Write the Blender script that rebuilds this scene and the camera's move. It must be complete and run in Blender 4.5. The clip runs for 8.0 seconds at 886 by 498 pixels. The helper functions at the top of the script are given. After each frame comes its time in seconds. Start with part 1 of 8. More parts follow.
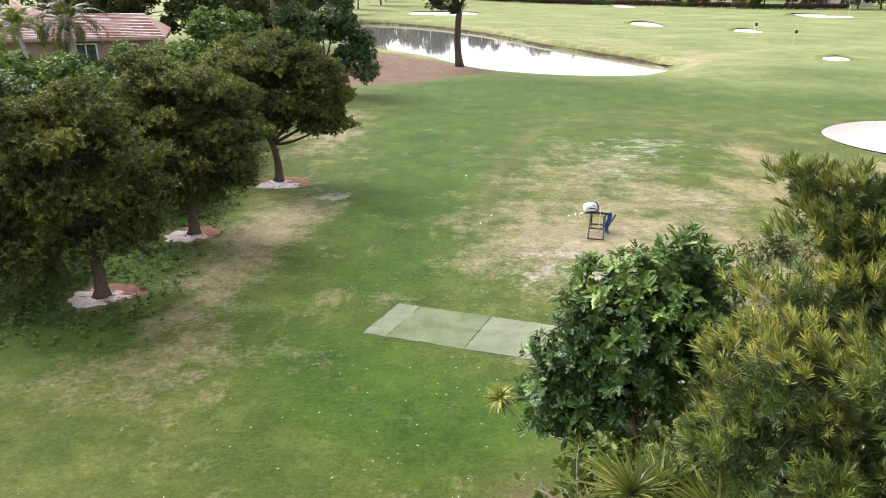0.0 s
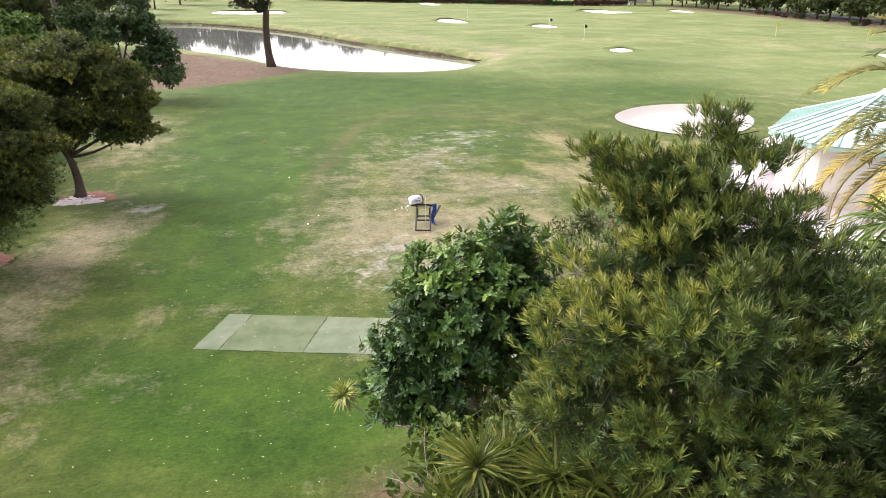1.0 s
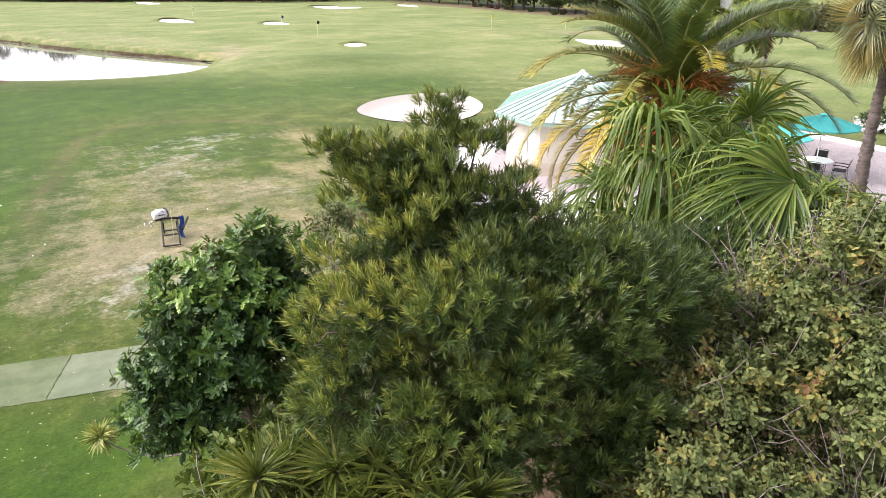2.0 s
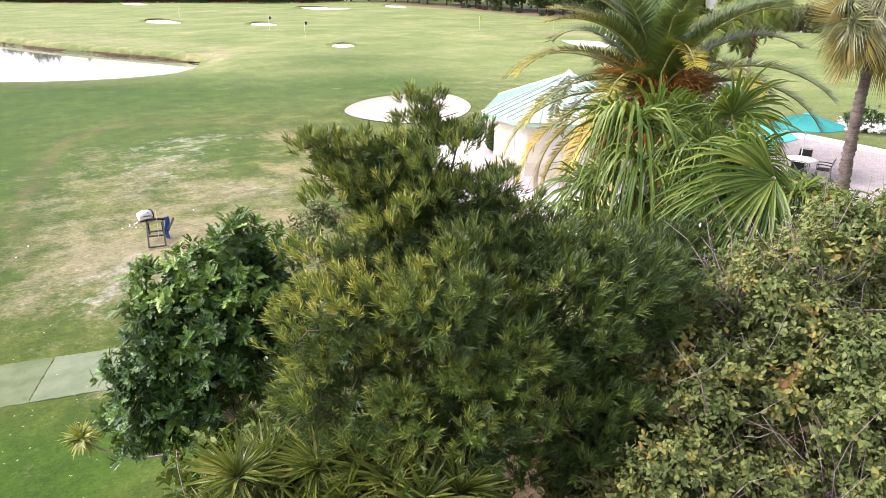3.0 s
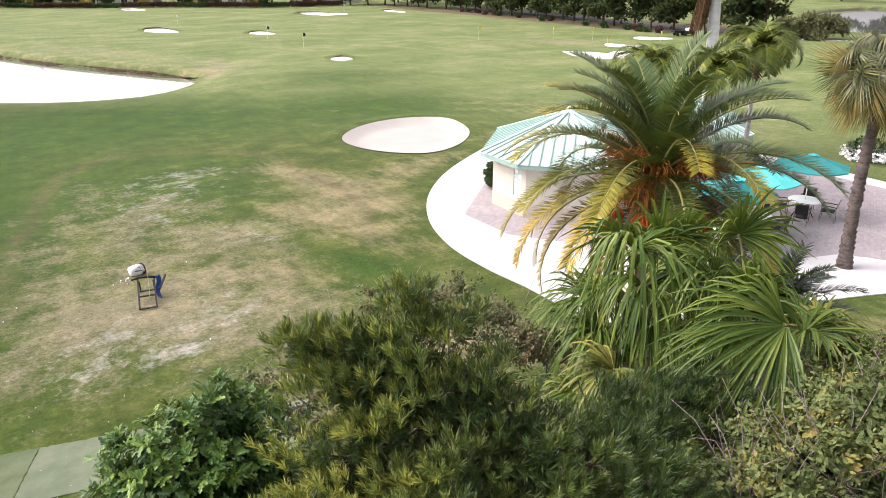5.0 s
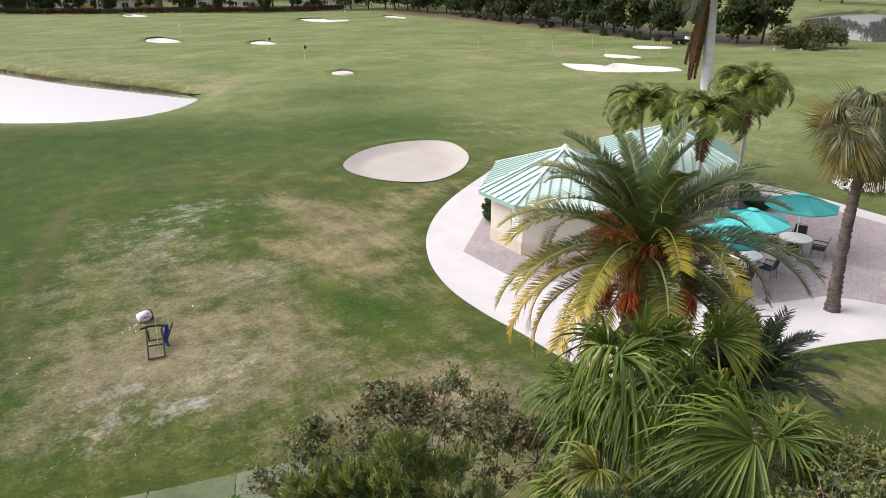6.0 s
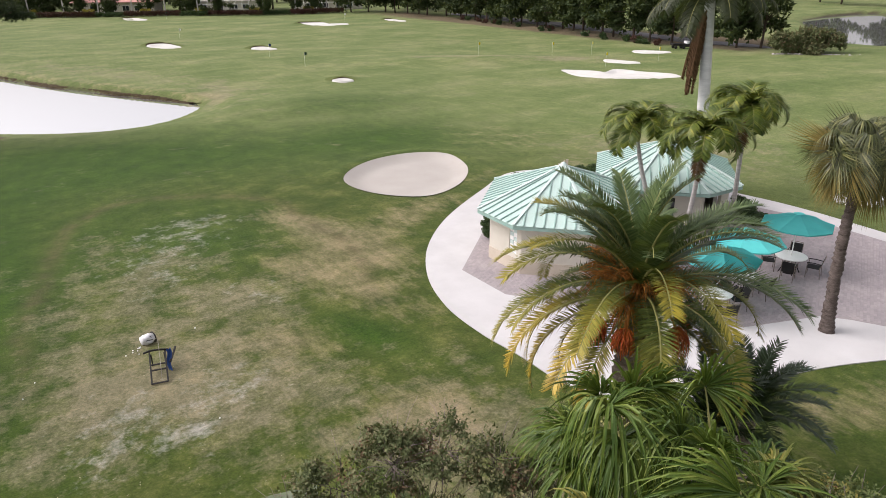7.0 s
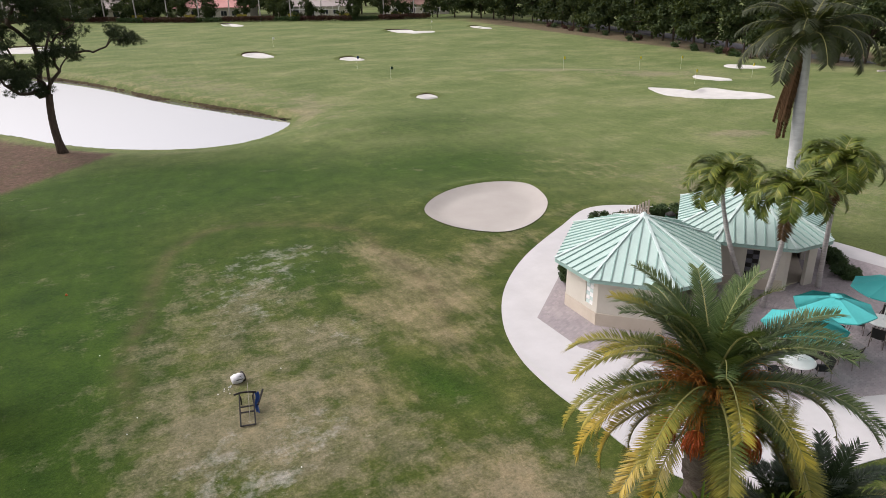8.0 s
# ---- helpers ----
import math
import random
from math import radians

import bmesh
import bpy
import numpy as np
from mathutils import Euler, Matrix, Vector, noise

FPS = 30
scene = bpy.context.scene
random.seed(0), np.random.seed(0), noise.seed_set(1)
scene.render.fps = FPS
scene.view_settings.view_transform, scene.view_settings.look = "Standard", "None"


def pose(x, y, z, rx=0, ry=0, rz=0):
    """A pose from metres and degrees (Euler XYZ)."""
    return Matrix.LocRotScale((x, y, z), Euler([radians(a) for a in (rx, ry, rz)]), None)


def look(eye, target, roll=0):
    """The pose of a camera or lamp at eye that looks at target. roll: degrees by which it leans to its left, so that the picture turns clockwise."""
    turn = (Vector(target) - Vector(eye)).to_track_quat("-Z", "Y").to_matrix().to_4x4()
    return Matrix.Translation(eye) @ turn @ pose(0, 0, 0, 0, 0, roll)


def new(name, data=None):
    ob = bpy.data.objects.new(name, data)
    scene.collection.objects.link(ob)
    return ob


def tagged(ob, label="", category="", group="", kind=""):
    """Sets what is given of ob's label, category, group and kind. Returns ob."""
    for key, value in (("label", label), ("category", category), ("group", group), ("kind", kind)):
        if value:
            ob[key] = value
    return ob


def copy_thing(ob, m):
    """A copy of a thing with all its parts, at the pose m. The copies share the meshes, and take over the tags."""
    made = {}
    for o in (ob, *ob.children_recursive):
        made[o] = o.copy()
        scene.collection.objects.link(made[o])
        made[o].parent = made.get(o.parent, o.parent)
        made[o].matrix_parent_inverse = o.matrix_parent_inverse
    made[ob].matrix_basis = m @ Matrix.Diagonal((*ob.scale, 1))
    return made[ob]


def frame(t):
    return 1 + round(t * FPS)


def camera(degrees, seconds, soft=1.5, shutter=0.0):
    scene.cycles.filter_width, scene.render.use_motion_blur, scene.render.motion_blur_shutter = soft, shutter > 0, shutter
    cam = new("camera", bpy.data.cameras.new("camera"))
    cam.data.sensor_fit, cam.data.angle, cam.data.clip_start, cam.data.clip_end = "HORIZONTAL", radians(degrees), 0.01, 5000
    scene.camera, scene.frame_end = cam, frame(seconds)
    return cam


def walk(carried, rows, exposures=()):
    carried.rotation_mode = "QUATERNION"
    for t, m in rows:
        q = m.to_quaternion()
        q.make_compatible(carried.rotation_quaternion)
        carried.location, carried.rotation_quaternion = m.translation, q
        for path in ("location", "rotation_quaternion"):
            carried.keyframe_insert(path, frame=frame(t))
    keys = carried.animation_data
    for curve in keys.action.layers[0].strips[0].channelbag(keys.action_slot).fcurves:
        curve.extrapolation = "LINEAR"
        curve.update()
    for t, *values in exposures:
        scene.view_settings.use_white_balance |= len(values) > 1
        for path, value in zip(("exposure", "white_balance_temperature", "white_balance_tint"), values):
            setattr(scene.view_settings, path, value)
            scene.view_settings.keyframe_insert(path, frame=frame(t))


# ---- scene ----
# The camera: a small drone that turns over the shrubs, slides ahead and then climbs.
cam = camera(64.9, 8.0, soft=0.65, shutter=0.06)
ROWS = [
    (0, (0.000, -0.000, 7.720), (-0.000, 18.631, 0.449), 0.29),
    (0.5, (-0.032, -0.008, 7.719), (3.352, 18.307, 0.432), 0.28),
    (1, (0.001, -0.045, 7.682), (4.777, 17.960, 0.403), 0.48),
    (1.5, (0.039, -0.101, 7.695), (9.223, 16.116, 0.438), 0.78),
    (1.7, (0.060, -0.109, 7.707), (10.551, 15.263, 0.384), 0.56),
    (2.8, (0.102, -0.308, 7.673), (11.116, 14.689, 0.339), 0.02),
    (3, (0.134, -0.217, 7.671), (11.180, 14.769, 0.364), 0.24),
    (3.5, (0.473, 0.227, 7.686), (11.515, 15.220, 0.388), 0.15),
    (4, (0.720, 0.528, 7.694), (11.762, 15.518, 0.390), 0.17),
    (4.5, (0.823, 0.602, 8.178), (11.837, 15.597, 0.839), 0.01),
    (5, (0.877, 0.617, 9.201), (11.890, 15.602, 1.841), -0.02),
    (5.2, (0.886, 0.614, 9.627), (11.890, 15.601, 2.258), 0.02),
    (6.3, (0.950, 0.507, 11.141), (11.916, 15.502, 3.730), -0.29),
    (6.5, (0.969, 0.504, 11.185), (11.937, 15.500, 3.780), -0.30),
    (7, (0.987, 0.501, 11.805), (11.938, 15.502, 4.387), -0.39),
    (7.5, (0.999, 0.570, 12.882), (10.636, 16.443, 5.455), -0.64),
    (8, (1.061, 0.633, 13.941), (10.151, 16.819, 6.499), -0.74),
]
walk(cam, [(t, look(eye, target, roll)) for t, eye, target, roll in ROWS],
     exposures=[(t, e, 6550, 20 if t < 6 else 18) for t, e in ((0.0, 1.68), (0.6, 1.57), (1.5, 1.56), (3.0, 1.77), (4.0, 1.79), (4.6, 1.56), (5.2, 1.17), (6.3, 0.70), (7.0, 0.65), (8.0, 0.46))])

# ---- light: a bright overcast sky ----
SUN_FROM = Vector((-0.60, 0.55, 0.80)).normalized()
world = bpy.data.worlds.new("world")
scene.world = world
world.use_nodes = True
wn, wl = world.node_tree.nodes, world.node_tree.links
sky = wn.new("ShaderNodeTexSky")
sky.sky_type = "NISHITA"
sky.sun_disc = False
sky.sun_elevation = math.asin(SUN_FROM.z)
sky.sun_rotation = math.atan2(SUN_FROM.x, SUN_FROM.y)
sky.air_density, sky.dust_density, sky.ozone_density = 1.0, 4.0, 1.0
grey = wn.new("ShaderNodeHueSaturation")
grey.inputs["Saturation"].default_value = 0.16
wl.new(sky.outputs[0], grey.inputs["Color"])
wl.new(grey.outputs[0], wn["Background"].inputs[0])
wn["Background"].inputs[1].default_value = 0.15
sun_data = bpy.data.lights.new("sun", "SUN")
sun_data.energy, sun_data.angle, sun_data.color = 1.15, radians(45), (1.0, 0.96, 0.9)
sun = new("sun", sun_data)
sun.matrix_world = look(SUN_FROM * 60, (0, 0, 0))

# ---- materials ----
RNG = np.random.default_rng(11)


class Nodes:
    """A short way to write node materials."""

    def __init__(self, name):
        self.mat = bpy.data.materials.new(name)
        self.mat.use_nodes = True
        self.n, self.l = self.mat.node_tree.nodes, self.mat.node_tree.links
        self.bsdf = self.n["Principled BSDF"]
        self.coord = self.n.new("ShaderNodeTexCoord").outputs["Object"]

    def put(self, socket, value):
        if isinstance(value, bpy.types.NodeSocket):
            self.l.new(value, socket)
        else:
            if isinstance(value, (tuple, list)) and len(value) == 3 and socket.type == "RGBA":
                value = (*value, 1)
            socket.default_value = value

    def noise(self, scale, detail=4, rough=0.6, vector=None, stretch=None):
        v = vector or self.coord
        if stretch:
            mp = self.n.new("ShaderNodeMapping")
            mp.inputs["Scale"].default_value = stretch
            self.l.new(v, mp.inputs[0])
            v = mp.outputs[0]
        t = self.n.new("ShaderNodeTexNoise")
        t.inputs["Scale"].default_value, t.inputs["Detail"].default_value, t.inputs["Roughness"].default_value = scale, detail, rough
        self.l.new(v, t.inputs["Vector"])
        return t.outputs["Fac"]

    def ramp(self, fac, stops):
        r = self.n.new("ShaderNodeValToRGB")
        e = r.color_ramp.elements
        while len(e) < len(stops):
            e.new(0.5)
        for el, (p, c) in zip(e, stops):
            el.position = p
            el.color = (*c, 1) if isinstance(c, tuple) else (c, c, c, 1)
        self.l.new(fac, r.inputs[0])
        return r.outputs[0]

    def mix(self, fac, a, b, blend="MIX"):
        m = self.n.new("ShaderNodeMix")
        m.data_type, m.blend_type = "RGBA", blend
        for s, v in zip((m.inputs[0], m.inputs[6], m.inputs[7]), (fac, a, b)):
            self.put(s, v)
        return m.outputs[2]

    def math(self, op, a, b=0.0, clamp=False):
        m = self.n.new("ShaderNodeMath")
        m.operation, m.use_clamp = op, clamp
        self.put(m.inputs[0], a)
        self.put(m.inputs[1], b)
        return m.outputs[0]

    def attr(self, name):
        a = self.n.new("ShaderNodeAttribute")
        a.attribute_name = name
        return a.outputs["Fac"]

    def stripe_axis(self):
        """Distance across the mower's way, a little wavering."""
        sep = self.n.new("ShaderNodeSeparateXYZ")
        tc = self.n.new("ShaderNodeTexCoord")
        self.l.new(tc.outputs["Object"], sep.inputs[0])
        across = self.math("SUBTRACT", self.math("MULTIPLY", sep.outputs[0], 0.99), self.math("MULTIPLY", sep.outputs[1], 0.14))
        return self.math("ADD", across, self.math("MULTIPLY", self.noise(0.12, 3, 0.5), 2.2))

    def island(self):
        return self.n.new("ShaderNodeNewGeometry").outputs["Random Per Island"]

    def rand(self):
        return self.n.new("ShaderNodeObjectInfo").outputs["Random"]

    def bump(self, height, strength=0.4, distance=0.02):
        b = self.n.new("ShaderNodeBump")
        b.inputs["Strength"].default_value, b.inputs["Distance"].default_value = strength, distance
        self.l.new(height, b.inputs["Height"])
        self.l.new(b.outputs[0], self.bsdf.inputs["Normal"])

    def done(self, color, rough=0.8, metal=0.0, spec=0.5):
        self.put(self.bsdf.inputs["Base Color"], color)
        self.put(self.bsdf.inputs["Roughness"], rough)
        self.put(self.bsdf.inputs["Metallic"], metal)
        self.put(self.bsdf.inputs["Specular IOR Level"], spec)
        return self.mat


def leaf_material(name, stops, rough=0.5, through_light=0.2, spec=0.4, patch=0.8, tip=None, shoots=False, grain=0.6):
    """Leaves: colour by leaf and by patches of the crown, some light through the blade."""
    m = Nodes(name)
    fac = m.math("ADD", m.math("MULTIPLY", m.island(), grain), m.math("MULTIPLY", m.noise(patch, 2 if grain > 0.5 else 4), 1.4 - grain))
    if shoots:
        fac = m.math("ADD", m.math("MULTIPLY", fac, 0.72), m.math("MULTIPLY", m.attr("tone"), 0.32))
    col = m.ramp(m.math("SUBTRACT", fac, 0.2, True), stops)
    if tip:
        yellow = m.ramp(m.math("ADD", m.attr("along"), m.math("MULTIPLY", m.math("SUBTRACT", m.noise(1.6, 3), 0.5), 0.5)), [(tip[0], 0.0), (tip[1], 1.0)])
        col = m.mix(yellow, col, m.ramp(m.island(), [(0.1, tip[2]), (0.9, tip[3])]))
    m.done(col, rough, 0.0, spec)
    tr = m.n.new("ShaderNodeBsdfTranslucent")
    m.l.new(m.mix(0.5, col, (0.35, 0.45, 0.05), "MIX"), tr.inputs[0])
    mx = m.n.new("ShaderNodeMixShader")
    mx.inputs[0].default_value = through_light * 0.6
    m.l.new(m.bsdf.outputs[0], mx.inputs[1])
    m.l.new(tr.outputs[0], mx.inputs[2])
    m.l.new(mx.outputs[0], m.n["Material Output"].inputs[0])
    return m.mat


def plain(name, a, b, scale=6.0, rough=0.7, bump=0.2, spec=0.4, metal=0.0, stretch=None, fine=60.0):
    """Two-scale variation between two colours with a fine relief."""
    m = Nodes(name)
    big, small = m.noise(scale, 4, 0.6, None, stretch), m.noise(fine, 3, 0.6, None, stretch)
    f = m.math("ADD", m.math("MULTIPLY", big, 0.65), m.math("MULTIPLY", small, 0.35))
    m.bump(m.math("ADD", small, m.math("MULTIPLY", big, 0.6)), bump, 0.01)
    return m.done(m.ramp(f, [(0.3, a), (0.7, b)]), rough, metal, spec)


def grass_material():
    m = Nodes("lawn_grass")
    blade = m.math("ADD", m.math("MULTIPLY", m.noise(60, 3, 0.75), 0.5), m.math("MULTIPLY", m.noise(17, 4, 0.8), 0.5))
    tuft = m.noise(7, 6, 0.78)
    broad = m.noise(0.55, 5, 0.65)
    wide = m.noise(0.09, 4, 0.6)
    mow = m.noise(0.14, 5, 0.68, None, (0.8, 1.2, 1.0))
    green = m.ramp(m.math("ADD", m.math("MULTIPLY", tuft, 0.35), m.math("MULTIPLY", broad, 0.65)),
                   [(0.32, (0.019, 0.046, 0.004)), (0.5, (0.056, 0.079, 0.013)), (0.66, (0.130, 0.138, 0.041))])
    far = m.ramp(m.math("ADD", m.math("MULTIPLY", mow, 0.55), m.math("MULTIPLY", wide, 0.45)),
                 [(0.32, (0.064, 0.108, 0.023)), (0.51, (0.134, 0.168, 0.056)), (0.68, (0.222, 0.228, 0.108))])
    col = m.mix(m.attr("fairway"), green, far)
    lush_shade = m.ramp(m.math("ADD", m.math("MULTIPLY", tuft, 0.5), m.math("MULTIPLY", broad, 0.5)),
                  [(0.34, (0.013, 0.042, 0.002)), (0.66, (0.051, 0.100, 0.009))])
    col = m.mix(m.attr("lush_shade"), col, lush_shade)
    # thin, dry turf comes in soft patches with ragged flecks
    rag = m.math("ADD", m.math("MULTIPLY", m.noise(0.42, 4, 0.6), 0.55), m.math("ADD", m.math("MULTIPLY", m.noise(1.5, 6, 0.68), 0.45), m.math("MULTIPLY", m.math("SUBTRACT", tuft, 0.5), 0.25)))
    dry_f = m.ramp(m.math("ADD", m.math("SUBTRACT", rag, 0.60), m.math("ADD", m.math("MULTIPLY", m.attr("dry"), 0.265), 0.04)), [(0.02, 0.0), (0.20, 1.0)])
    dry = m.ramp(tuft, [(0.3, (0.185, 0.155, 0.100)), (0.7, (0.305, 0.262, 0.182))])
    col = m.mix(m.math("MULTIPLY", dry_f, 0.66), col, dry)
    # straw-brown turf, combed by traffic
    comb = m.math("ADD", m.math("MULTIPLY", m.noise(0.5, 5, 0.62), 0.5), m.math("MULTIPLY", m.noise(1.1, 5, 0.7, None, (2.2, 0.7, 1.0)), 0.5))
    straw_f = m.ramp(m.math("ADD", m.math("SUBTRACT", comb, 0.62), m.math("MULTIPLY", m.attr("straw"), 0.30)), [(0.0, 0.0), (0.24, 1.0)])
    col = m.mix(m.math("MULTIPLY", straw_f, 0.62), col, m.ramp(tuft, [(0.3, (0.245, 0.190, 0.110)), (0.7, (0.370, 0.300, 0.195))]))
    sand_n = m.math("ADD", m.math("MULTIPLY", m.noise(1.15, 6, 0.72), 0.8), m.math("MULTIPLY", m.noise(6, 5, 0.75), 0.2))
    sand_f = m.ramp(m.math("ADD", m.math("SUBTRACT", sand_n, 0.665), m.math("MULTIPLY", m.attr("bare"), 0.30)), [(0.03, 0.0), (0.21, 1.0)])
    col = m.mix(m.math("MULTIPLY", sand_f, 0.62), col, m.ramp(tuft, [(0.3, (0.33, 0.32, 0.285)), (0.7, (0.52, 0.51, 0.475))]))
    # the cut edge of the tee
    col = m.mix(m.math("MULTIPLY", m.attr("rim"), m.ramp(m.noise(0.9, 4, 0.6), [(0.35, 0.1), (0.65, 0.62)])), col, (0.105, 0.085, 0.045))
    soil = m.ramp(m.noise(3.0, 5, 0.7), [(0.3, (0.070, 0.040, 0.028)), (0.7, (0.165, 0.105, 0.078))])
    col = m.mix(m.math("MULTIPLY", m.attr("mulch"), m.ramp(rag, [(0.25, 0.4), (0.5, 1.0)])), col, soil)
    stripes = m.math("SINE", m.math("MULTIPLY", m.stripe_axis(), 7.0))
    col = m.mix(0.7, col, m.ramp(m.math("ADD", m.math("MULTIPLY", stripes, 0.035), m.noise(0.5, 4, 0.65)), [(0.34, (0.80, 0.83, 0.79)), (0.5, (0.98, 0.98, 0.98)), (0.66, (1.18, 1.15, 1.14))]), "MULTIPLY")
    col = m.mix(0.45, col, m.ramp(m.noise(11, 6, 0.85), [(0.34, (0.46, 0.50, 0.44)), (0.5, (0.98, 0.98, 0.98)), (0.66, (1.65, 1.56, 1.5))]), "MULTIPLY")
    col = m.mix(0.6, col, m.ramp(m.noise(2.6, 6, 0.72), [(0.34, (0.66, 0.70, 0.62)), (0.5, (1.0, 1.0, 1.0)), (0.66, (1.30, 1.24, 1.26))]), "MULTIPLY")
    bank = m.ramp(m.noise(2.2, 5, 0.7), [(0.3, (0.022, 0.016, 0.010)), (0.7, (0.075, 0.055, 0.030))])
    col = m.mix(m.attr("bank"), col, bank)
    col = m.mix(0.7, col, m.ramp(blade, [(0.3, (0.38, 0.40, 0.36)), (0.52, (0.95, 0.95, 0.95)), (0.7, (1.65, 1.58, 1.55))]), "MULTIPLY")
    m.bump(m.math("ADD", blade, m.math("MULTIPLY", tuft, 1.5)), 0.55, 0.03)
    # blade tips catch the light at a low view
    m.bsdf.inputs["Sheen Weight"].default_value = 0.05
    m.bsdf.inputs["Sheen Roughness"].default_value = 0.45
    m.bsdf.inputs["Sheen Tint"].default_value = (0.80, 0.90, 0.62, 1)
    return m.done(col, 0.95, 0.0, 0.15)


MAT = {}
MAT["grass"] = grass_material()
MAT["sand"] = plain("bunker_sand", (0.37, 0.345, 0.314), (0.425, 0.40, 0.368), 0.5, 0.95, 0.25, 0.1)
MAT["far_sand"] = plain("bright_sand", (0.50, 0.49, 0.46), (0.60, 0.59, 0.56), 0.8, 0.95, 0.2, 0.1)
MAT["concrete"] = plain("pale_concrete", (0.455, 0.448, 0.445), (0.55, 0.542, 0.54), 0.7, 0.9, 0.15, 0.2)
MAT["bark"] = plain("grey_brown_bark", (0.035, 0.027, 0.021), (0.115, 0.09, 0.07), 5, 0.95, 0.8, 0.1, 0, (1, 1, 0.3), 40)
MAT["pale_bark"] = plain("pale_bark", (0.20, 0.18, 0.16), (0.42, 0.39, 0.35), 5, 0.9, 0.4, 0.1, 0, (1, 1, 0.3), 40)
MAT["palm_trunk"] = plain("palm_trunk", (0.11, 0.085, 0.07), (0.30, 0.26, 0.22), 3.5, 0.95, 0.8, 0.1, 0, (1, 1, 3.0), 14)
MAT["sabal_trunk"] = plain("cabbage_palm_trunk", (0.040, 0.030, 0.026), (0.17, 0.14, 0.125), 3.5, 0.95, 0.8, 0.1, 0, (1, 1, 3.0), 14)
MAT["royal_trunk"] = plain("smooth_grey_trunk", (0.42, 0.42, 0.41), (0.62, 0.62, 0.60), 2, 0.8, 0.15, 0.2, 0, (1, 1, 3), 18)
MAT["adonidia_trunk"] = plain("ringed_grey_trunk", (0.29, 0.27, 0.255), (0.55, 0.52, 0.50), 3, 0.9, 0.35, 0.2, 0, (0.3, 0.3, 6), 10)
MAT["twig"] = plain("dry_twigs", (0.14, 0.105, 0.105), (0.30, 0.245, 0.240), 8, 0.95, 0.3, 0.1)
MAT["thatch"] = leaf_material("dead_fronds", [(0.2, (0.055, 0.030, 0.016)), (0.8, (0.18, 0.105, 0.055))], 0.9, 0.1, 0.1)
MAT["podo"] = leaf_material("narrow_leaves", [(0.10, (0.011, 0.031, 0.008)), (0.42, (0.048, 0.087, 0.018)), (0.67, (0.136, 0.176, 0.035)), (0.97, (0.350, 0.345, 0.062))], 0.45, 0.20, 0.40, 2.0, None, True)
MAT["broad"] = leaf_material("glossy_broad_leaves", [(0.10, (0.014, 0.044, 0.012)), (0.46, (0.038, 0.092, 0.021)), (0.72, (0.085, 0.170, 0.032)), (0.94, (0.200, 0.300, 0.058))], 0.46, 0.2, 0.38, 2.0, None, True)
MAT["yucca"] = leaf_material("sword_leaves", [(0.15, (0.045, 0.075, 0.014)), (0.55, (0.115, 0.145, 0.026)), (0.95, (0.300, 0.290, 0.080))], 0.45, 0.25, 0.4, 2.0)
MAT["scrub"] = leaf_material("scrub_leaves", [(0.18, (0.042, 0.066, 0.024)), (0.42, (0.092, 0.122, 0.042)), (0.58, (0.150, 0.176, 0.064)), (0.70, (0.220, 0.195, 0.052)), (0.82, (0.205, 0.105, 0.058))], 0.68, 0.2, 0.15, 2.2, None, False, 0.28)
MAT["brown_shrub"] = leaf_material("withering_leaves", [(0.15, (0.050, 0.072, 0.028)), (0.48, (0.110, 0.130, 0.056)), (0.62, (0.160, 0.150, 0.076)), (0.78, (0.155, 0.080, 0.052)), (0.92, (0.11, 0.05, 0.035))], 0.7, 0.15, 0.2, 2.0, None, False, 0.3)
MAT["olive"] = leaf_material("olive_green_leaves", [(0.15, (0.012, 0.028, 0.009)), (0.40, (0.040, 0.064, 0.014)), (0.60, (0.130, 0.155, 0.030)), (0.84, (0.320, 0.310, 0.060))], 0.55, 0.22, 0.3, 0.7)
MAT["olive_row"] = leaf_material("yellow_olive_leaves", [(0.18, (0.012, 0.024, 0.008)), (0.42, (0.038, 0.056, 0.012)), (0.60, (0.115, 0.132, 0.024)), (0.82, (0.310, 0.295, 0.048))], 0.55, 0.2, 0.28, 0.75, None, True, 0.3)
MAT["creeper"] = leaf_material("creeping_leaves", [(0.15, (0.035, 0.062, 0.014)), (0.6, (0.075, 0.115, 0.024)), (0.85, (0.135, 0.160, 0.040)), (0.97, (0.22, 0.13, 0.05))], 0.6, 0.2, 0.2, 0.8)
MAT["lip_turf"] = plain("lip_turf", (0.075, 0.105, 0.030), (0.150, 0.170, 0.065), 1.5, 0.95, 0.5, 0.1, 0, None, 14)
MAT["bank_earth"] = plain("eroded_bank", (0.022, 0.017, 0.010), (0.088, 0.066, 0.034), 1.5, 0.95, 0.6, 0.1, 0, None, 12)
MAT["pine"] = leaf_material("pine_needles", [(0.15, (0.012, 0.024, 0.012)), (0.6, (0.030, 0.050, 0.022)), (0.95, (0.065, 0.085, 0.035))], 0.6, 0.1, 0.2, 0.5)
MAT["yucca_pale"] = leaf_material("pale_sword_leaves", [(0.1, (0.15, 0.19, 0.04)), (0.9, (0.40, 0.42, 0.13))], 0.45, 0.25, 0.4, 2.0)
MAT["dark_green"] = leaf_material("dark_green_leaves", [(0.15, (0.018, 0.042, 0.014)), (0.6, (0.045, 0.085, 0.028)), (0.95, (0.090, 0.140, 0.045))], 0.5, 0.15, 0.3, 0.5)
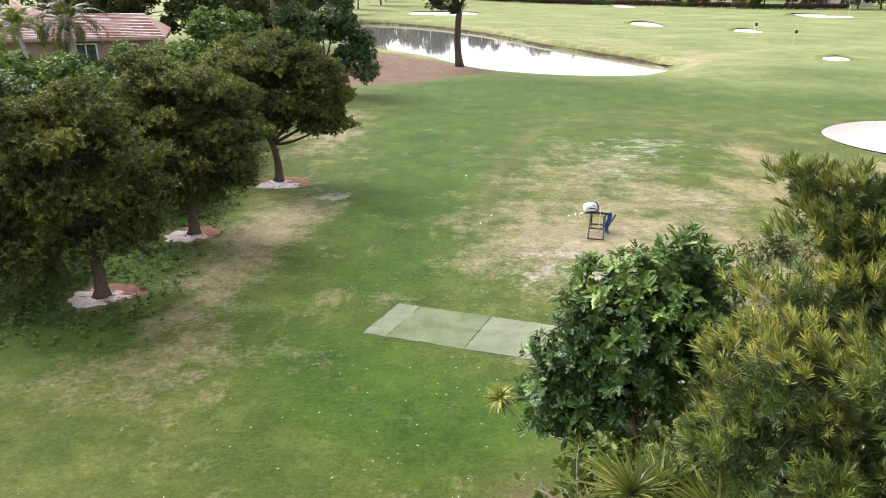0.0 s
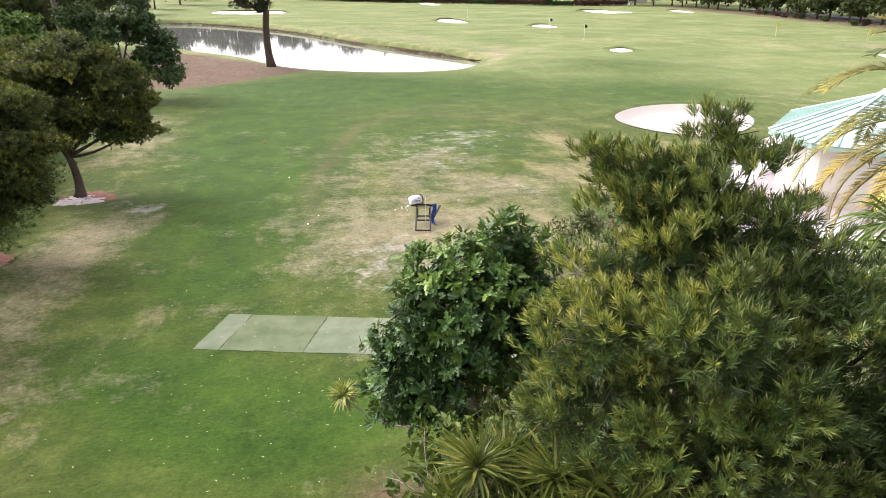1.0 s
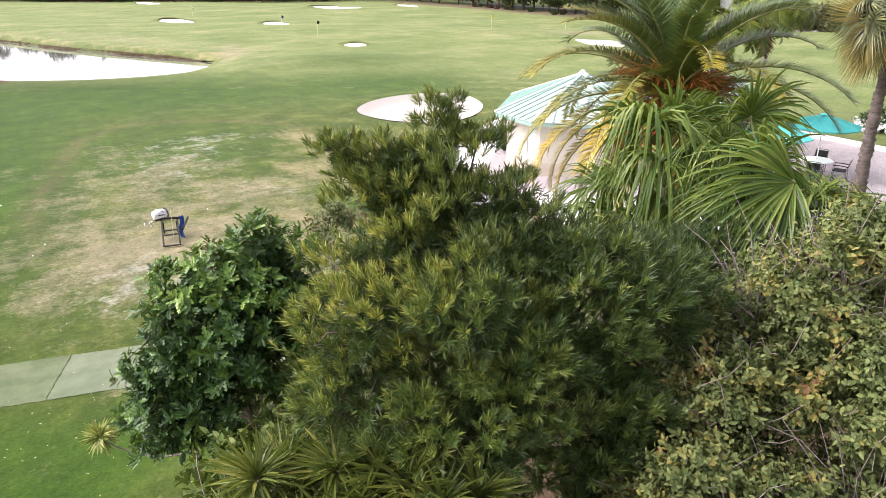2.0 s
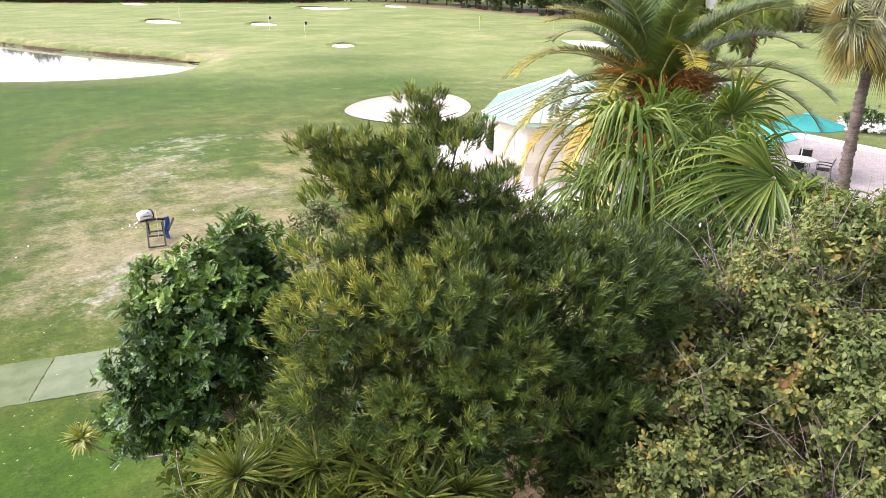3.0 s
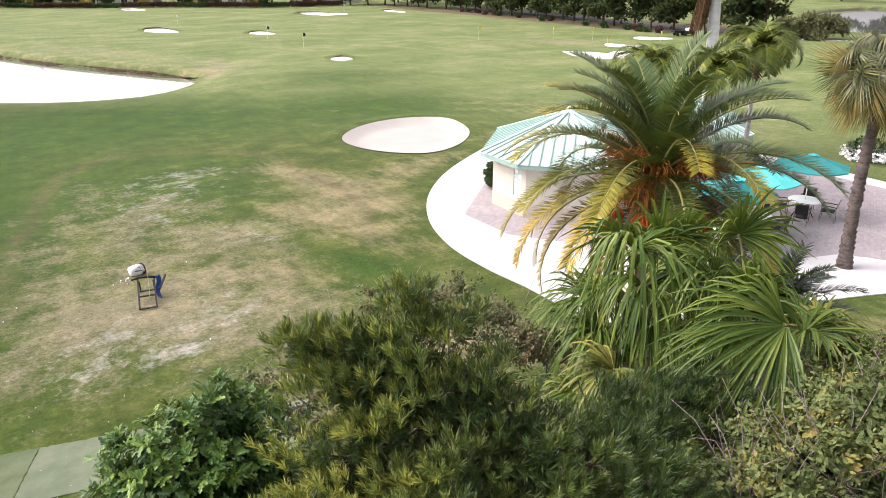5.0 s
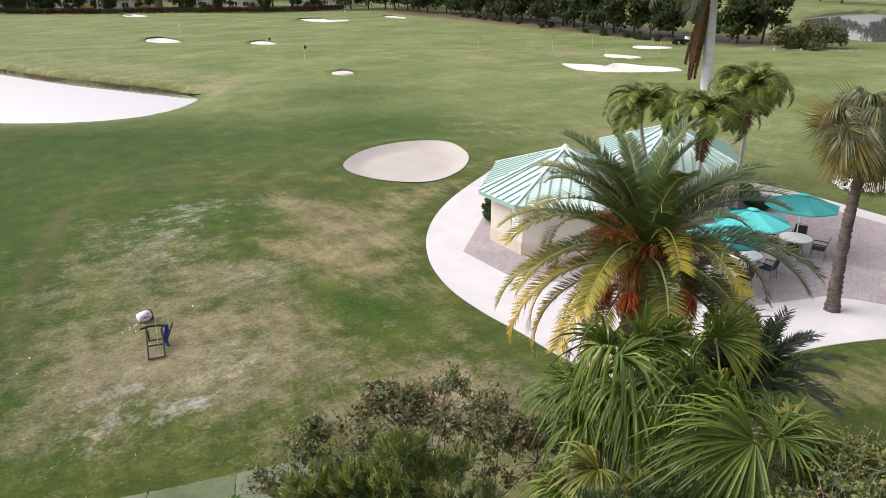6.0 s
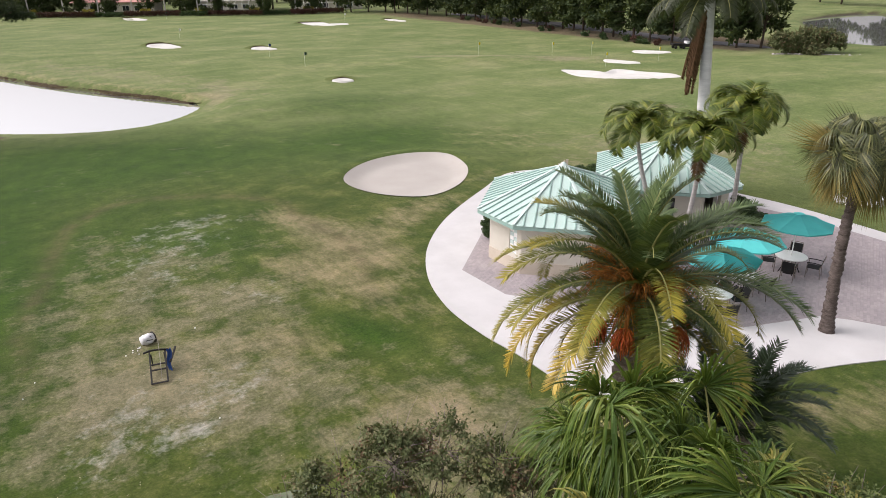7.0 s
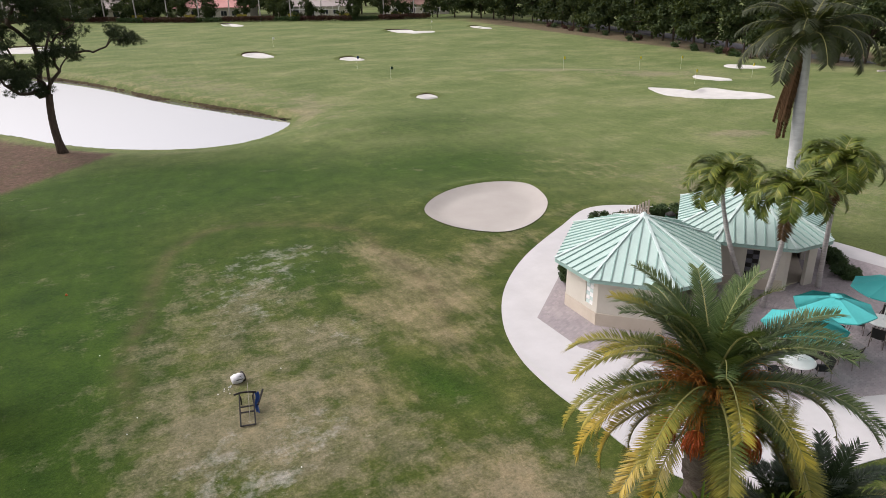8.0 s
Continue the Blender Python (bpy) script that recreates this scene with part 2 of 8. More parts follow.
MAT["far_tree"] = leaf_material("distant_leaves", [(0.15, (0.016, 0.029, 0.011)), (0.6, (0.037, 0.056, 0.021)), (0.95, (0.084, 0.104, 0.035))], 0.7, 0.15, 0.15, 0.12)
MAT["bright_green"] = leaf_material("bright_green_leaves", [(0.15, (0.035, 0.085, 0.020)), (0.6, (0.080, 0.160, 0.036)), (0.95, (0.150, 0.240, 0.060))], 0.5, 0.25, 0.3, 0.6)
MAT["croton"] = leaf_material("dark_red_leaves", [(0.15, (0.050, 0.022, 0.022)), (0.6, (0.105, 0.038, 0.040)), (0.95, (0.070, 0.080, 0.030))], 0.6, 0.15, 0.2, 0.4)
MAT["yellow_bush"] = leaf_material("yellow_leaves", [(0.2, (0.22, 0.20, 0.03)), (0.8, (0.50, 0.42, 0.06))], 0.6, 0.2, 0.2, 0.6)
MAT["date_new"] = leaf_material("grey_green_fronds", [(0.1, (0.028, 0.060, 0.018)), (0.5, (0.072, 0.116, 0.036)), (0.95, (0.175, 0.220, 0.084))], 0.46, 0.18, 0.4, 1.2)
MAT["date_mid"] = leaf_material("turning_fronds", [(0.1, (0.028, 0.052, 0.013)), (0.5, (0.058, 0.088, 0.019)), (0.95, (0.135, 0.158, 0.036))], 0.48, 0.18, 0.35, 1.2, (0.55, 1.05, (0.220, 0.195, 0.022), (0.370, 0.300, 0.040)))
MAT["date_old"] = leaf_material("yellowing_fronds", [(0.1, (0.036, 0.058, 0.011)), (0.5, (0.090, 0.110, 0.018)), (0.95, (0.185, 0.180, 0.030))], 0.46, 0.2, 0.4, 1.2, (0.22, 0.85, (0.280, 0.200, 0.016), (0.470, 0.330, 0.036)))
MAT["fan_green"] = leaf_material("ribbon_fan_leaves", [(0.1, (0.016, 0.044, 0.007)), (0.40, (0.050, 0.094, 0.013)), (0.68, (0.115, 0.166, 0.025)), (0.92, (0.255, 0.280, 0.066))], 0.46, 0.25, 0.30, 1.6)
MAT["fan_dry"] = leaf_material("yellow_fan_leaves", [(0.1, (0.055, 0.085, 0.016)), (0.5, (0.125, 0.145, 0.028)), (0.9, (0.280, 0.245, 0.055))], 0.5, 0.22, 0.3, 1.2)
MAT["adonidia"] = leaf_material("arching_fronds", [(0.1, (0.022, 0.044, 0.005)), (0.5, (0.078, 0.112, 0.013)), (0.80, (0.185, 0.200, 0.024)), (0.95, (0.330, 0.310, 0.045))], 0.50, 0.25, 0.32, 1.4)
MAT["royal"] = leaf_material("tall_palm_fronds", [(0.1, (0.012, 0.019, 0.006)), (0.9, (0.036, 0.045, 0.016))], 0.55, 0.2, 0.3, 0.7)
MAT["sabal"] = leaf_material("grey_fan_leaves", [(0.1, (0.020, 0.028, 0.009)), (0.5, (0.082, 0.094, 0.030)), (0.92, (0.270, 0.255, 0.095))], 0.45, 0.12, 0.40, 2.0)
MAT["sabal_old"] = leaf_material("golden_fan_leaves", [(0.1, (0.105, 0.088, 0.026)), (0.9, (0.245, 0.178, 0.050))], 0.6, 0.2, 0.2, 0.8)
MAT["cycad"] = leaf_material("dark_feather_leaves", [(0.1, (0.008, 0.022, 0.008)), (0.9, (0.034, 0.064, 0.022))], 0.42, 0.1, 0.45, 0.9)
MAT["fruit"] = leaf_material("orange_fruit_stalks", [(0.1, (0.200, 0.068, 0.016)), (0.6, (0.360, 0.140, 0.028)), (0.95, (0.480, 0.250, 0.06))], 0.7, 0.15, 0.2, 3.0)
MAT["red_fruit"] = leaf_material("red_orange_fruit", [(0.1, (0.36, 0.050, 0.012)), (0.9, (0.62, 0.16, 0.025))], 0.5, 0.1, 0.4, 3.0)
MAT["stalk"] = plain("frond_stalk", (0.16, 0.17, 0.05), (0.30, 0.28, 0.10), 8, 0.6, 0.1)
MAT["roof_metal"] = plain("sea_green_roof_metal", (0.385, 0.525, 0.475), (0.47, 0.60, 0.55), 0.9, 0.42, 0.06, 0.5, 0.0, None, 14)
MAT["seam_metal"] = plain("seam_metal", (0.23, 0.37, 0.33), (0.31, 0.45, 0.40), 2.0, 0.45, 0.05, 0.5)
MAT["ridge_metal"] = plain("ridge_metal", (0.48, 0.59, 0.56), (0.55, 0.65, 0.62), 2.0, 0.45, 0.05, 0.5)
MAT["stucco"] = plain("cream_stucco", (0.50, 0.47, 0.40), (0.58, 0.55, 0.48), 1.1, 0.92, 0.35, 0.2)
MAT["stucco_base"] = plain("tan_stucco_base", (0.455, 0.395, 0.32), (0.53, 0.47, 0.39), 1.5, 0.92, 0.35, 0.2)
MAT["white_paint"] = plain("white_paint", (0.74, 0.74, 0.71), (0.82, 0.82, 0.80), 3, 0.6, 0.05)
MAT["dark"] = plain("dark_interior", (0.010, 0.010, 0.011), (0.035, 0.033, 0.03), 2, 0.8, 0.1)
MAT["black_metal"] = plain("black_painted_metal", (0.008, 0.007, 0.007), (0.020, 0.018, 0.017), 9, 0.55, 0.1, 0.25)
MAT["canvas"] = plain("turquoise_canvas", (0.070, 0.45, 0.44), (0.092, 0.52, 0.51), 1.6, 0.8, 0.12, 0.25)
MAT["blue_cloth"] = plain("blue_cloth", (0.02, 0.055, 0.17), (0.05, 0.11, 0.30), 7, 0.85, 0.4, 0.2)
MAT["white_cloth"] = plain("white_bag_cloth", (0.60, 0.60, 0.62), (0.80, 0.80, 0.81), 9, 0.8, 0.9, 0.2)
MAT["grey_print"] = plain("grey_print", (0.05, 0.05, 0.06), (0.12, 0.12, 0.14), 20, 0.8, 0.1)
MAT["ball"] = plain("golf_ball_white", (0.78, 0.78, 0.76), (0.86, 0.86, 0.84), 40, 0.35, 0.3)
MAT["turf"] = plain("artificial_turf", (0.066, 0.100, 0.048), (0.155, 0.175, 0.105), 1.6, 0.95, 0.6, 0.1, 0, None, 60)
MAT["turf_pale"] = plain("worn_artificial_turf", (0.088, 0.124, 0.070), (0.190, 0.208, 0.145), 1.8, 0.95, 0.6, 0.1, 0, None, 60)
MAT["yellow"] = plain("yellow_flag_cloth", (0.62, 0.55, 0.02), (0.75, 0.68, 0.05), 5, 0.8, 0.1)
MAT["flag_white"] = plain("white_flag_cloth", (0.75, 0.75, 0.75), (0.85, 0.85, 0.85), 5, 0.8, 0.1)
MAT["flag_blue"] = plain("blue_flag_cloth", (0.02, 0.05, 0.16), (0.03, 0.08, 0.22), 5, 0.8, 0.1)
MAT["flag_green"] = plain("green_flag_cloth", (0.008, 0.05, 0.03), (0.015, 0.08, 0.045), 5, 0.8, 0.1)
MAT["red_mulch"] = plain("red_bark_mulch", (0.10, 0.045, 0.032), (0.24, 0.13, 0.10), 5, 0.95, 0.5, 0.1, 0, None, 45)
MAT["grey_sand"] = plain("grey_white_sand", (0.23, 0.205, 0.20), (0.50, 0.465, 0.46), 3, 0.95, 0.4, 0.1, 0, None, 30)
MAT["tile_roof"] = plain("salmon_roof_tile", (0.22, 0.125, 0.10), (0.38, 0.25, 0.215), 2.5, 0.85, 0.3, 0.2)
MAT["tile_pale"] = plain("weathered_roof_tile", (0.34, 0.29, 0.275), (0.50, 0.45, 0.43), 2.5, 0.85, 0.3, 0.2)
MAT["house_wall"] = plain("tan_house_wall", (0.20, 0.14, 0.11), (0.29, 0.215, 0.17), 1, 0.9, 0.2)
MAT["pink_roof"] = plain("pink_house_roof", (0.55, 0.26, 0.24), (0.66, 0.36, 0.33), 2, 0.85, 0.2)
MAT["asphalt"] = plain("grey_asphalt", (0.10, 0.10, 0.105), (0.17, 0.17, 0.175), 1.0, 0.9, 0.3, 0.2)
MAT["rock"] = plain("grey_rock", (0.26, 0.24, 0.22), (0.46, 0.43, 0.40), 3, 0.9, 0.6, 0.2)
MAT["petal"] = plain("pale_fallen_leaf", (0.26, 0.23, 0.14), (0.46, 0.42, 0.30), 30, 0.8, 0.1)
MAT["flower"] = plain("white_flowers", (0.70, 0.70, 0.68), (0.84, 0.84, 0.82), 20, 0.7, 0.1)


def paver_material(single):
    """Mauve concrete bricks, each of its own tone, weathered in broad patches."""
    m = Nodes("mauve_pavers")
    if single:
        info = m.n.new("ShaderNodeObjectInfo")
        tone = info.outputs["Random"]
    else:
        tone = m.island()
    base = m.ramp(tone, [(0.0, (0.305, 0.276, 0.280)), (0.5, (0.335, 0.302, 0.305)), (1.0, (0.365, 0.330, 0.328))])
    geo = m.n.new("ShaderNodeNewGeometry")
    col = m.mix(0.6, base, m.ramp(m.noise(0.5, 5, 0.7, geo.outputs["Position"]), [(0.3, (0.75, 0.75, 0.78)), (0.7, (1.22, 1.19, 1.19))]), "MULTIPLY")
    m.bump(m.noise(70, 3, 0.6), 0.25, 0.004)
    return m.done(col, 0.9, 0.0, 0.2)


def water_material():
    m = Nodes("still_pond_water")
    m.bump(m.math("ADD", m.noise(0.7, 3, 0.5, None, (1, 2.5, 1)), m.math("MULTIPLY", m.noise(3.0, 2), 0.25)), 0.03, 0.05)
    m.bsdf.inputs["IOR"].default_value = 3.9
    return m.done((0.150, 0.155, 0.148), 0.03, 0.0, 1.0)


def glass_material():
    m = Nodes("window_glass")
    return m.done(m.ramp(m.noise(1.5), [(0.3, (0.02, 0.025, 0.03)), (0.7, (0.05, 0.06, 0.065))]), 0.06, 0.0, 0.8)


MAT["paver"], MAT["paver_rest"], MAT["water"], MAT["glass"] = paver_material(True), paver_material(False), water_material(), glass_material()
MAT["joint_sand"] = plain("joint_sand", (0.30, 0.270, 0.272), (0.36, 0.325, 0.325), 3, 0.95, 0.3, 0.1)

# ---- mesh tools ----


def mesh_np(name, verts, faces, mats, smooth=False):
    """A mesh from vertex rows and faces (an index array, or a list of such arrays of other widths)."""
    me = bpy.data.meshes.new(name)
    verts = np.asarray(verts, np.float32)
    groups = [np.asarray(f, np.int32) for f in (faces if isinstance(faces, list) else [faces]) if len(f)]
    loops = np.concatenate([f.ravel() for f in groups])
    sizes = np.concatenate([np.full(len(f), f.shape[1], np.int32) for f in groups])
    me.vertices.add(len(verts))
    me.vertices.foreach_set("co", verts.ravel())
    me.loops.add(len(loops))
    me.loops.foreach_set("vertex_index", loops)
    me.polygons.add(len(sizes))
    me.polygons.foreach_set("loop_start", np.concatenate([[0], np.cumsum(sizes)[:-1]]).astype(np.int32))
    me.polygons.foreach_set("use_smooth", np.full(len(sizes), smooth))
    for mt in mats if isinstance(mats, (list, tuple)) else [mats]:
        me.materials.append(mt)
    me.update(calc_edges=True)
    me.validate()
    return me


def part(name, data, parent, label="", m=None):
    """One mesh object under a thing or a part. data: a mesh."""
    ob = new(name, data)
    ob.parent = parent
    if m is not None:
        ob.matrix_local = m
    if label:
        tagged(ob, label)
    return ob


def thing(name, at, label, category, group="", rz=0.0, kind=""):
    ob = new(name)
    ob.empty_display_size = 0.3
    ob.matrix_world = pose(*at, 0, 0, rz)
    return tagged(ob, label, category, group, kind)


def bm_mesh(name, bm, mat, smooth=False):
    me = bpy.data.meshes.new(name)
    bmesh.ops.recalc_face_normals(bm, faces=bm.faces)
    bm.to_mesh(me)
    bm.free()
    for p in me.polygons:
        p.use_smooth = smooth
    me.materials.append(mat)
    return me


def box(name, size, mat, at=(0, 0, 0), bevel=0.01, m=None):
    """A bevelled block; at is the middle of its underside."""
    bm = bmesh.new()
    bmesh.ops.create_cube(bm, size=1)
    bmesh.ops.scale(bm, vec=size, verts=bm.verts)
    if bevel:
        bmesh.ops.bevel(bm, geom=list(bm.edges), offset=min(bevel, min(size) * 0.3), segments=1, affect="EDGES")
    bmesh.ops.translate(bm, vec=(at[0], at[1], at[2] + size[2] / 2), verts=bm.verts)
    if m is not None:
        bmesh.ops.transform(bm, matrix=m, verts=bm.verts)
    return bm_mesh(name, bm, mat)


def tube_np(points, radii, sides=8):
    """A tapering tube along points, closed at its ends: vertices and quads."""
    pts, radii = np.asarray(points, float), np.broadcast_to(np.asarray(radii, float), len(points))
    tan = np.gradient(pts, axis=0)
    tan /= np.linalg.norm(tan, axis=1)[:, None] + 1e-9
    ref = np.array([0.0, 0.0, 1.0]) if abs(tan[:, 2]).mean() < 0.8 else np.array([1.0, 0.0, 0.0])
    u = np.cross(tan, ref)
    u /= np.linalg.norm(u, axis=1)[:, None] + 1e-9
    v = np.cross(tan, u)
    a = np.arange(sides) * 2 * np.pi / sides
    ring = np.cos(a)[None, :, None] * u[:, None] + np.sin(a)[None, :, None] * v[:, None]
    V = (pts[:, None] + ring * radii[:, None, None]).reshape(-1, 3)
    i = np.arange(len(pts) - 1)[:, None] * sides
    j = np.arange(sides)[None, :]
    F = np.stack([i + j, i + (j + 1) % sides, i + sides + (j + 1) % sides, i + sides + j], -1).reshape(-1, 4)
    n = len(V)
    V = np.vstack([V, pts[:1], pts[-1:]])
    last = (len(pts) - 1) * sides
    caps = [[n, (k + 1) % sides, k, k] for k in range(sides)] + [[n + 1, last + k, last + (k + 1) % sides, last + (k + 1) % sides] for k in range(sides)]
    caps = np.array(caps)
    return V, F, caps[:, :3]


def tube(name, points, radii, mat, sides=8):
    V, F, C = tube_np(points, radii, sides)
    return mesh_np(name, V, [F, C], mat, True)


def tubes(name, runs, mat, sides=5):
    """Many tubes in one mesh: runs of (points, radii)."""
    Vs, Fs, Cs, n = [], [], [], 0
    for pts, rad in runs:
        V, F, C = tube_np(pts, rad, sides)
        Vs.append(V), Fs.append(F + n), Cs.append(C + n)
        n += len(V)
    return mesh_np(name, np.vstack(Vs), [np.vstack(Fs), np.vstack(Cs)], mat, True)


def unit(v):
    return v / (np.linalg.norm(v, axis=-1, keepdims=True) + 1e-9)


LANCE = ((0.0, 0.0), (0.42, 0.5), (1.0, 0.0))
OVAL = ((0.0, 0.0), (0.3, 0.42), (0.65, 0.45), (1.0, 0.0))
LOBED = ((0.0, 0.0), (0.16, 0.09), (0.32, 0.38), (0.43, 0.15), (0.58, 0.52), (0.69, 0.17), (0.84, 0.33), (1.0, 0.05))


def leaves_np(P, D, N, L, W, profile=LANCE, fold=0.15, curl=0.15):
    """Leaf blades: base points P, directions D, upper sides N, lengths L, widths W."""
    D = unit(D)
    S = unit(np.cross(D, N))
    N = np.cross(S, D)
    L, W = np.broadcast_to(L, len(P))[:, None], np.broadcast_to(W, len(P))[:, None]
    left = [(s, w) for s, w in profile if w > 0]
    ring = [profile[0]] + left + ([profile[-1]] if profile[-1][1] == 0 else []) + [(s, -w) for s, w in reversed(left)]
    V = np.stack([P + D * L * s + S * W * w + N * (abs(w) * W * fold - curl * s * s * L) for s, w in ring], 1)
    k = len(ring)
    return V.reshape(-1, 3), np.arange(len(P) * k).reshape(-1, k)


def leaf_mesh(name, sets, mats):
    """One mesh of several sets of leaves (vertices, faces)."""
    Vs, Fs, n = [], [], 0
    for V, F in sets:
        Vs.append(V), Fs.append(F + n)
        n += len(V)
    return mesh_np(name, np.vstack(Vs), Fs, mats)


def ball_dirs(n, rng):
    return unit(rng.normal(size=(n, 3)))


def tuft_sites(blobs, n, rng, shell=0.5, up=0.25):
    """Points spread over lumps (centre, radii), most of them near the skin, and the way that each one faces."""
    vol = np.array([np.prod(b[1]) ** 0.7 for b in blobs])
    pick = rng.choice(len(blobs), n, p=vol / vol.sum())
    c, r = np.array([b[0] for b in blobs], float)[pick], np.array([b[1] for b in blobs], float)[pick]
    u = ball_dirs(n, rng)
    k = (shell + (1 - shell) * rng.random(n) ** 0.5) * (1 + 0.12 * rng.normal(size=n))
    P = c + r * u * k[:, None]
    A = unit(u * 1.0 + np.array([0, 0, up]) + 0.35 * rng.normal(size=(n, 3)))
    return P, A


def lumpy(blobs, k, size, rng, flat=0.6):
    """Breaks big lumps into many small uneven ones near their skins, so that the crown has pads and gaps."""
    out = []
    for c, r in blobs:
        c, r = np.asarray(c, float), np.asarray(r, float)
        for u in ball_dirs(k, rng):
            s = size * rng.uniform(0.6, 1.25)
            out.append((c + r * u * rng.uniform(0.45, 0.95), (s, s, s * flat)))
    return out


def spray_sites(blobs, sprays, per, rng, reach=(0.75, 1.12), rise=0.35, jitter=0.05):
    """Tufts along short branchlets that grow from the heart of each lump out through its skin."""
    vol = np.array([np.prod(b[1]) ** 0.6 for b in blobs])
    pick = rng.choice(len(blobs), sprays, p=vol / vol.sum())
    c, r = np.array([b[0] for b in blobs], float)[pick], np.array([b[1] for b in blobs], float)[pick]
    u = unit(ball_dirs(sprays, rng) + np.array([0, 0, 0.15]))
    a = c + r * u * 0.3
    b = c + r * u * rng.uniform(*reach, sprays)[:, None]
    lift = np.zeros_like(a)
    lift[:, 2] = rise * np.linalg.norm(b - a, axis=1)
    t = np.tile(np.linspace(0.15, 1.0, per), sprays)[:, None]
    a, b, lift = (np.repeat(v, per, 0) for v in (a, b, lift))
    P = a * (1 - t) + b * t + lift * t * t + rng.normal(size=a.shape) * jitter
    A = unit(unit(b - a) + unit(lift + 1e-6) * 0.7 * t + 0.3 * rng.normal(size=a.shape))
    return P, A


def tuft_leaves(P, A, per, length, width, rng, spread=(0.3, 1.2), along=0.08, profile=LANCE, fold=0.15, curl=0.15):
    """Tufts of leaves round each shoot end."""
    P, A = np.repeat(P, per, 0), np.repeat(A, per, 0)
    n = len(P)
    u = unit(np.cross(A, rng.normal(size=(n, 3))))
    ang = rng.uniform(*spread, n)[:, None]
    D = A * np.cos(ang) + u * np.sin(ang)
    L = length * rng.uniform(0.7, 1.25, n)
    return leaves_np(P + A * rng.uniform(-along, along, n)[:, None], D, unit(A + 0.4 * np.array([0, 0, 1]) + 0.3 * rng.normal(size=(n, 3))), L, width * rng.uniform(0.8, 1.2, n), profile, fold, curl)


def limb_runs(base, blobs, P, rng, r0=0.09, twigs=60):
    """Limbs from the trunk's fork to each lump, and thin twigs to some of the tufts."""
    runs, base = [], np.asarray(base, float)
    for c, r in blobs:
        c = np.asarray(c, float)
        mid = (base + c) / 2 + rng.normal(size=3) * 0.12 * np.linalg.norm(c - base)
        t = np.linspace(0, 1, 6)[:, None]
        pts = (1 - t) ** 2 * base + 2 * t * (1 - t) * mid + t * t * c
        runs.append((pts, np.linspace(r0, r0 * 0.25, 6)))
    cs = np.array([b[0] for b in blobs], float)
    for p in P[rng.choice(len(P), min(twigs, len(P)), False)]:
        c = cs[np.argmin(((cs - p) ** 2).sum(1))]
        m = (c + p) / 2 + rng.normal(size=3) * 0.1
        runs.append((np.array([c, m, p]), np.array([r0 * 0.2, r0 * 0.14, r0 * 0.05])))
    return runs


def bent(a, b, sag, n=8, seed=0):
    """A line from a to b that bows by sag (a vector) in its middle."""
    t = np.linspace(0, 1, n)[:, None]
    return np.asarray(a) * (1 - t) + np.asarray(b) * t + np.asarray(sag) * (4 * t * (1 - t))


def closed_curve(ctrl, per=8):
    """A smooth closed outline through a few control points."""
    c = np.asarray(ctrl, float)
    p0, p1, p2, p3 = np.roll(c, 1, 0), c, np.roll(c, -1, 0), np.roll(c, -2, 0)
    out = []
    for t in np.arange(per) / per:
        out.append(0.5 * (2 * p1 + (p2 - p0) * t + (2 * p0 - 5 * p1 + 4 * p2 - p3) * t * t + (3 * p1 - p0 - 3 * p2 + p3) * t ** 3))
    return np.stack(out, 1).reshape(-1, 2)


def inside_distance(X, Y, poly):
    """Distance to an outline, positive inside."""
    d = np.full(X.shape, 1e9)
    ins = np.zeros(X.shape, bool)
    for (x0, y0), (x1, y1) in zip(poly, np.roll(poly, -1, 0)):
        dx, dy = x1 - x0, y1 - y0
        t = np.clip(((X - x0) * dx + (Y - y0) * dy) / (dx * dx + dy * dy + 1e-12), 0, 1)
        d = np.minimum(d, np.hypot(X - x0 - t * dx, Y - y0 - t * dy))
        ins ^= ((y0 > Y) != (y1 > Y)) & (X < (x1 - x0) * (Y - y0) / (y1 - y0 + 1e-12) + x0)
    return np.where(ins, d, -d)


def smooth01(v):
    v = np.clip(v, 0, 1)
    return v * v * (3 - 2 * v)


def spot(X, Y, x, y, rx, ry, turn=0.0):
    """A soft oval patch, 1 in its middle."""
    a = radians(turn)
    u, v = (X - x) * math.cos(a) + (Y - y) * math.sin(a), -(X - x) * math.sin(a) + (Y - y) * math.cos(a)
    return np.exp(-((u / rx) ** 2 + (v / ry) ** 2))


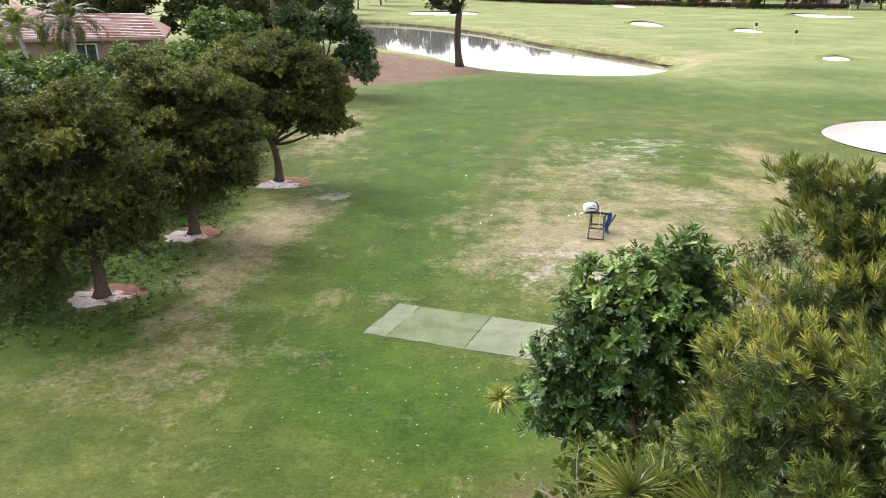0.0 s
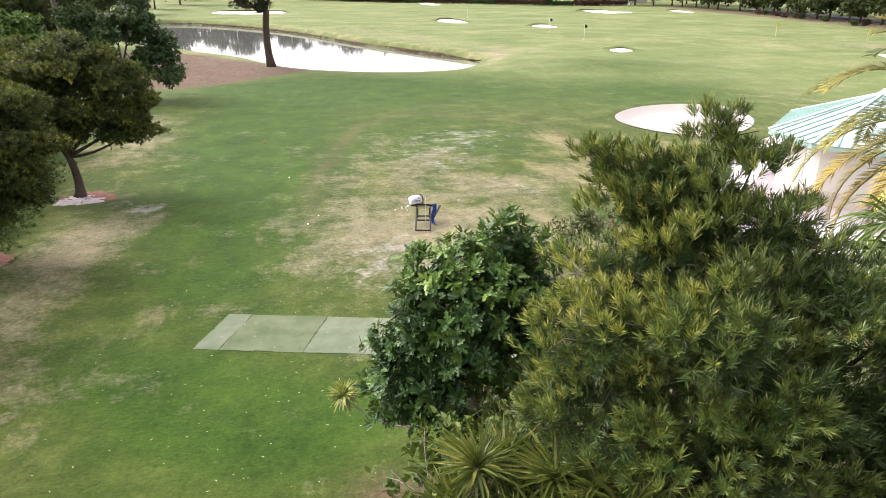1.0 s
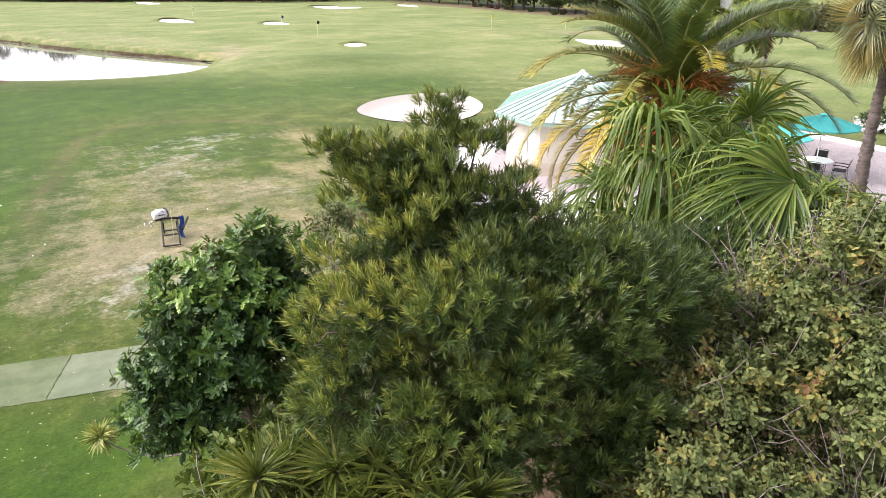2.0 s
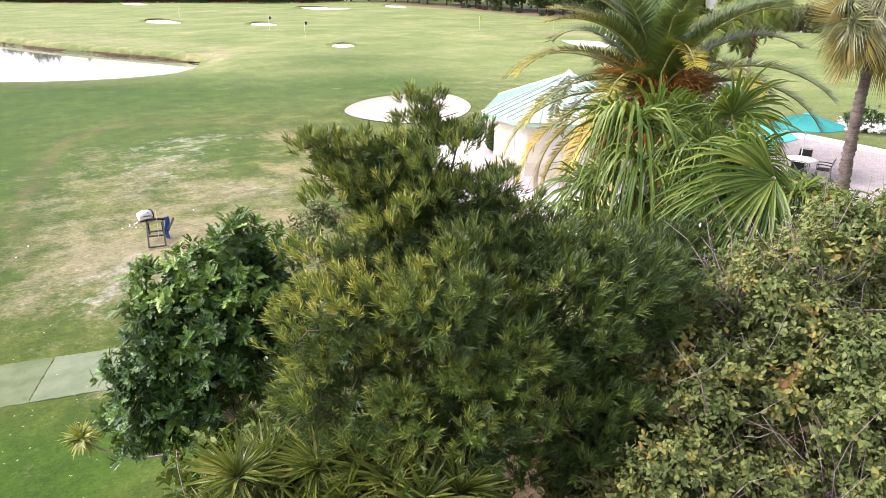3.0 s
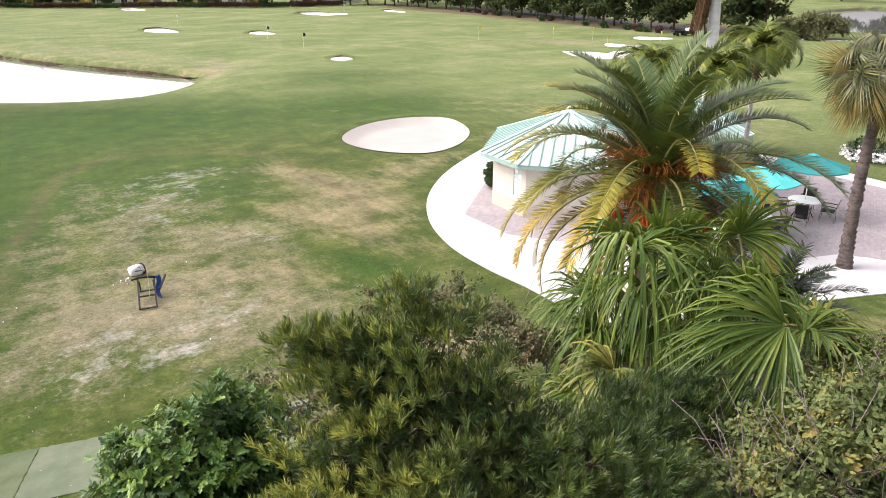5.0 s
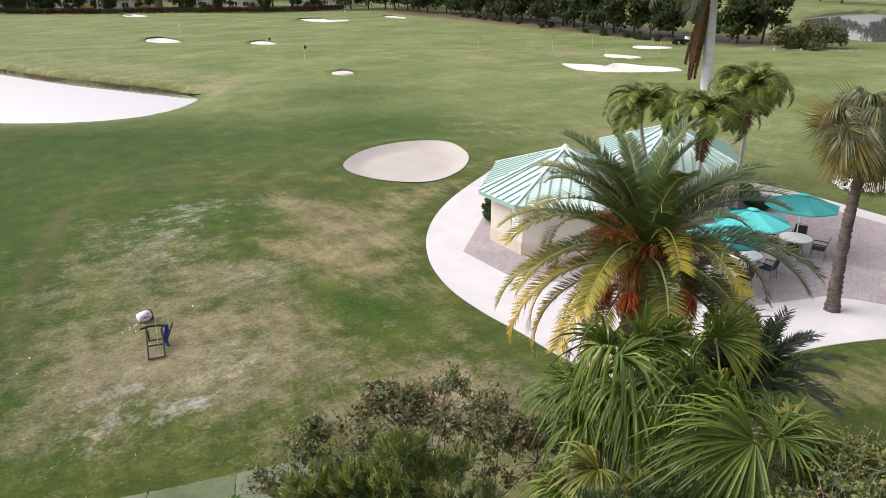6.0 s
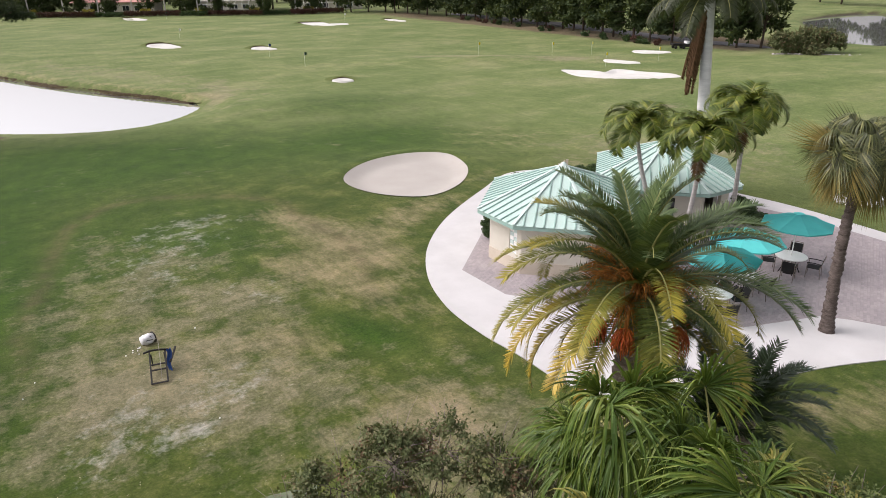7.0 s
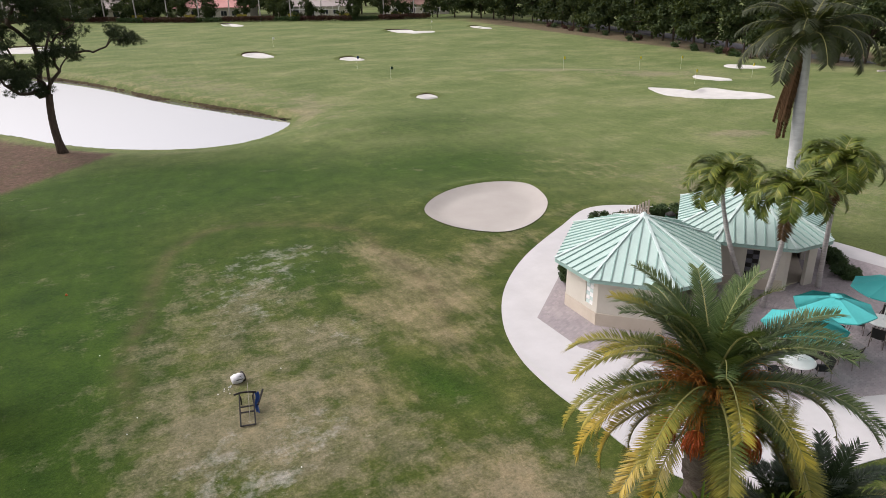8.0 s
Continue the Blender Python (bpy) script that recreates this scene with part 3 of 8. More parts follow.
# ---- the ground ----
POND = closed_curve([(-6, 84), (1, 74.5), (6, 69), (12, 65.6), (17.5, 66.2), (22.5, 71.5), (21.6, 76), (17.8, 84.5), (12.8, 96), (6, 115), (-3, 131), (-14, 140), (-24, 132), (-18, 104)])
POND_FAR = closed_curve([(127, 57), (150, 52), (200, 74), (230, 100), (190, 98), (150, 74)])
BUNKER = closed_curve([(20.3, 37.2), (20.3, 33.8), (22.4, 31.4), (25.4, 32.2), (28.1, 34.9), (29.0, 38.2), (26.9, 40.0), (23.4, 39.7)])
FAR_BUNKERS = [closed_curve(np.array(c) * k + np.mean(c, 0) * (1 - k), 6) for k, c in zip((0.76, 0.86, 0.62, 0.58, 0.68, 0.60, 0.64, 0.55, 0.55, 0.80), (
    [(38.8, 74.4), (39.3, 72.6), (41.2, 72.2), (41.0, 74.6)],
    [(65.0, 64.4), (64.2, 59.0), (66.8, 55.0), (72.6, 51.0), (74.6, 52.6), (73.2, 57.0), (71.6, 60.2), (68.4, 59.6), (66.8, 62.6)],
    [(77.8, 69.2), (78.8, 64.8), (81.4, 62.4), (82.0, 65.2), (79.4, 69.4)],
    [(91.0, 75.6), (92.2, 71.0), (96.6, 68.0), (97.4, 71.4), (93.6, 76.4)],
    [(32.2, 131), (34.4, 123.6), (38.4, 124.4), (36.6, 133)],
    [(44.8, 116), (46.6, 111.4), (49.8, 110.8), (48.4, 116.6)],
    [(73.4, 163), (76.4, 152), (83.0, 147), (86.0, 150), (81, 153), (80, 159)],
    [(96.4, 159), (98.6, 150), (101.6, 150), (100, 159)],
    [(46.4, 214), (49.6, 201), (54.4, 201), (51.6, 215)],
    [(-10, 172), (-4, 160), (7, 160), (8, 168), (-2, 176)],
))]
PATH_RING = [(25.6, 30.4), (21.2, 27.8), (18.1, 25.1), (16.1, 22.3), (15.05, 19.6), (14.75, 17.2), (14.8, 15.2), (14.8, 13.0), (15.6, 10.8), (18.0, 9.7), (21.2, 9.1), (24.2, 7.8), (28.5, 5.4), (33.0, 3.4), (35.6, 6.6), (36.3, 12.0), (36.9, 17.4), (36.6, 21.6), (35.6, 26.6), (32.6, 30.6), (29.4, 32.2)]


TEE = closed_curve([(1.7, 26.0), (2.8, 29.8), (4.3, 35.1), (5.5, 38.0), (8.2, 40.4), (11.6, 39.5), (14.3, 37.0), (15.3, 34.8), (15.0, 32.2), (15.0, 27.0), (12.0, 19.5), (7.5, 15.6), (2.6, 16.4)])


def ground_height(X, Y):
    """Lie of the land: level by the tees, gently rolling beyond, cut by ponds and bunkers."""
    far = smooth01((np.hypot(X - 8, Y - 22) - 30) / 60)
    h = far * (0.35 * np.sin(X * 0.071 + 1.3) * np.sin(Y * 0.053 + 0.4) + 0.22 * np.sin(X * 0.031 - Y * 0.043))
    h = h + 0.5 * spot(X, Y, 29, 62, 9, 7) + 0.55 * spot(X, Y, 68, 79, 16, 5, -25)
    d = inside_distance(X, Y, POND)
    near_side = smooth01((78 - Y) / 14)
    h = h * (1 - smooth01((d + 9) / 9)) - 0.72 * smooth01((d + 1.1 + 4.5 * near_side) / (1.1 + 4.5 * near_side)) - 0.9 * smooth01(d / 2)
    d2 = inside_distance(X, Y, POND_FAR)
    h = h - 0.72 * smooth01((d2 + 2) / 2) - 0.8 * smooth01(d2 / 2)
    b = inside_distance(X, Y, BUNKER)
    h = h - 0.30 * smooth01((b + 0.1) / 1.2) + 0.16 * np.exp(-((b + 0.5) / 0.7) ** 2) * smooth01((Y - 36) / 3)
    for o in FAR_BUNKERS:
        c = o.mean(0)
        if abs(X - c[0]).min() < 14 and abs(Y - c[1]).min() < 18:
            q = inside_distance(X, Y, o)
            h = h - 0.25 * smooth01((q + 0.2) / 1.2) + 0.32 * np.exp(-((q + 0.9) / 1.0) ** 2) * smooth01(((X - c[0]) * 0.4 + (Y - c[1]) * 0.9) / 2.5)
    return h


def steps(*stretches):
    return np.unique(np.concatenate([np.arange(a, b, s) for a, b, s in stretches] + [[stretches[-1][1]]]))


GX = steps((-4000, -400, 600), (-400, -100, 60), (-100, -30, 5), (-30, -14, 1.2), (-14, 34, 0.4), (34, 110, 1.0), (110, 260, 5), (260, 500, 40), (500, 4000, 700))
GY = steps((-4000, -300, 600), (-300, -40, 40), (-40, 4, 4), (4, 46, 0.4), (46, 145, 1.0), (145, 260, 4), (260, 500, 40), (500, 4000, 700))
X, Y = np.meshgrid(GX, GY)
Z = ground_height(X, Y)
nx, ny = len(GX), len(GY)
q = (np.arange(ny - 1)[:, None] * nx + np.arange(nx - 1)[None, :]).ravel()
ground_mesh = mesh_np("ground", np.stack([X, Y, Z], -1).reshape(-1, 3), np.stack([q, q + 1, q + nx + 1, q + nx], -1), MAT["grass"], True)


def add_mask(me, name, values):
    a = me.attributes.new(name, "FLOAT", "POINT")
    a.data.foreach_set("value", np.clip(values, 0, 1).astype(np.float32).ravel())


dry = (0.85 * spot(X, Y, 3.6, 20.5, 3.4, 4.6) + 0.55 * spot(X, Y, 7.2, 19.5, 2.6, 3.2) + 0.55 * spot(X, Y, 6.5, 29, 5, 6) + 0.45 * spot(X, Y, 9.6, 24.6, 2.4, 2.6) + 0.75 * spot(X, Y, 10.2, 14.4, 2.8, 3.0)
       + 0.75 * spot(X, Y, -5.9, 18.5, 1.2, 4.2, -8) + 0.8 * spot(X, Y, -5.5, 22.5, 1.3, 3, -20) + 0.75 * spot(X, Y, -6.2, 37, 2.2, 9)
       + 0.35 * spot(X, Y, -6.5, 12, 3, 2.2) + 0.4 * spot(X, Y, -4.8, 13.2, 1.6, 1.2) + 1.3 * spot(X, Y, 66, 84, 9, 3, -28) + 1.0 * spot(X, Y, 76, 73, 7, 3, -28) + 1.4 * spot(X, Y, 54.9, 41.5, 3.2, 1.5, -30)
       + 0.7 * spot(X, Y, 25.5, 73, 3, 9, -15) + 0.6 * spot(X, Y, 19, 100, 5, 22, 22) + 0.55 * spot(X, Y, 43, 27, 8, 5) + 0.5 * spot(X, Y, 9, 10, 6, 3) + 0.5 * spot(X, Y, 40, 32, 6, 6))
straw = (1.05 * spot(X, Y, 15.2, 26.8, 2.3, 4.6, 8) + 0.8 * spot(X, Y, 14.6, 32.4, 1.4, 3.0, 20) + 0.9 * spot(X, Y, 20.6, 29.6, 4.2, 1.6, 22) + 0.85 * spot(X, Y, 13.2, 22.4, 1.3, 3.2, 15) + 0.7 * spot(X, Y, 11.8, 26.6, 1.3, 1.8)
         + 0.85 * spot(X, Y, 10.4, 14.4, 2.6, 2.2) + 0.75 * spot(X, Y, 9.4, 20.6, 1.4, 2.0, 20) + 0.4 * spot(X, Y, 5.5, 21, 3.4, 4) + 0.5 * spot(X, Y, 27.6, 32.8, 2.0, 1.5) + 0.6 * spot(X, Y, 42, 29, 7, 4, -20) + 0.7 * spot(X, Y, 20.5, 7.2, 4, 1.6, -25) + 0.55 * spot(X, Y, 36, 40, 6, 5)
         + 0.6 * spot(X, Y, -5.7, 19.5, 1.2, 3.6, -8) + 0.55 * spot(X, Y, -5.8, 36, 2.0, 8) + 0.36 * spot(X, Y, -1.9, 20.5, 0.5, 7, -10) + 0.36 * spot(X, Y, -0.2, 22, 0.5, 7, -10) + 0.35 * spot(X, Y, -3.6, 15.5, 1.0, 2.2, -15))
lush_shade = (0.8 * spot(X, Y, -1.6, 18, 1.3, 1.2) + 0.9 * spot(X, Y, -2.2, 12.6, 3.0, 1.5, -35) + 0.8 * spot(X, Y, 0.8, 11, 3, 1.7) + 1.0 * spot(X, Y, 11.6, 19.4, 1.0, 2.4, 15) + 0.45 * spot(X, Y, 9.9, 30.5, 2.6, 4.6)
        # spots left of the tee also paint edge darkening; the last paints lawn shade
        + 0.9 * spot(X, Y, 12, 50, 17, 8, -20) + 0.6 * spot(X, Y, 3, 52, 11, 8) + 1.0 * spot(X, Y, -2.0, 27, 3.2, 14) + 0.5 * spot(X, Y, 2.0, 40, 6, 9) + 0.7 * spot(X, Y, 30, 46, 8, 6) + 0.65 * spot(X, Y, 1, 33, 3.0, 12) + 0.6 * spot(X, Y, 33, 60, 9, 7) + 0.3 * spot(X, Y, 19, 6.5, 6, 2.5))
bare = (0.72 * spot(X, Y, 3.2, 18.8, 2.8, 3.2) + 0.64 * spot(X, Y, 7.0, 29.6, 3.2, 4.5) + 0.70 * spot(X, Y, 10.4, 34.4, 3.6, 3.0) + 0.6 * spot(X, Y, 7.2, 19.4, 2.0, 2.0) + 0.5 * spot(X, Y, 10.0, 24.8, 1.5, 2.0) + 1.2 * spot(X, Y, -4.2, 25.3, 0.95, 0.8)
        + 0.6 * spot(X, Y, 5.0, 17.4, 0.9, 0.6) + 0.45 * spot(X, Y, -5.8, 20, 0.8, 3))
lush_shade = lush_shade + 0.9 * smooth01((-6.8 - X - 0.05 * (Y - 20)) / 1.5) * smooth01((46 - Y) / 8) * smooth01((Y - 11) / 4)
for tx, ty in ((-8.8, 16.25), (-8.1, 20.9), (-6.6, 26.9)):
    bare = bare + 0.2 * spot(X, Y, tx - 0.15, ty - 0.2, 0.62, 0.5)
mulch = 1.0 * smooth01(inside_distance(X, Y, closed_curve([(-6.5, 54), (-2.5, 55.5), (1, 59), (5.5, 64.2), (4, 66.5), (-1, 72), (-6, 79), (-14, 80), (-16, 60)])) / 0.6)
for tx, ty in ((-8.8, 16.25), (-8.1, 20.9), (-6.6, 26.9)):
    mulch = np.maximum(mulch, 0.8 * smooth01((0.95 - np.hypot(X - tx, Y - ty)) / 0.4))
mulch = np.maximum(mulch, 0.9 * smooth01((4.4 - np.abs((X - 4.4) * 0.25 + (Y - 4.6))) / 1.2) * smooth01((X - 0.4) / 1.2) * smooth01((13 - X) / 2))
mulch = np.maximum(mulch, 0.85 * smooth01((X - (104 + 0.05 * (Y - 70))) / 1.5) * smooth01((125 - X) / 4) * smooth01((Y - 60) / 5) * smooth01((190 - Y) / 10))
pd = inside_distance(X, Y, POND)
bank = 0.8 * smooth01((pd + 0.7) / 0.7) * (1 - smooth01((76 - Y) / 6)) + smooth01((inside_distance(X, Y, POND_FAR) + 0.8) / 0.8)
straw = straw + 0.75 * np.exp(-((pd + 1.8) / 1.5) ** 2) * (1 - smooth01((75 - Y) / 6)) * smooth01((X + 4) / 10)
tee_in = inside_distance(X, Y, TEE)
rim = np.exp(-((tee_in + 0.1) / 0.42) ** 2) * smooth01((Y - 20) / 6)
lush_shade = lush_shade + 0.35 * smooth01(tee_in / 0.5) * smooth01((Y - 28) / 4)
for nm, val in (("rim", rim), ("straw", straw), ("dry", dry), ("lush_shade", lush_shade), ("bare", bare), ("mulch", mulch), ("bank", bank), ("fairway", smooth01((np.hypot(X - 6, Y - 20) - 18) / 26))):
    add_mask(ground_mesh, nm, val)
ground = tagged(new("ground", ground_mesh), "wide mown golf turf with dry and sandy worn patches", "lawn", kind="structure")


def lie(x, y):
    """Height of the ground at a place."""
    return float(ground_height(np.array([[float(x)]]), np.array([[float(y)]]))[0, 0])


def sheet(name, outline, lift, mat, thick=0.0, follow=True, rings=6, tuck=0.0):
    """A flat or dished surface that fills an outline, with an edge of its own when it has thickness."""
    c = outline.mean(0)
    n = len(outline)
    V = [np.array([[c[0], c[1]]])]
    for k in range(1, rings + 1):
        V.append(c + (outline - c) * (k / rings))
    xy = np.vstack(V)
    z = (ground_height(xy[:, :1], xy[:, 1:])[:, 0] if follow else np.zeros(len(xy))) + lift
    z[-n:] -= tuck
    V3 = np.column_stack([xy, z])
    tri = np.array([[0, 1 + i, 1 + (i + 1) % n] for i in range(n)])
    quads = [[1 + k * n + i, 1 + (k + 1) * n + i, 1 + (k + 1) * n + (i + 1) % n, 1 + k * n + (i + 1) % n] for k in range(rings - 1) for i in range(n)]
    if thick:
        low = V3[-n:] - [0, 0, thick]
        o, b = len(V3) - n, len(V3)
        V3 = np.vstack([V3, low])
        quads += [[o + i, b + i, b + (i + 1) % n, o + (i + 1) % n] for i in range(n)]
    return mesh_np(name, V3, [tri, np.array(quads)], mat, not thick)


pond = tagged(new("water", sheet("water", POND * 1.0 + (POND - POND.mean(0)) * 0.02, -0.7, MAT["water"], 0, False, 3)), "still pond that mirrors the white sky", "pond", kind="structure")
pond_b = tagged(new("water", sheet("water", POND_FAR + (POND_FAR - POND_FAR.mean(0)) * 0.02, -0.7, MAT["water"], 0, False, 3)), "far pond beyond the trees", "pond", kind="structure")


def pond_bank():
    """Dark eroded earth face along the far shore."""
    rng = np.random.default_rng(23)
    o = POND
    c = o.mean(0)
    nxt = np.roll(o, -1, 0)
    far = [k for k in range(len(o)) if (o[k] - c) @ np.array([0.42, 0.9]) > 2.5 or (o[k][0] > 17 and o[k][1] > 73.5)]
    first = next(i for i in range(len(far)) if far[i] - 1 not in far)
    far = far[first:] + far[:first]
    line = []
    for k in far:
        for u in np.linspace(0, 1, 6, endpoint=False):
            line.append(o[k] * (1 - u) + nxt[k] * u)
    line = np.array(line)
    out = unit(np.column_stack([line - c, np.zeros(len(line))]))[:, :2]
    rows = []
    wob = np.convolve(rng.normal(size=len(line) + 6), np.ones(7) / 7, "valid")
    for d, z in ((-0.25, -0.95), (0.0, -0.6), (0.15, -0.42), (0.35, -0.34), (1.4, -0.30)):
        q = line + out * (d + 0.55 * wob + 0.10 * rng.normal(size=len(line)))[:, None]
        top = ground_height(line[None, :, 0] + 2.4 * out[None, :, 0], line[None, :, 1] + 2.4 * out[None, :, 1])[0]
        low = -0.72 + (z + 0.95) / 0.95 * (top + 0.80) * 0.62 - 0.06
        rows.append(np.column_stack([q, low + 0.03 * rng.normal(size=len(line))]))
    V = np.vstack(rows)
    n = len(line)
    F = np.array([(r * n + i, r * n + i + 1, (r + 1) * n + i + 1, (r + 1) * n + i) for r in range(4) for i in range(n - 1)])
    tagged(new("bank", mesh_np("bank", V, [F], MAT["bank_earth"], True)), "dark eroded earth bank along the pond's far shore", "bank", kind="structure")


pond_bank()
tagged(new("sand_bunker", sheet("sand_bunker", BUNKER, 0.035, MAT["sand"], 0.0, True, 10)), "oval bunker of raked pale sand sunk in turf", "bunker", "sand bunkers", kind="structure")
for o in FAR_BUNKERS:
    c0 = o.mean(0)
    tagged(new("sand_bunker", sheet("sand_bunker", c0 + (o - c0) * 1.12, 0.17, MAT["far_sand"], 0.0, True, 9, 0.3)), "distant bunker of bright white sand", "bunker", "sand bunkers", kind="structure")


def bunker_lip(outline):
    """The cut turf lip behind a bunker: its dark face paints in the shade under the edge."""
    c = outline.mean(0)
    out = unit(outline - c)
    back = [k for k in range(len(outline)) if out[k] @ np.array([0.45, 0.89]) > 0.05]
    first = next(i for i in range(len(back)) if (back[i] - 1) % len(outline) not in back)
    run = back[first:] + back[:first]
    rng = np.random.default_rng(len(run) + int(c[0]))
    edge = c + (outline[run] - c) * 1.10
    fade = np.sin(np.linspace(0.12, np.pi - 0.12, len(run)))
    rows = []
    for d, z in ((-0.10, 0.06), (0.0, 0.24), (0.30, 0.28), (1.10, 0.0)):
        q = edge + out[run] * d
        rows.append(np.column_stack([q, ground_height(q[None, :, 0], q[None, :, 1])[0] + z * fade + 0.03 * rng.normal(size=len(run))]))
    n = len(run)
    F = np.array([(r * n + i, r * n + i + 1, (r + 1) * n + i + 1, (r + 1) * n + i) for r in range(3) for i in range(n - 1)])
    me = mesh_np("bunker_lip", np.vstack(rows), [F], [MAT["bank_earth"], MAT["lip_turf"]], True)
    me.polygons.foreach_set("material_index", np.repeat([0, 1, 1], n - 1).astype(np.int32))
    tagged(new("bunker_lip", me), "turf lip with a dark face for rim shade behind a sand bunker", "bank", "bunker lips", kind="structure")


for o in FAR_BUNKERS[:1] + FAR_BUNKERS[4:]:
    bunker_lip(o)
path_outline = closed_curve(PATH_RING, 6)
tagged(new("pavement", sheet("pavement", path_outline, 0.03, MAT["concrete"], 0.12, False, 3)), "pale concrete path curving round the pavilions", "path", kind="structure")
patio_outline = np.array([(17.6, 21.9), (17.5, 19.0), (18.4, 17.6), (20.0, 15.0), (21.6, 12.4), (22.6, 11.8), (25.4, 10.7), (26.0, 9.9), (27.5, 6.8), (31.5, 4.6), (34.4, 7.4), (35.2, 12.0), (35.6, 16.6), (35.0, 20.4), (32.5, 27.6), (27.0, 28.0), (22.0, 25.6)])
patio_base = tagged(new("pavement", sheet("pavement", patio_outline, 0.036, MAT["joint_sand"], 0.1, False, 2)), "mauve brick paver patio round the pavilions", "patio", kind="structure")


def stuff_part(name, data, parent, label=""):
    """Leaves past counting, as one part."""
    return tagged(part(name, data, parent, label), kind="stuff")


# ---- palms ----


def frond_np(length, start, bend, rng, pairs=55, leaflet=0.45, width=0.035, lift=0.35, droop=0.25, rachis=0.03, bare=0.16, sweep=0.9, twist=0.0, loose=0.07):
    """A feather leaf that leaves its heart along +x at an angle, bows over and carries leaflets on both sides."""
    s = np.linspace(0, 1, 14)
    ang = radians(start) - radians(bend) * s ** 1.4
    seg = length / 13
    pts = np.column_stack([np.concatenate([[0], np.cumsum(np.cos(ang[:-1]) * seg)]), np.sin(s * 2.2) * twist * length, np.concatenate([[0], np.cumsum(np.sin(ang[:-1]) * seg)])])
    tv, tf, tc = tube_np(pts, np.linspace(rachis, rachis * 0.2, 14), 5)
    k = np.linspace(bare, 0.985, pairs)
    k = np.repeat(k, 2) + rng.normal(size=pairs * 2) * 0.004
    k = np.clip(k, 0, 0.999)
    side = np.tile([1.0, -1.0], pairs)
    P = np.column_stack([np.interp(k, s, pts[:, i]) for i in range(3)])
    a = np.interp(k, s, ang)
    T = np.column_stack([np.cos(a), np.zeros_like(a), np.sin(a)])
    U = np.column_stack([-np.sin(a), np.zeros_like(a), np.cos(a)])
    S = np.tile([0.0, 1.0, 0.0], (len(k), 1)) * side[:, None]
    lean = sweep * (0.45 + 0.75 * k)[:, None]
    D = unit(S + T * lean + U * (lift + 0.12 * rng.normal(size=len(k)))[:, None] + loose * rng.normal(size=(len(k), 3)))
    L = leaflet * (0.62 + 0.8 * np.sin(np.pi * np.clip(k * 0.8 + 0.12, 0, 1))) / 1.35 * rng.uniform(0.85, 1.1, len(k))
    lv, lf = leaves_np(P, D, unit(U + 0.2 * S), L, width, ((0.0, 0.16), (0.4, 0.5), (1.0, 0.0)), 0.2, droop)
    return tv, tf, tc, lv, lf, np.concatenate([np.zeros(len(tv)), np.repeat(k, len(lv) // len(k))])


def frond_mesh(name, mats, **kw):
    tv, tf, tc, lv, lf, along = frond_np(**kw)
    me = mesh_np(name, np.vstack([tv, lv]), [tf, tc, lf + len(tv)], mats)
    idx = np.zeros(len(me.polygons), np.int32)
    idx[: len(tf) + len(tc)] = 1
    me.polygons.foreach_set("material_index", idx)
    me.attributes.new("along", "FLOAT", "POINT").data.foreach_set("value", along.astype(np.float32))
    return me


def fan_mesh(name, mats, radius, petiole, start, bend, rng, segments=34, arc=125, width=0.05, droop=0.35, split=0.45):
    """A fan leaf: a stalk along +x that bows, then blades that spread from its end and hang at their tips."""
    s = np.linspace(0, 1, 7)
    ang = radians(start) - radians(bend) * s
    seg = petiole / 6
    pts = np.column_stack([np.concatenate([[0], np.cumsum(np.cos(ang[:-1]) * seg)]), np.zeros(7), np.concatenate([[0], np.cumsum(np.sin(ang[:-1]) * seg)])])
    tv, tf, tc = tube_np(pts, np.linspace(0.028, 0.014, 7), 5)
    a = ang[-1]
    T, U, S = np.array([np.cos(a), 0, np.sin(a)]), np.array([-np.sin(a), 0, np.cos(a)]), np.array([0, 1.0, 0])
    phi = np.radians(np.linspace(-arc, arc, segments) + rng.normal(size=segments) * 1.5)
    R = radius * (0.72 + 0.28 * np.cos(phi)) * rng.uniform(0.9, 1.08, segments)
    D = np.cos(phi)[:, None] * T + np.sin(phi)[:, None] * S
    N = np.tile(U, (segments, 1))
    W = unit(np.cross(N, D))
    V, F = [], []
    hub = pts[-1]
    down = np.array([0, 0, -1.0])
    for i in range(segments):
        st = []
        fold = 0.75 * abs(np.sin(phi[i]))
        for r, w in ((0.04, 0.25), (split, 1.0), (0.72, 0.75), (1.0, 0.04)):
            over = max(0.0, r - split * 0.8)
            p = hub + D[i] * R[i] * (r - 0.25 * droop * over) + U * fold * R[i] * r * 0.5 + down * R[i] * droop * over * over * 2.2
            st.append((p - W[i] * width * w, p + W[i] * width * w))
        b = len(V)
        for l, rr in st:
            V += [l, rr]
        F += [[b + 2 * j, b + 2 * j + 1, b + 2 * j + 3, b + 2 * j + 2] for j in range(3)]
    me = mesh_np(name, np.vstack([tv, np.array(V)]), [tf, tc, np.array(F) + len(tv)], mats)
    idx = np.zeros(len(me.polygons), np.int32)
    idx[: len(tf) + len(tc)] = 1
    me.polygons.foreach_set("material_index", idx)
    return me


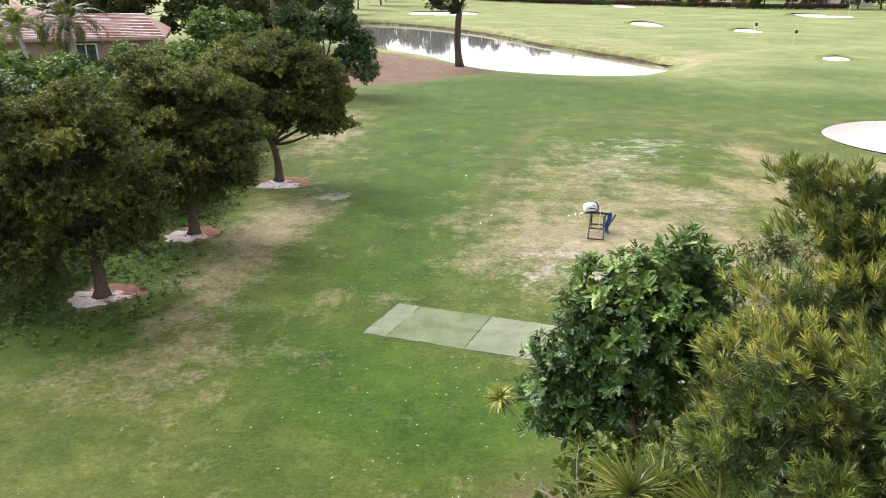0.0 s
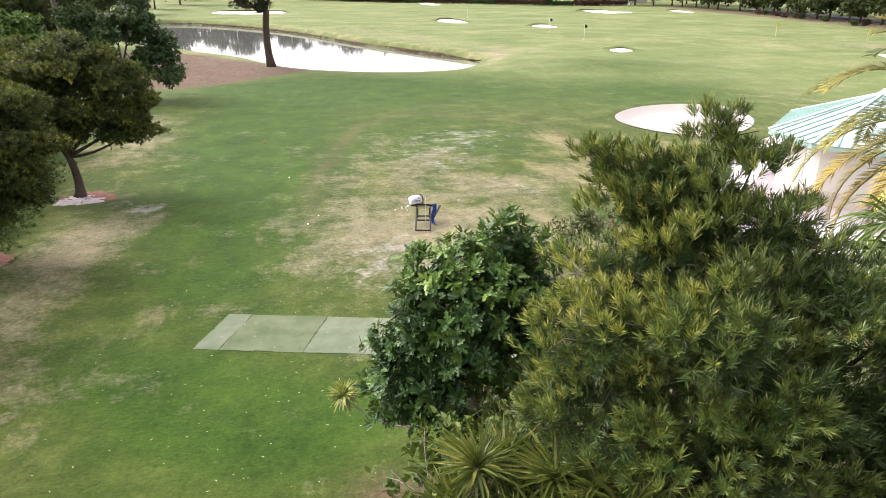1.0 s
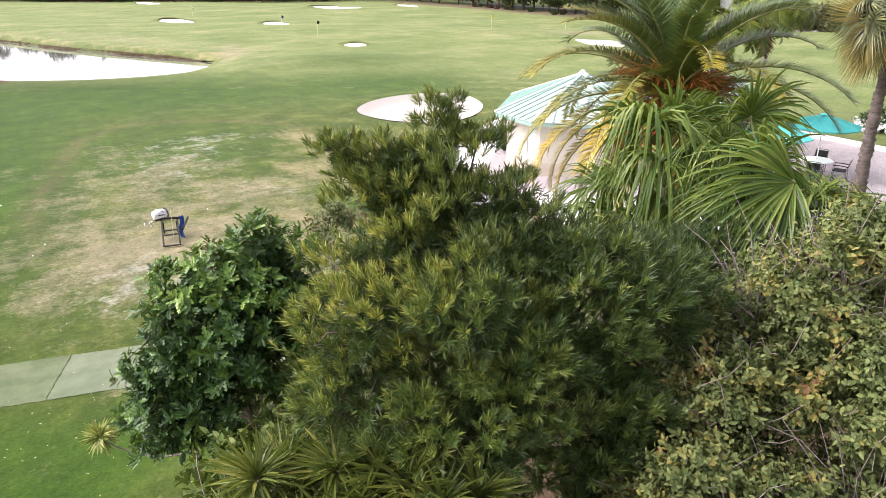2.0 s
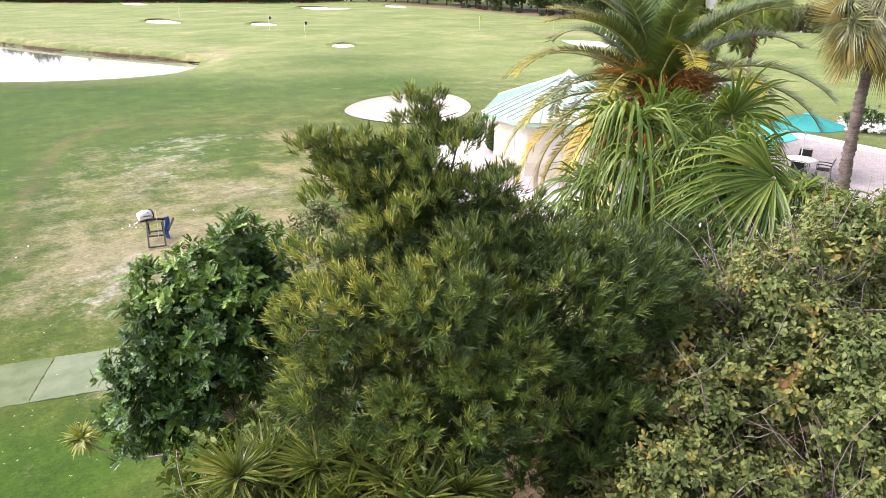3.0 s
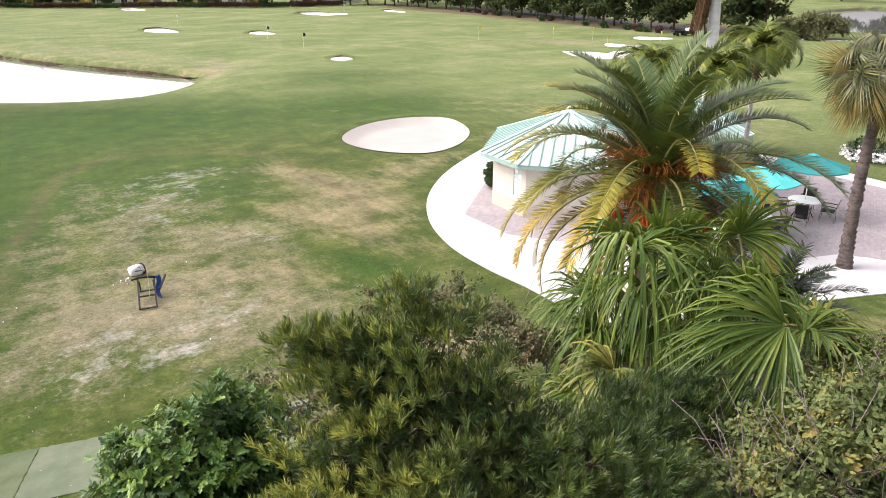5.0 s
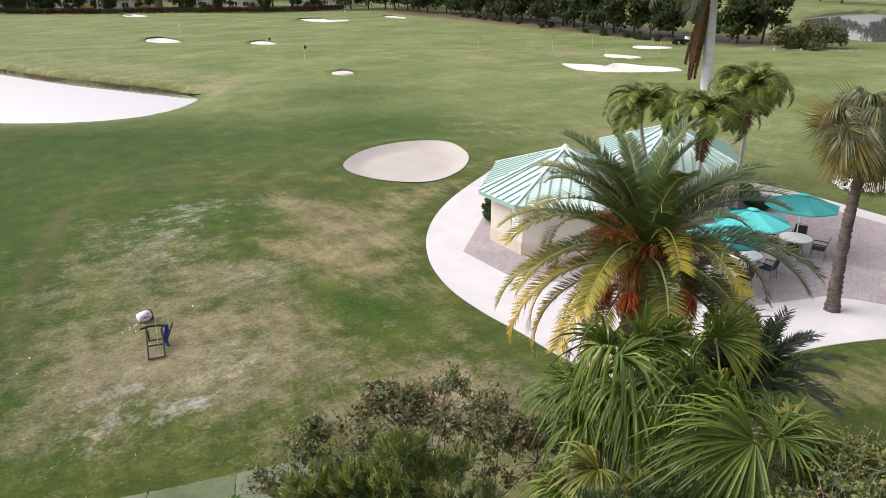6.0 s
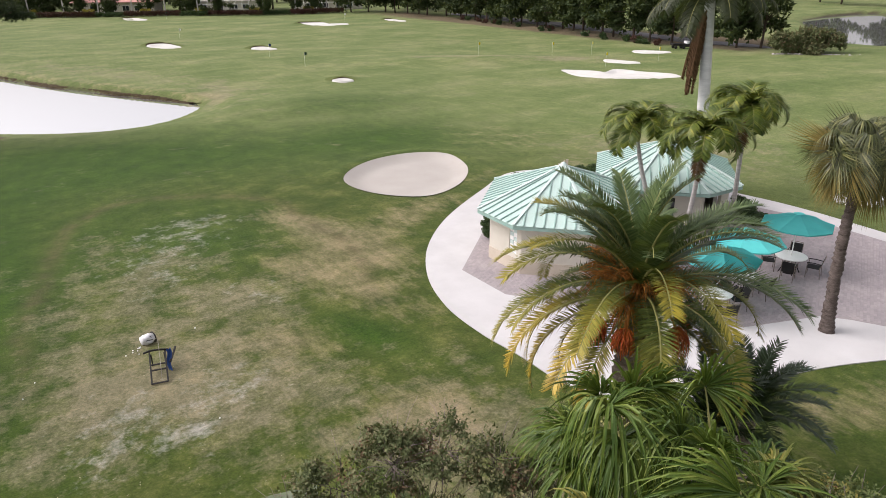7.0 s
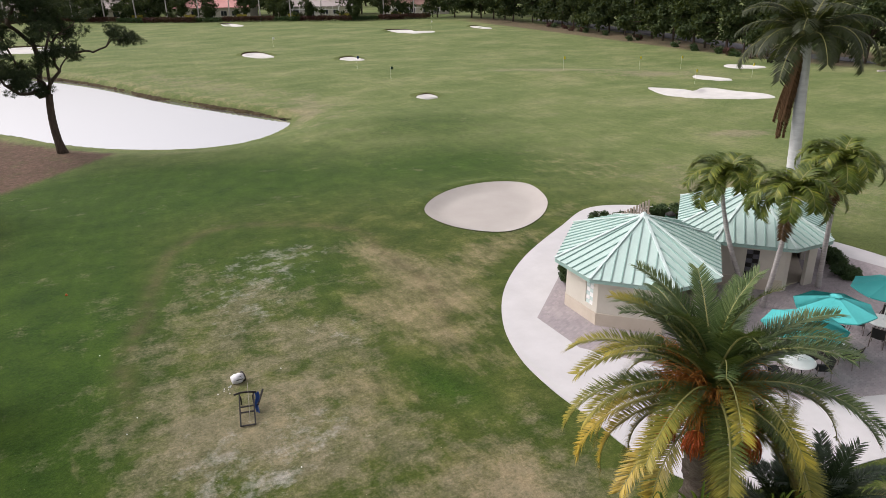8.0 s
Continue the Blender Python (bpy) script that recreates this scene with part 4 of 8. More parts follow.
def ribbon_fan(name, mats, heart, hub, axis, normal, radius, rng, segments=46, arc=150, width=0.024, droop=0.55, fold=0.5):
    """A fan leaf on a bowed stalk from heart to hub: long folded ribbons that spread round the hub and hang at their tips."""
    heart, hub = np.asarray(heart, float), np.asarray(hub, float)
    tv, tf, tc = tube_np(bent(heart, hub, (0, 0, 0.12 * np.linalg.norm(hub - heart)), 8), np.linspace(0.026, 0.013, 8), 6)
    T = unit(np.asarray(axis, float))
    N = np.asarray(normal, float)
    S = unit(np.cross(N, T))
    N = np.cross(T, S)
    phi = np.radians(np.linspace(-arc, arc, segments) + rng.normal(size=segments) * 2.0)
    R = radius * (0.72 + 0.28 * np.cos(phi)) * rng.uniform(0.78, 1.08, segments)
    D = unit(np.cos(phi)[:, None] * T + np.sin(phi)[:, None] * S + N * (fold * np.abs(np.sin(phi)) ** 1.3 + 0.14 * rng.normal(size=segments))[:, None])
    W = unit(np.cross(N + 0.25 * rng.normal(size=(segments, 3)), D))
    sag = droop * rng.uniform(0.55, 1.45, segments)
    V = []
    for r, w in ((0.03, 0.5), (0.25, 1.0), (0.45, 1.0), (0.64, 0.85), (0.82, 0.55), (1.0, 0.05)):
        over = max(0.0, r - 0.22)
        p = hub + D * (R * (r - 0.30 * sag * over ** 2))[:, None]
        p[:, 2] -= R * sag * over ** 2 * 1.5
        keel = np.cross(D, W) * (width * w * 0.45)
        V.append(np.stack([p - W * width * w, p - keel, p + W * width * w], 1))
    V = np.stack(V, 1).reshape(-1, 3)
    b = np.arange(segments)[:, None, None] * 18 + np.arange(5)[None, :, None] * 3 + np.arange(2)[None, None, :]
    F = np.stack([b, b + 1, b + 4, b + 3], -1).reshape(-1, 4)
    me = mesh_np(name, np.vstack([tv, V]), [tf, tc, F + len(tv)], mats)
    idx = np.zeros(len(me.polygons), np.int32)
    idx[: len(tf) + len(tc)] = 1
    me.polygons.foreach_set("material_index", idx)
    return me


def trunk_mesh(name, pts, r_base, r_top, mat, rings=26, rough=0.06, sides=14, seed=1):
    """A palm trunk with leaf-scar rings and a swollen foot."""
    rng = np.random.default_rng(seed)
    pts = np.asarray(pts, float)
    t = np.linspace(0, 1, rings * 2)
    src = np.linspace(0, 1, len(pts))
    line = np.column_stack([np.interp(t, src, pts[:, i]) for i in range(3)])
    rad = r_base + (r_top - r_base) * t + 0.35 * r_base * np.exp(-t * 18)
    rad = rad * (1 + rough * np.where(np.arange(len(t)) % 2, 1, -1) * rng.uniform(0.4, 1, len(t)))
    V, F, C = tube_np(line, rad, sides)
    V = V + rng.normal(size=V.shape) * r_base * rough * 0.6
    return mesh_np(name, V, [F, C], mat, True)


BUNCHES = (172, 207, 266, 330, 60)


def date_palm(at, heart_z, rng):
    """Date palm: stout trunk, arching crown, yellowing lower leaves and bunches of orange fruit stalks."""
    p = thing("date_palm", at, "large date palm with yellowing fronds and orange fruit stalks", "palm tree")
    part("trunk", trunk_mesh("trunk", [(0, 0, -0.1), (0.06, 0.0, heart_z * 0.5), (0, 0, heart_z - 0.2)], 0.34, 0.40, MAT["palm_trunk"], 30, 0.13), p, "rough trunk with cut frond stubs")
    n = 66
    for i in range(n):
        f = i / (n - 1)
        start = 86 - 114 * f ** 0.9 + rng.normal() * 5
        az = i * 137.5 + rng.normal() * 8
        # yellowing is weighted to the sun's side, painting its brightness into the frond colour
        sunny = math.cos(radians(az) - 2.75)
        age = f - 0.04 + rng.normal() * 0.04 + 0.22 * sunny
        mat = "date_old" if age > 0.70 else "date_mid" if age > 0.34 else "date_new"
        # gaps in the old leaves where the ripe bunches hang
        if f > 0.66 and min(abs((az - b + 180) % 360 - 180) for b in BUNCHES) < 13:
            continue
        length = (2.75 + 0.85 * min(1, f * 2.4)) * rng.uniform(0.92, 1.08)
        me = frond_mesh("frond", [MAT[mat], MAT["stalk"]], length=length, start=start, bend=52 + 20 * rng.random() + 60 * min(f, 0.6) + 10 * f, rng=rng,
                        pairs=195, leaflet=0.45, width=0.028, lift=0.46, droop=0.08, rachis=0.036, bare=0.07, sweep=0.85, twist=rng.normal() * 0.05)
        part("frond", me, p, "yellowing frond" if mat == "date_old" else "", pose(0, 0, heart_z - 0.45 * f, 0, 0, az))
    for i in range(13):
        az, reach, rise = i * 137.5 + 20, rng.uniform(0.75, 1.35), rng.uniform(0.1, 1.0)
        runs = []
        for k in range(60):
            a = np.array([0.25 + 0.25 * rng.random(), rng.normal() * 0.03, 0.25 * rise])
            e = np.array([reach + rng.normal() * 0.16, rng.normal() * 0.22, rise - rng.uniform(0.0, 0.6)])
            runs.append((bent(a, e, (0.08 + 0.05 * rng.normal(), 0.04 * rng.normal(), 0.22 + 0.06 * rng.normal()), 5), np.array([0.006, 0.006, 0.006, 0.008, 0.005])))
        part("fruit_stalk", tubes("fruit_stalk", runs, MAT["fruit"], 3), p, "orange fruit stalks", pose(0, 0, heart_z - 0.1 - 0.35 * rng.random(), 0, 0, az + rng.normal() * 25))
    for i, az in enumerate(BUNCHES):
        neck = np.array([1.05, 0, -0.62])
        part("fruit_stem", tube("fruit_stem", bent((0.25, 0, -0.35), neck, (0.05, 0, 0.16), 7), np.linspace(0.035, 0.024, 7), MAT["fruit"], 6), p, "thick orange stem of a fruit bunch", pose(0, 0, heart_z, 0, 0, az))
        runs = []
        for k in range(150):
            a = rng.uniform(0, 2 * math.pi)
            w = 0.24 * math.sqrt(rng.random())
            e = neck + np.array([0.10 + w * math.cos(a), w * math.sin(a), -rng.uniform(0.30, 0.72) + 0.5 * w])
            runs.append((bent(neck, e, (0.10 * math.cos(a) + 0.04, 0.10 * math.sin(a), 0.03), 5), np.array([0.007, 0.007, 0.009, 0.010, 0.006])))
        part("ripe_fruit", tubes("ripe_fruit", runs, MAT["red_fruit"], 3), p, "red-orange hanging fruit bunch", pose(0, 0, heart_z, 0, 0, az))
    return p


date_palm((12.55, 9.1, 0), 5.5, np.random.default_rng(3))


def adonidia(base, top, seed, fronds=11):
    rng = np.random.default_rng(seed)
    p = thing("slender_palm", base, "slender grey-trunked palm with short arching yellow-green fronds", "palm tree", "slender palms by the pavilions")
    off = np.array(top, float) - np.array(base, float)
    pts = bent((0, 0, -0.1), off, (off[0] * 0.12, off[1] * 0.12, 0), 7)
    part("trunk", trunk_mesh("trunk", pts, 0.12, 0.085, MAT["adonidia_trunk"], 22, 0.04, 10, seed), p)
    part("crownshaft", tube("crownshaft", bent(off - [0, 0, 0.05], off + [0, 0, 0.75], (0, 0, 0), 5), [0.085, 0.12, 0.11, 0.08, 0.05], MAT["stalk"], 10), p, "smooth green crownshaft")
    for i in range(fronds + 7):
        f = i / (fronds + 6)
        me = frond_mesh("frond", [MAT["adonidia"], MAT["stalk"]], length=rng.uniform(1.95, 2.45), start=82 - 62 * f, bend=165 - 15 * f + rng.normal() * 10, rng=rng, pairs=70, leaflet=0.62,
                        width=0.058, lift=0.38, droop=0.30, rachis=0.028, bare=0.08, sweep=0.75, twist=rng.normal() * 0.05)
        part("frond", me, p, "", Matrix.Translation(off + np.array([0, 0, 0.6])) @ pose(0, 0, 0, 0, 0, i * 137.5 + rng.normal() * 10))
    if seed != 21:
        part("dead_frond", frond_mesh("dead_frond", [MAT["thatch"], MAT["thatch"]], length=1.5, start=-50, bend=45, rng=rng, pairs=40, leaflet=0.5, width=0.05, lift=-0.2, droop=0.5), p, "brown hanging dead frond", Matrix.Translation(off + np.array([0, 0, 0.3])) @ pose(0, 0, 0, 0, 0, 200))
    return p


adonidia((27.3, 19.0, 0.045), (25.96, 20.0, 4.75), 21)
adonidia((26.7, 17.7, 0.045), (25.64, 16.52, 5.0), 22)
adonidia((30.7, 17.75, 0.045), (29.1, 16.9, 5.6), 23)


def royal_palm(base, top_z, lean, seed):
    rng = np.random.default_rng(seed)
    p = thing("tall_palm", base, "tall palm with smooth whitish trunk and hanging dead fronds", "palm tree")
    top = np.array([lean[0], lean[1], top_z])
    part("trunk", trunk_mesh("trunk", [(0, 0, -0.2), top * 0.5, top], 0.36, 0.27, MAT["royal_trunk"], 30, 0.015, 16, seed), p, "smooth whitish-grey trunk")
    for i in range(26):
        f = i / 25
        me = frond_mesh("frond", [MAT["royal"], MAT["stalk"]], length=rng.uniform(3.6, 4.3), start=72 - 72 * f, bend=88 + rng.normal() * 10, rng=rng, pairs=70, leaflet=0.78, width=0.075, lift=0.2, droop=0.5, rachis=0.04, bare=0.12, sweep=0.7)
        part("frond", me, p, "", Matrix.Translation(top + np.array([0, 0, 0.4])) @ pose(0, 0, 0, 0, 0, i * 137.5))
    for i in range(11):
        me = frond_mesh("dead_frond", [MAT["thatch"], MAT["thatch"]], length=rng.uniform(3.8, 5.2), start=-70 - 8 * rng.random(), bend=14, rng=rng, pairs=90, leaflet=0.30, width=0.09, lift=-0.7, droop=0.6, rachis=0.06, sweep=1.6)
        part("dead_frond", me, p, "brown hanging dead frond", Matrix.Translation(top + np.array([0, 0, 0.1])) @ pose(0, 0, 0, 0, 0, 165 + rng.normal() * 18))
    return p


royal_palm((35.5, 22.9, 0), 10.3, (-0.4, 0.5), 31)


def sabal_palm(base, top, seed):
    rng = np.random.default_rng(seed)
    p = thing("cabbage_palm", base, "cabbage palm with rough trunk and round grey-green crown", "palm tree")
    off = np.array(top, float) - np.array(base, float)
    part("trunk", trunk_mesh("trunk", bent((0, 0, -0.1), off, (-0.12, 0.05, 0), 7), 0.21, 0.15, MAT["sabal_trunk"], 34, 0.10, 14, seed), p, "rough brown trunk with leaf stubs")
    n = 145
    for i in range(n):
        f = i / (n - 1)
        start = 85 - 118 * f + rng.normal() * 6
        old = f > 0.72
        me = fan_mesh("fan_leaf", [MAT["sabal_old"] if old else MAT["sabal"], MAT["stalk"]], rng.uniform(0.75, 1.0), rng.uniform(0.8, 1.2), start, 45, rng, 30, 118, 0.024, 0.85, 0.32)
        part("fan_leaf", me, p, "golden dry fan leaf" if old else "", Matrix.Translation(off + np.array([0, 0, 0.45])) @ pose(0, 0, 0, 0, 0, i * 137.5 + rng.normal() * 12) @ pose(0, 0, 0, rng.normal() * 48, 0, 0))
    return p


sabal_palm((24.5, 10.0, 0.03), (24.65, 10.1, 6.0), 41)


def fan_palm(base, heart_z, seed, leaves, more=6):
    """Young fan palm. leaves: hub, way of the longest ribbons, upper side, reach, colour, sag; and some lower leaves all round."""
    rng = np.random.default_rng(seed)
    p = thing("fan_palm", base, "young fan palm with long narrow bright green leaf ribbons", "palm tree", "fan palms in the shrubbery")
    part("trunk", trunk_mesh("trunk", [(0, 0, -0.1), (0.05, 0, heart_z * 0.5), (0, 0, heart_z)], 0.13, 0.11, MAT["palm_trunk"], 20, 0.15, 10, seed), p)
    at = np.array(base, float)
    for hub, axis, normal, reach, mat, sag in leaves:
        arc = 84 if mat == "fan_side" else 118
        mat = "fan_green" if mat == "fan_side" else mat
        part("fan_leaf", ribbon_fan("fan_leaf", [MAT[mat], MAT["stalk"]], (0, 0, heart_z), np.array(hub) - at, axis, normal, reach, rng, 60, arc, 0.022, sag, 0.7 if arc > 100 else 0.3), p, "yellowing fan leaf" if mat == "fan_dry" else "")
    for i in range(more):
        a = radians(i * 137.5 + 40 * seed)
        rise = rng.uniform(-0.2, 0.8)
        out = np.array([math.cos(a), math.sin(a), rise])
        hub = np.array([0, 0, heart_z]) + unit(out) * rng.uniform(0.5, 0.85)
        part("fan_leaf", ribbon_fan("fan_leaf", [MAT["fan_green"], MAT["stalk"]], (0, 0, heart_z), hub, out + np.array([0, 0, -0.25]), np.array([-0.4 * out[0], -0.4 * out[1], 1.0]), rng.uniform(0.95, 1.3), rng, 44, 110, 0.022, rng.uniform(0.5, 0.8)), p)
    return p


# ways across, up and towards the open lawn's near side, as the leaves hang
ACROSS, UPWARD, NEARER = np.array([0.8, -0.6, 0.0]), np.array([0.0, 0.0, 1.0]), np.array([-0.6, -0.8, 0.0])
fan_palm((8.9, 6.6, 0), 4.55, 51, [
    ((8.15, 6.15, 5.75), 0.45 * ACROSS + 0.6 * NEARER + 0.15 * UPWARD, 0.9 * UPWARD - 0.3 * NEARER, 1.75, "fan_green", 0.95),
    ((8.5, 6.6, 5.6), -0.6 * ACROSS + 0.55 * UPWARD, 0.8 * NEARER + 0.3 * UPWARD, 1.35, "fan_green", 0.8),
    ((8.9, 6.3, 5.6), 0.1 * ACROSS + 0.9 * UPWARD, NEARER, 1.25, "fan_green", 0.5),
    ((9.3, 6.2, 5.6), 0.5 * ACROSS + 0.8 * UPWARD, NEARER, 1.15, "fan_green", 0.6),
    ((8.3, 6.0, 5.2), 0.1 * ACROSS + 0.8 * NEARER, UPWARD, 1.4, "fan_green", 1.0),
    ((8.75, 5.9, 5.15), 0.7 * ACROSS + 0.5 * NEARER, UPWARD, 1.4, "fan_green", 0.9)], 7)
fan_palm((8.9, 7.3, 0), 3.75, 53, [
    ((8.6, 7.25, 4.45), -0.9 * ACROSS + 0.25 * NEARER + 0.2 * UPWARD, UPWARD + 0.3 * NEARER, 1.5, "fan_green", 0.85),
    ((8.3, 6.75, 4.2), -0.6 * ACROSS + 0.5 * NEARER, UPWARD, 1.2, "fan_green", 0.9)], 3)
fan_palm((9.3, 5.0, 0), 4.5, 52, [
    ((8.55, 4.15, 5.3), -0.85 * ACROSS - 0.2 * UPWARD + 0.15 * NEARER, 0.75 * NEARER + 0.6 * UPWARD, 1.95, "fan_side", 0.45),
    ((9.75, 5.6, 5.75), 0.35 * ACROSS + 0.8 * UPWARD, NEARER + 0.2 * UPWARD, 1.25, "fan_green", 0.45),
    ((8.95, 4.85, 5.3), -0.3 * ACROSS + 0.85 * UPWARD, NEARER, 1.45, "fan_green", 0.6),
    ((8.8, 5.3, 5.4), -0.6 * ACROSS + 0.5 * UPWARD + 0.3 * NEARER, UPWARD + 0.6 * NEARER, 1.45, "fan_green", 0.9),
    ((8.75, 4.75, 4.9), -0.5 * ACROSS + 0.7 * NEARER, UPWARD, 1.3, "fan_green", 0.9),
    ((9.9, 4.35, 4.75), 0.9 * ACROSS + 0.1 * UPWARD, UPWARD, 1.1, "fan_dry", 0.6)], 5)
fan_palm((8.0, 6.0, 0), 3.7, 55, [
    ((7.6, 5.85, 4.2), -0.8 * ACROSS + 0.35 * NEARER, UPWARD + 0.3 * NEARER, 1.2, "fan_dry", 0.9),
    ((7.9, 5.45, 4.1), 0.3 * ACROSS + 0.7 * NEARER, UPWARD, 1.0, "fan_dry", 0.9)], 3)


def cycad(base, heart_z, seed):
    rng = np.random.default_rng(seed)
    p = thing("small_palm", base, "low dark green feather-leaved palm in shade", "palm tree", "low dark palms")
    part("trunk", trunk_mesh("trunk", [(0, 0, -0.1), (0, 0, heart_z)], 0.2, 0.17, MAT["palm_trunk"], 12, 0.14, 10, seed), p)
    for i in range(24):
        f = i / 23
        me = frond_mesh("frond", [MAT["cycad"], MAT["cycad"]], length=rng.uniform(1.7, 2.2), start=84 - 66 * f, bend=62, rng=rng, pairs=64, leaflet=0.36, width=0.034, lift=0.35, droop=0.1, rachis=0.022, bare=0.12)
        part("frond", me, p, "", pose(0, 0, heart_z, 0, 0, i * 137.5))
    return p


cycad((15.3, 7.6, 0), 1.9, 61)
cycad((14.2, 7.9, 0), 1.7, 62)

# ---- trees and shrubs near the camera ----


def pads_of(blobs, rng, per_area=7.0, size=(0.17, 0.34), flat=0.5):
    """Many flat pads over the skins of lumps, most of them on the upper and outer sides."""
    out = []
    for c, r in blobs:
        c, r = np.asarray(c, float), np.asarray(r, float)
        k = max(4, int(per_area * (r[0] * r[1] + r[1] * r[2] + r[0] * r[2])))
        u = unit(rng.normal(size=(k, 3)) + np.array([0, 0, 0.25]))
        for d in u:
            q = rng.uniform(*size) * min(1.0, 0.45 + r.mean())
            out.append((c + r * d * rng.uniform(0.62, 0.98), (q, q, q * flat)))
    return out


def brushes(pads, shoots, per, length, width, rng, up=0.9, out=0.7, run=0.11, spread=(0.45, 0.95), profile=LANCE, fold=0.1, curl=-0.12):
    """Shoots that rise out of pads, each a brush of leaves set round its last stretch and bowed towards its tip."""
    n = len(pads) * shoots
    c = np.repeat(np.array([q[0] for q in pads]), shoots, 0)
    r = np.repeat(np.array([q[1] for q in pads]), shoots, 0)
    heart = c.mean(0)
    u = unit(rng.normal(size=(n, 3)) + np.array([0, 0, 0.5]))
    P = c + r * u * rng.uniform(0.35, 1.0, n)[:, None]
    away = unit((P - heart) * np.array([1, 1, 0.5]))
    A = unit(u * 0.55 + away * out + np.array([0, 0, up]) + 0.28 * rng.normal(size=(n, 3)))
    tone = np.repeat(rng.random(n), per)
    Q, B = np.repeat(P, per, 0), np.repeat(A, per, 0)
    m = len(Q)
    side = unit(np.cross(B, rng.normal(size=(m, 3))))
    ang = rng.uniform(*spread, m)[:, None]
    D = B * np.cos(ang) + side * np.sin(ang)
    L = length * rng.uniform(0.75, 1.2, m)
    leaf = leaves_np(Q + B * (run * rng.random(m))[:, None], D, unit(B - D * (D * B).sum(1)[:, None] + 0.12 * rng.normal(size=(m, 3))), L, width * rng.uniform(0.8, 1.2, m), profile, fold, curl)
    return P, A, leaf, tone


def toned(me, tone, faces_before=0):
    """Each shoot's own tone, carried by its leaves."""
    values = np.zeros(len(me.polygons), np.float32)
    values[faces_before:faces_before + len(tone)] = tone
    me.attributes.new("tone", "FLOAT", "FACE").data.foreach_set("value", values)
    return me


def narrow_leaf_tree():
    rng = np.random.default_rng(71)
    p = thing("narrow_leaved_tree", (4.1, 5.4, 0), "dense dark green tree with tufts of narrow leaves", "tree")
    blobs = [((-0.1, -0.2, 5.2), (0.8, 0.9, 0.6)), ((-0.15, 0.0, 5.75), (0.62, 0.5, 0.42)), ((-0.08, 0.05, 6.3), (0.2, 0.2, 0.26)), ((0.22, -0.2, 6.18), (0.28, 0.25, 0.18)), ((-0.55, 0.33, 5.92), (0.5, 0.3, 0.2)), ((-0.9, 0.44, 6.1), (0.30, 0.2, 0.14)), ((-0.45, 0.2, 5.5), (0.7, 0.45, 0.45)), ((-0.3, 0.15, 5.9), (0.55, 0.4, 0.32)), ((-0.7, 0.32, 5.7), (0.4, 0.3, 0.25)), ((0.35, -0.4, 5.5), (0.5, 0.5, 0.4)),
             ((-0.8, 0.05, 5.0), (0.6, 0.6, 0.42)), ((-1.15, -0.35, 4.5), (0.7, 0.75, 0.55)), ((-1.45, -0.75, 4.0), (0.75, 0.75, 0.55)), ((-0.55, -1.05, 4.75), (0.8, 0.7, 0.6)), ((0.5, -0.8, 5.0), (0.75, 0.8, 0.6)), ((0.95, -1.4, 5.0), (0.65, 0.8, 0.5)), ((1.2, -1.9, 4.7), (0.5, 0.5, 0.55)),
             ((0.2, -1.3, 4.2), (0.95, 0.85, 0.75)), ((1.05, -1.7, 4.1), (0.8, 0.7, 0.8)), ((-0.6, -1.4, 3.7), (0.95, 0.85, 0.75)), ((0.7, -1.8, 3.2), (0.9, 0.8, 0.85)), ((0.0, 0.0, 3.8), (1.5, 1.3, 1.2)), ((-1.75, -0.7, 3.3), (0.6, 0.6, 0.45)), ((-0.9, -1.7, 2.7), (0.8, 0.7, 0.7)), ((0.3, -2.1, 2.2), (0.9, 0.7, 0.9)), ((1.4, -2.1, 3.0), (0.7, 0.7, 0.8)), ((2.2, -0.9, 4.5), (0.75, 0.7, 0.5)), ((2.9, -0.8, 4.4), (0.7, 0.6, 0.45)), ((3.4, -0.9, 4.5), (0.55, 0.5, 0.4)), ((-1.3, 0.6, 3.1), (0.6, 0.6, 0.6))]
    pads = pads_of(blobs, rng, 13.0)
    P, A, leaf, tone = brushes(pads, 13, 26, 0.105, 0.0108, rng)
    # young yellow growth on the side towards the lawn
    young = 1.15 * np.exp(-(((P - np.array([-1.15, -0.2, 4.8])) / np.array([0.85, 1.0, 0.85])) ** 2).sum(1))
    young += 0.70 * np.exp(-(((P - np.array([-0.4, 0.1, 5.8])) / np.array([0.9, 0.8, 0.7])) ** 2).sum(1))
    # tone falls away from the lawn, painting that side's shade into the leaves
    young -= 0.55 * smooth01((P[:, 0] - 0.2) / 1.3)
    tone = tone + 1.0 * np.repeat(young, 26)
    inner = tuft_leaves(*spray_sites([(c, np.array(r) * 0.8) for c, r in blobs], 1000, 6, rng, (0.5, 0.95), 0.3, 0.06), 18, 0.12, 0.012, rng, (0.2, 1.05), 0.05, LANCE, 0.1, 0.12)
    part("trunk", tube("trunk", bent((0, 0, -0.1), (-0.1, 0.1, 4.6), (0.12, 0, 0), 10), np.linspace(0.17, 0.06, 10), MAT["bark"], 10), p)
    part("branching", tubes("branching", limb_runs((0, 0.05, 2.0), [b for b in blobs if b[0][2] < 5.3], P[P[:, 2] < 5.2], rng, 0.06, 280) + limb_runs((-0.1, 0.08, 4.5), [b for b in blobs if b[0][2] >= 5.3], P[P[:, 2] > 5.2], rng, 0.03, 60), MAT["bark"], 5), p)
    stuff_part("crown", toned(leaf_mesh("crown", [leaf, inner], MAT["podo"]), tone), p)


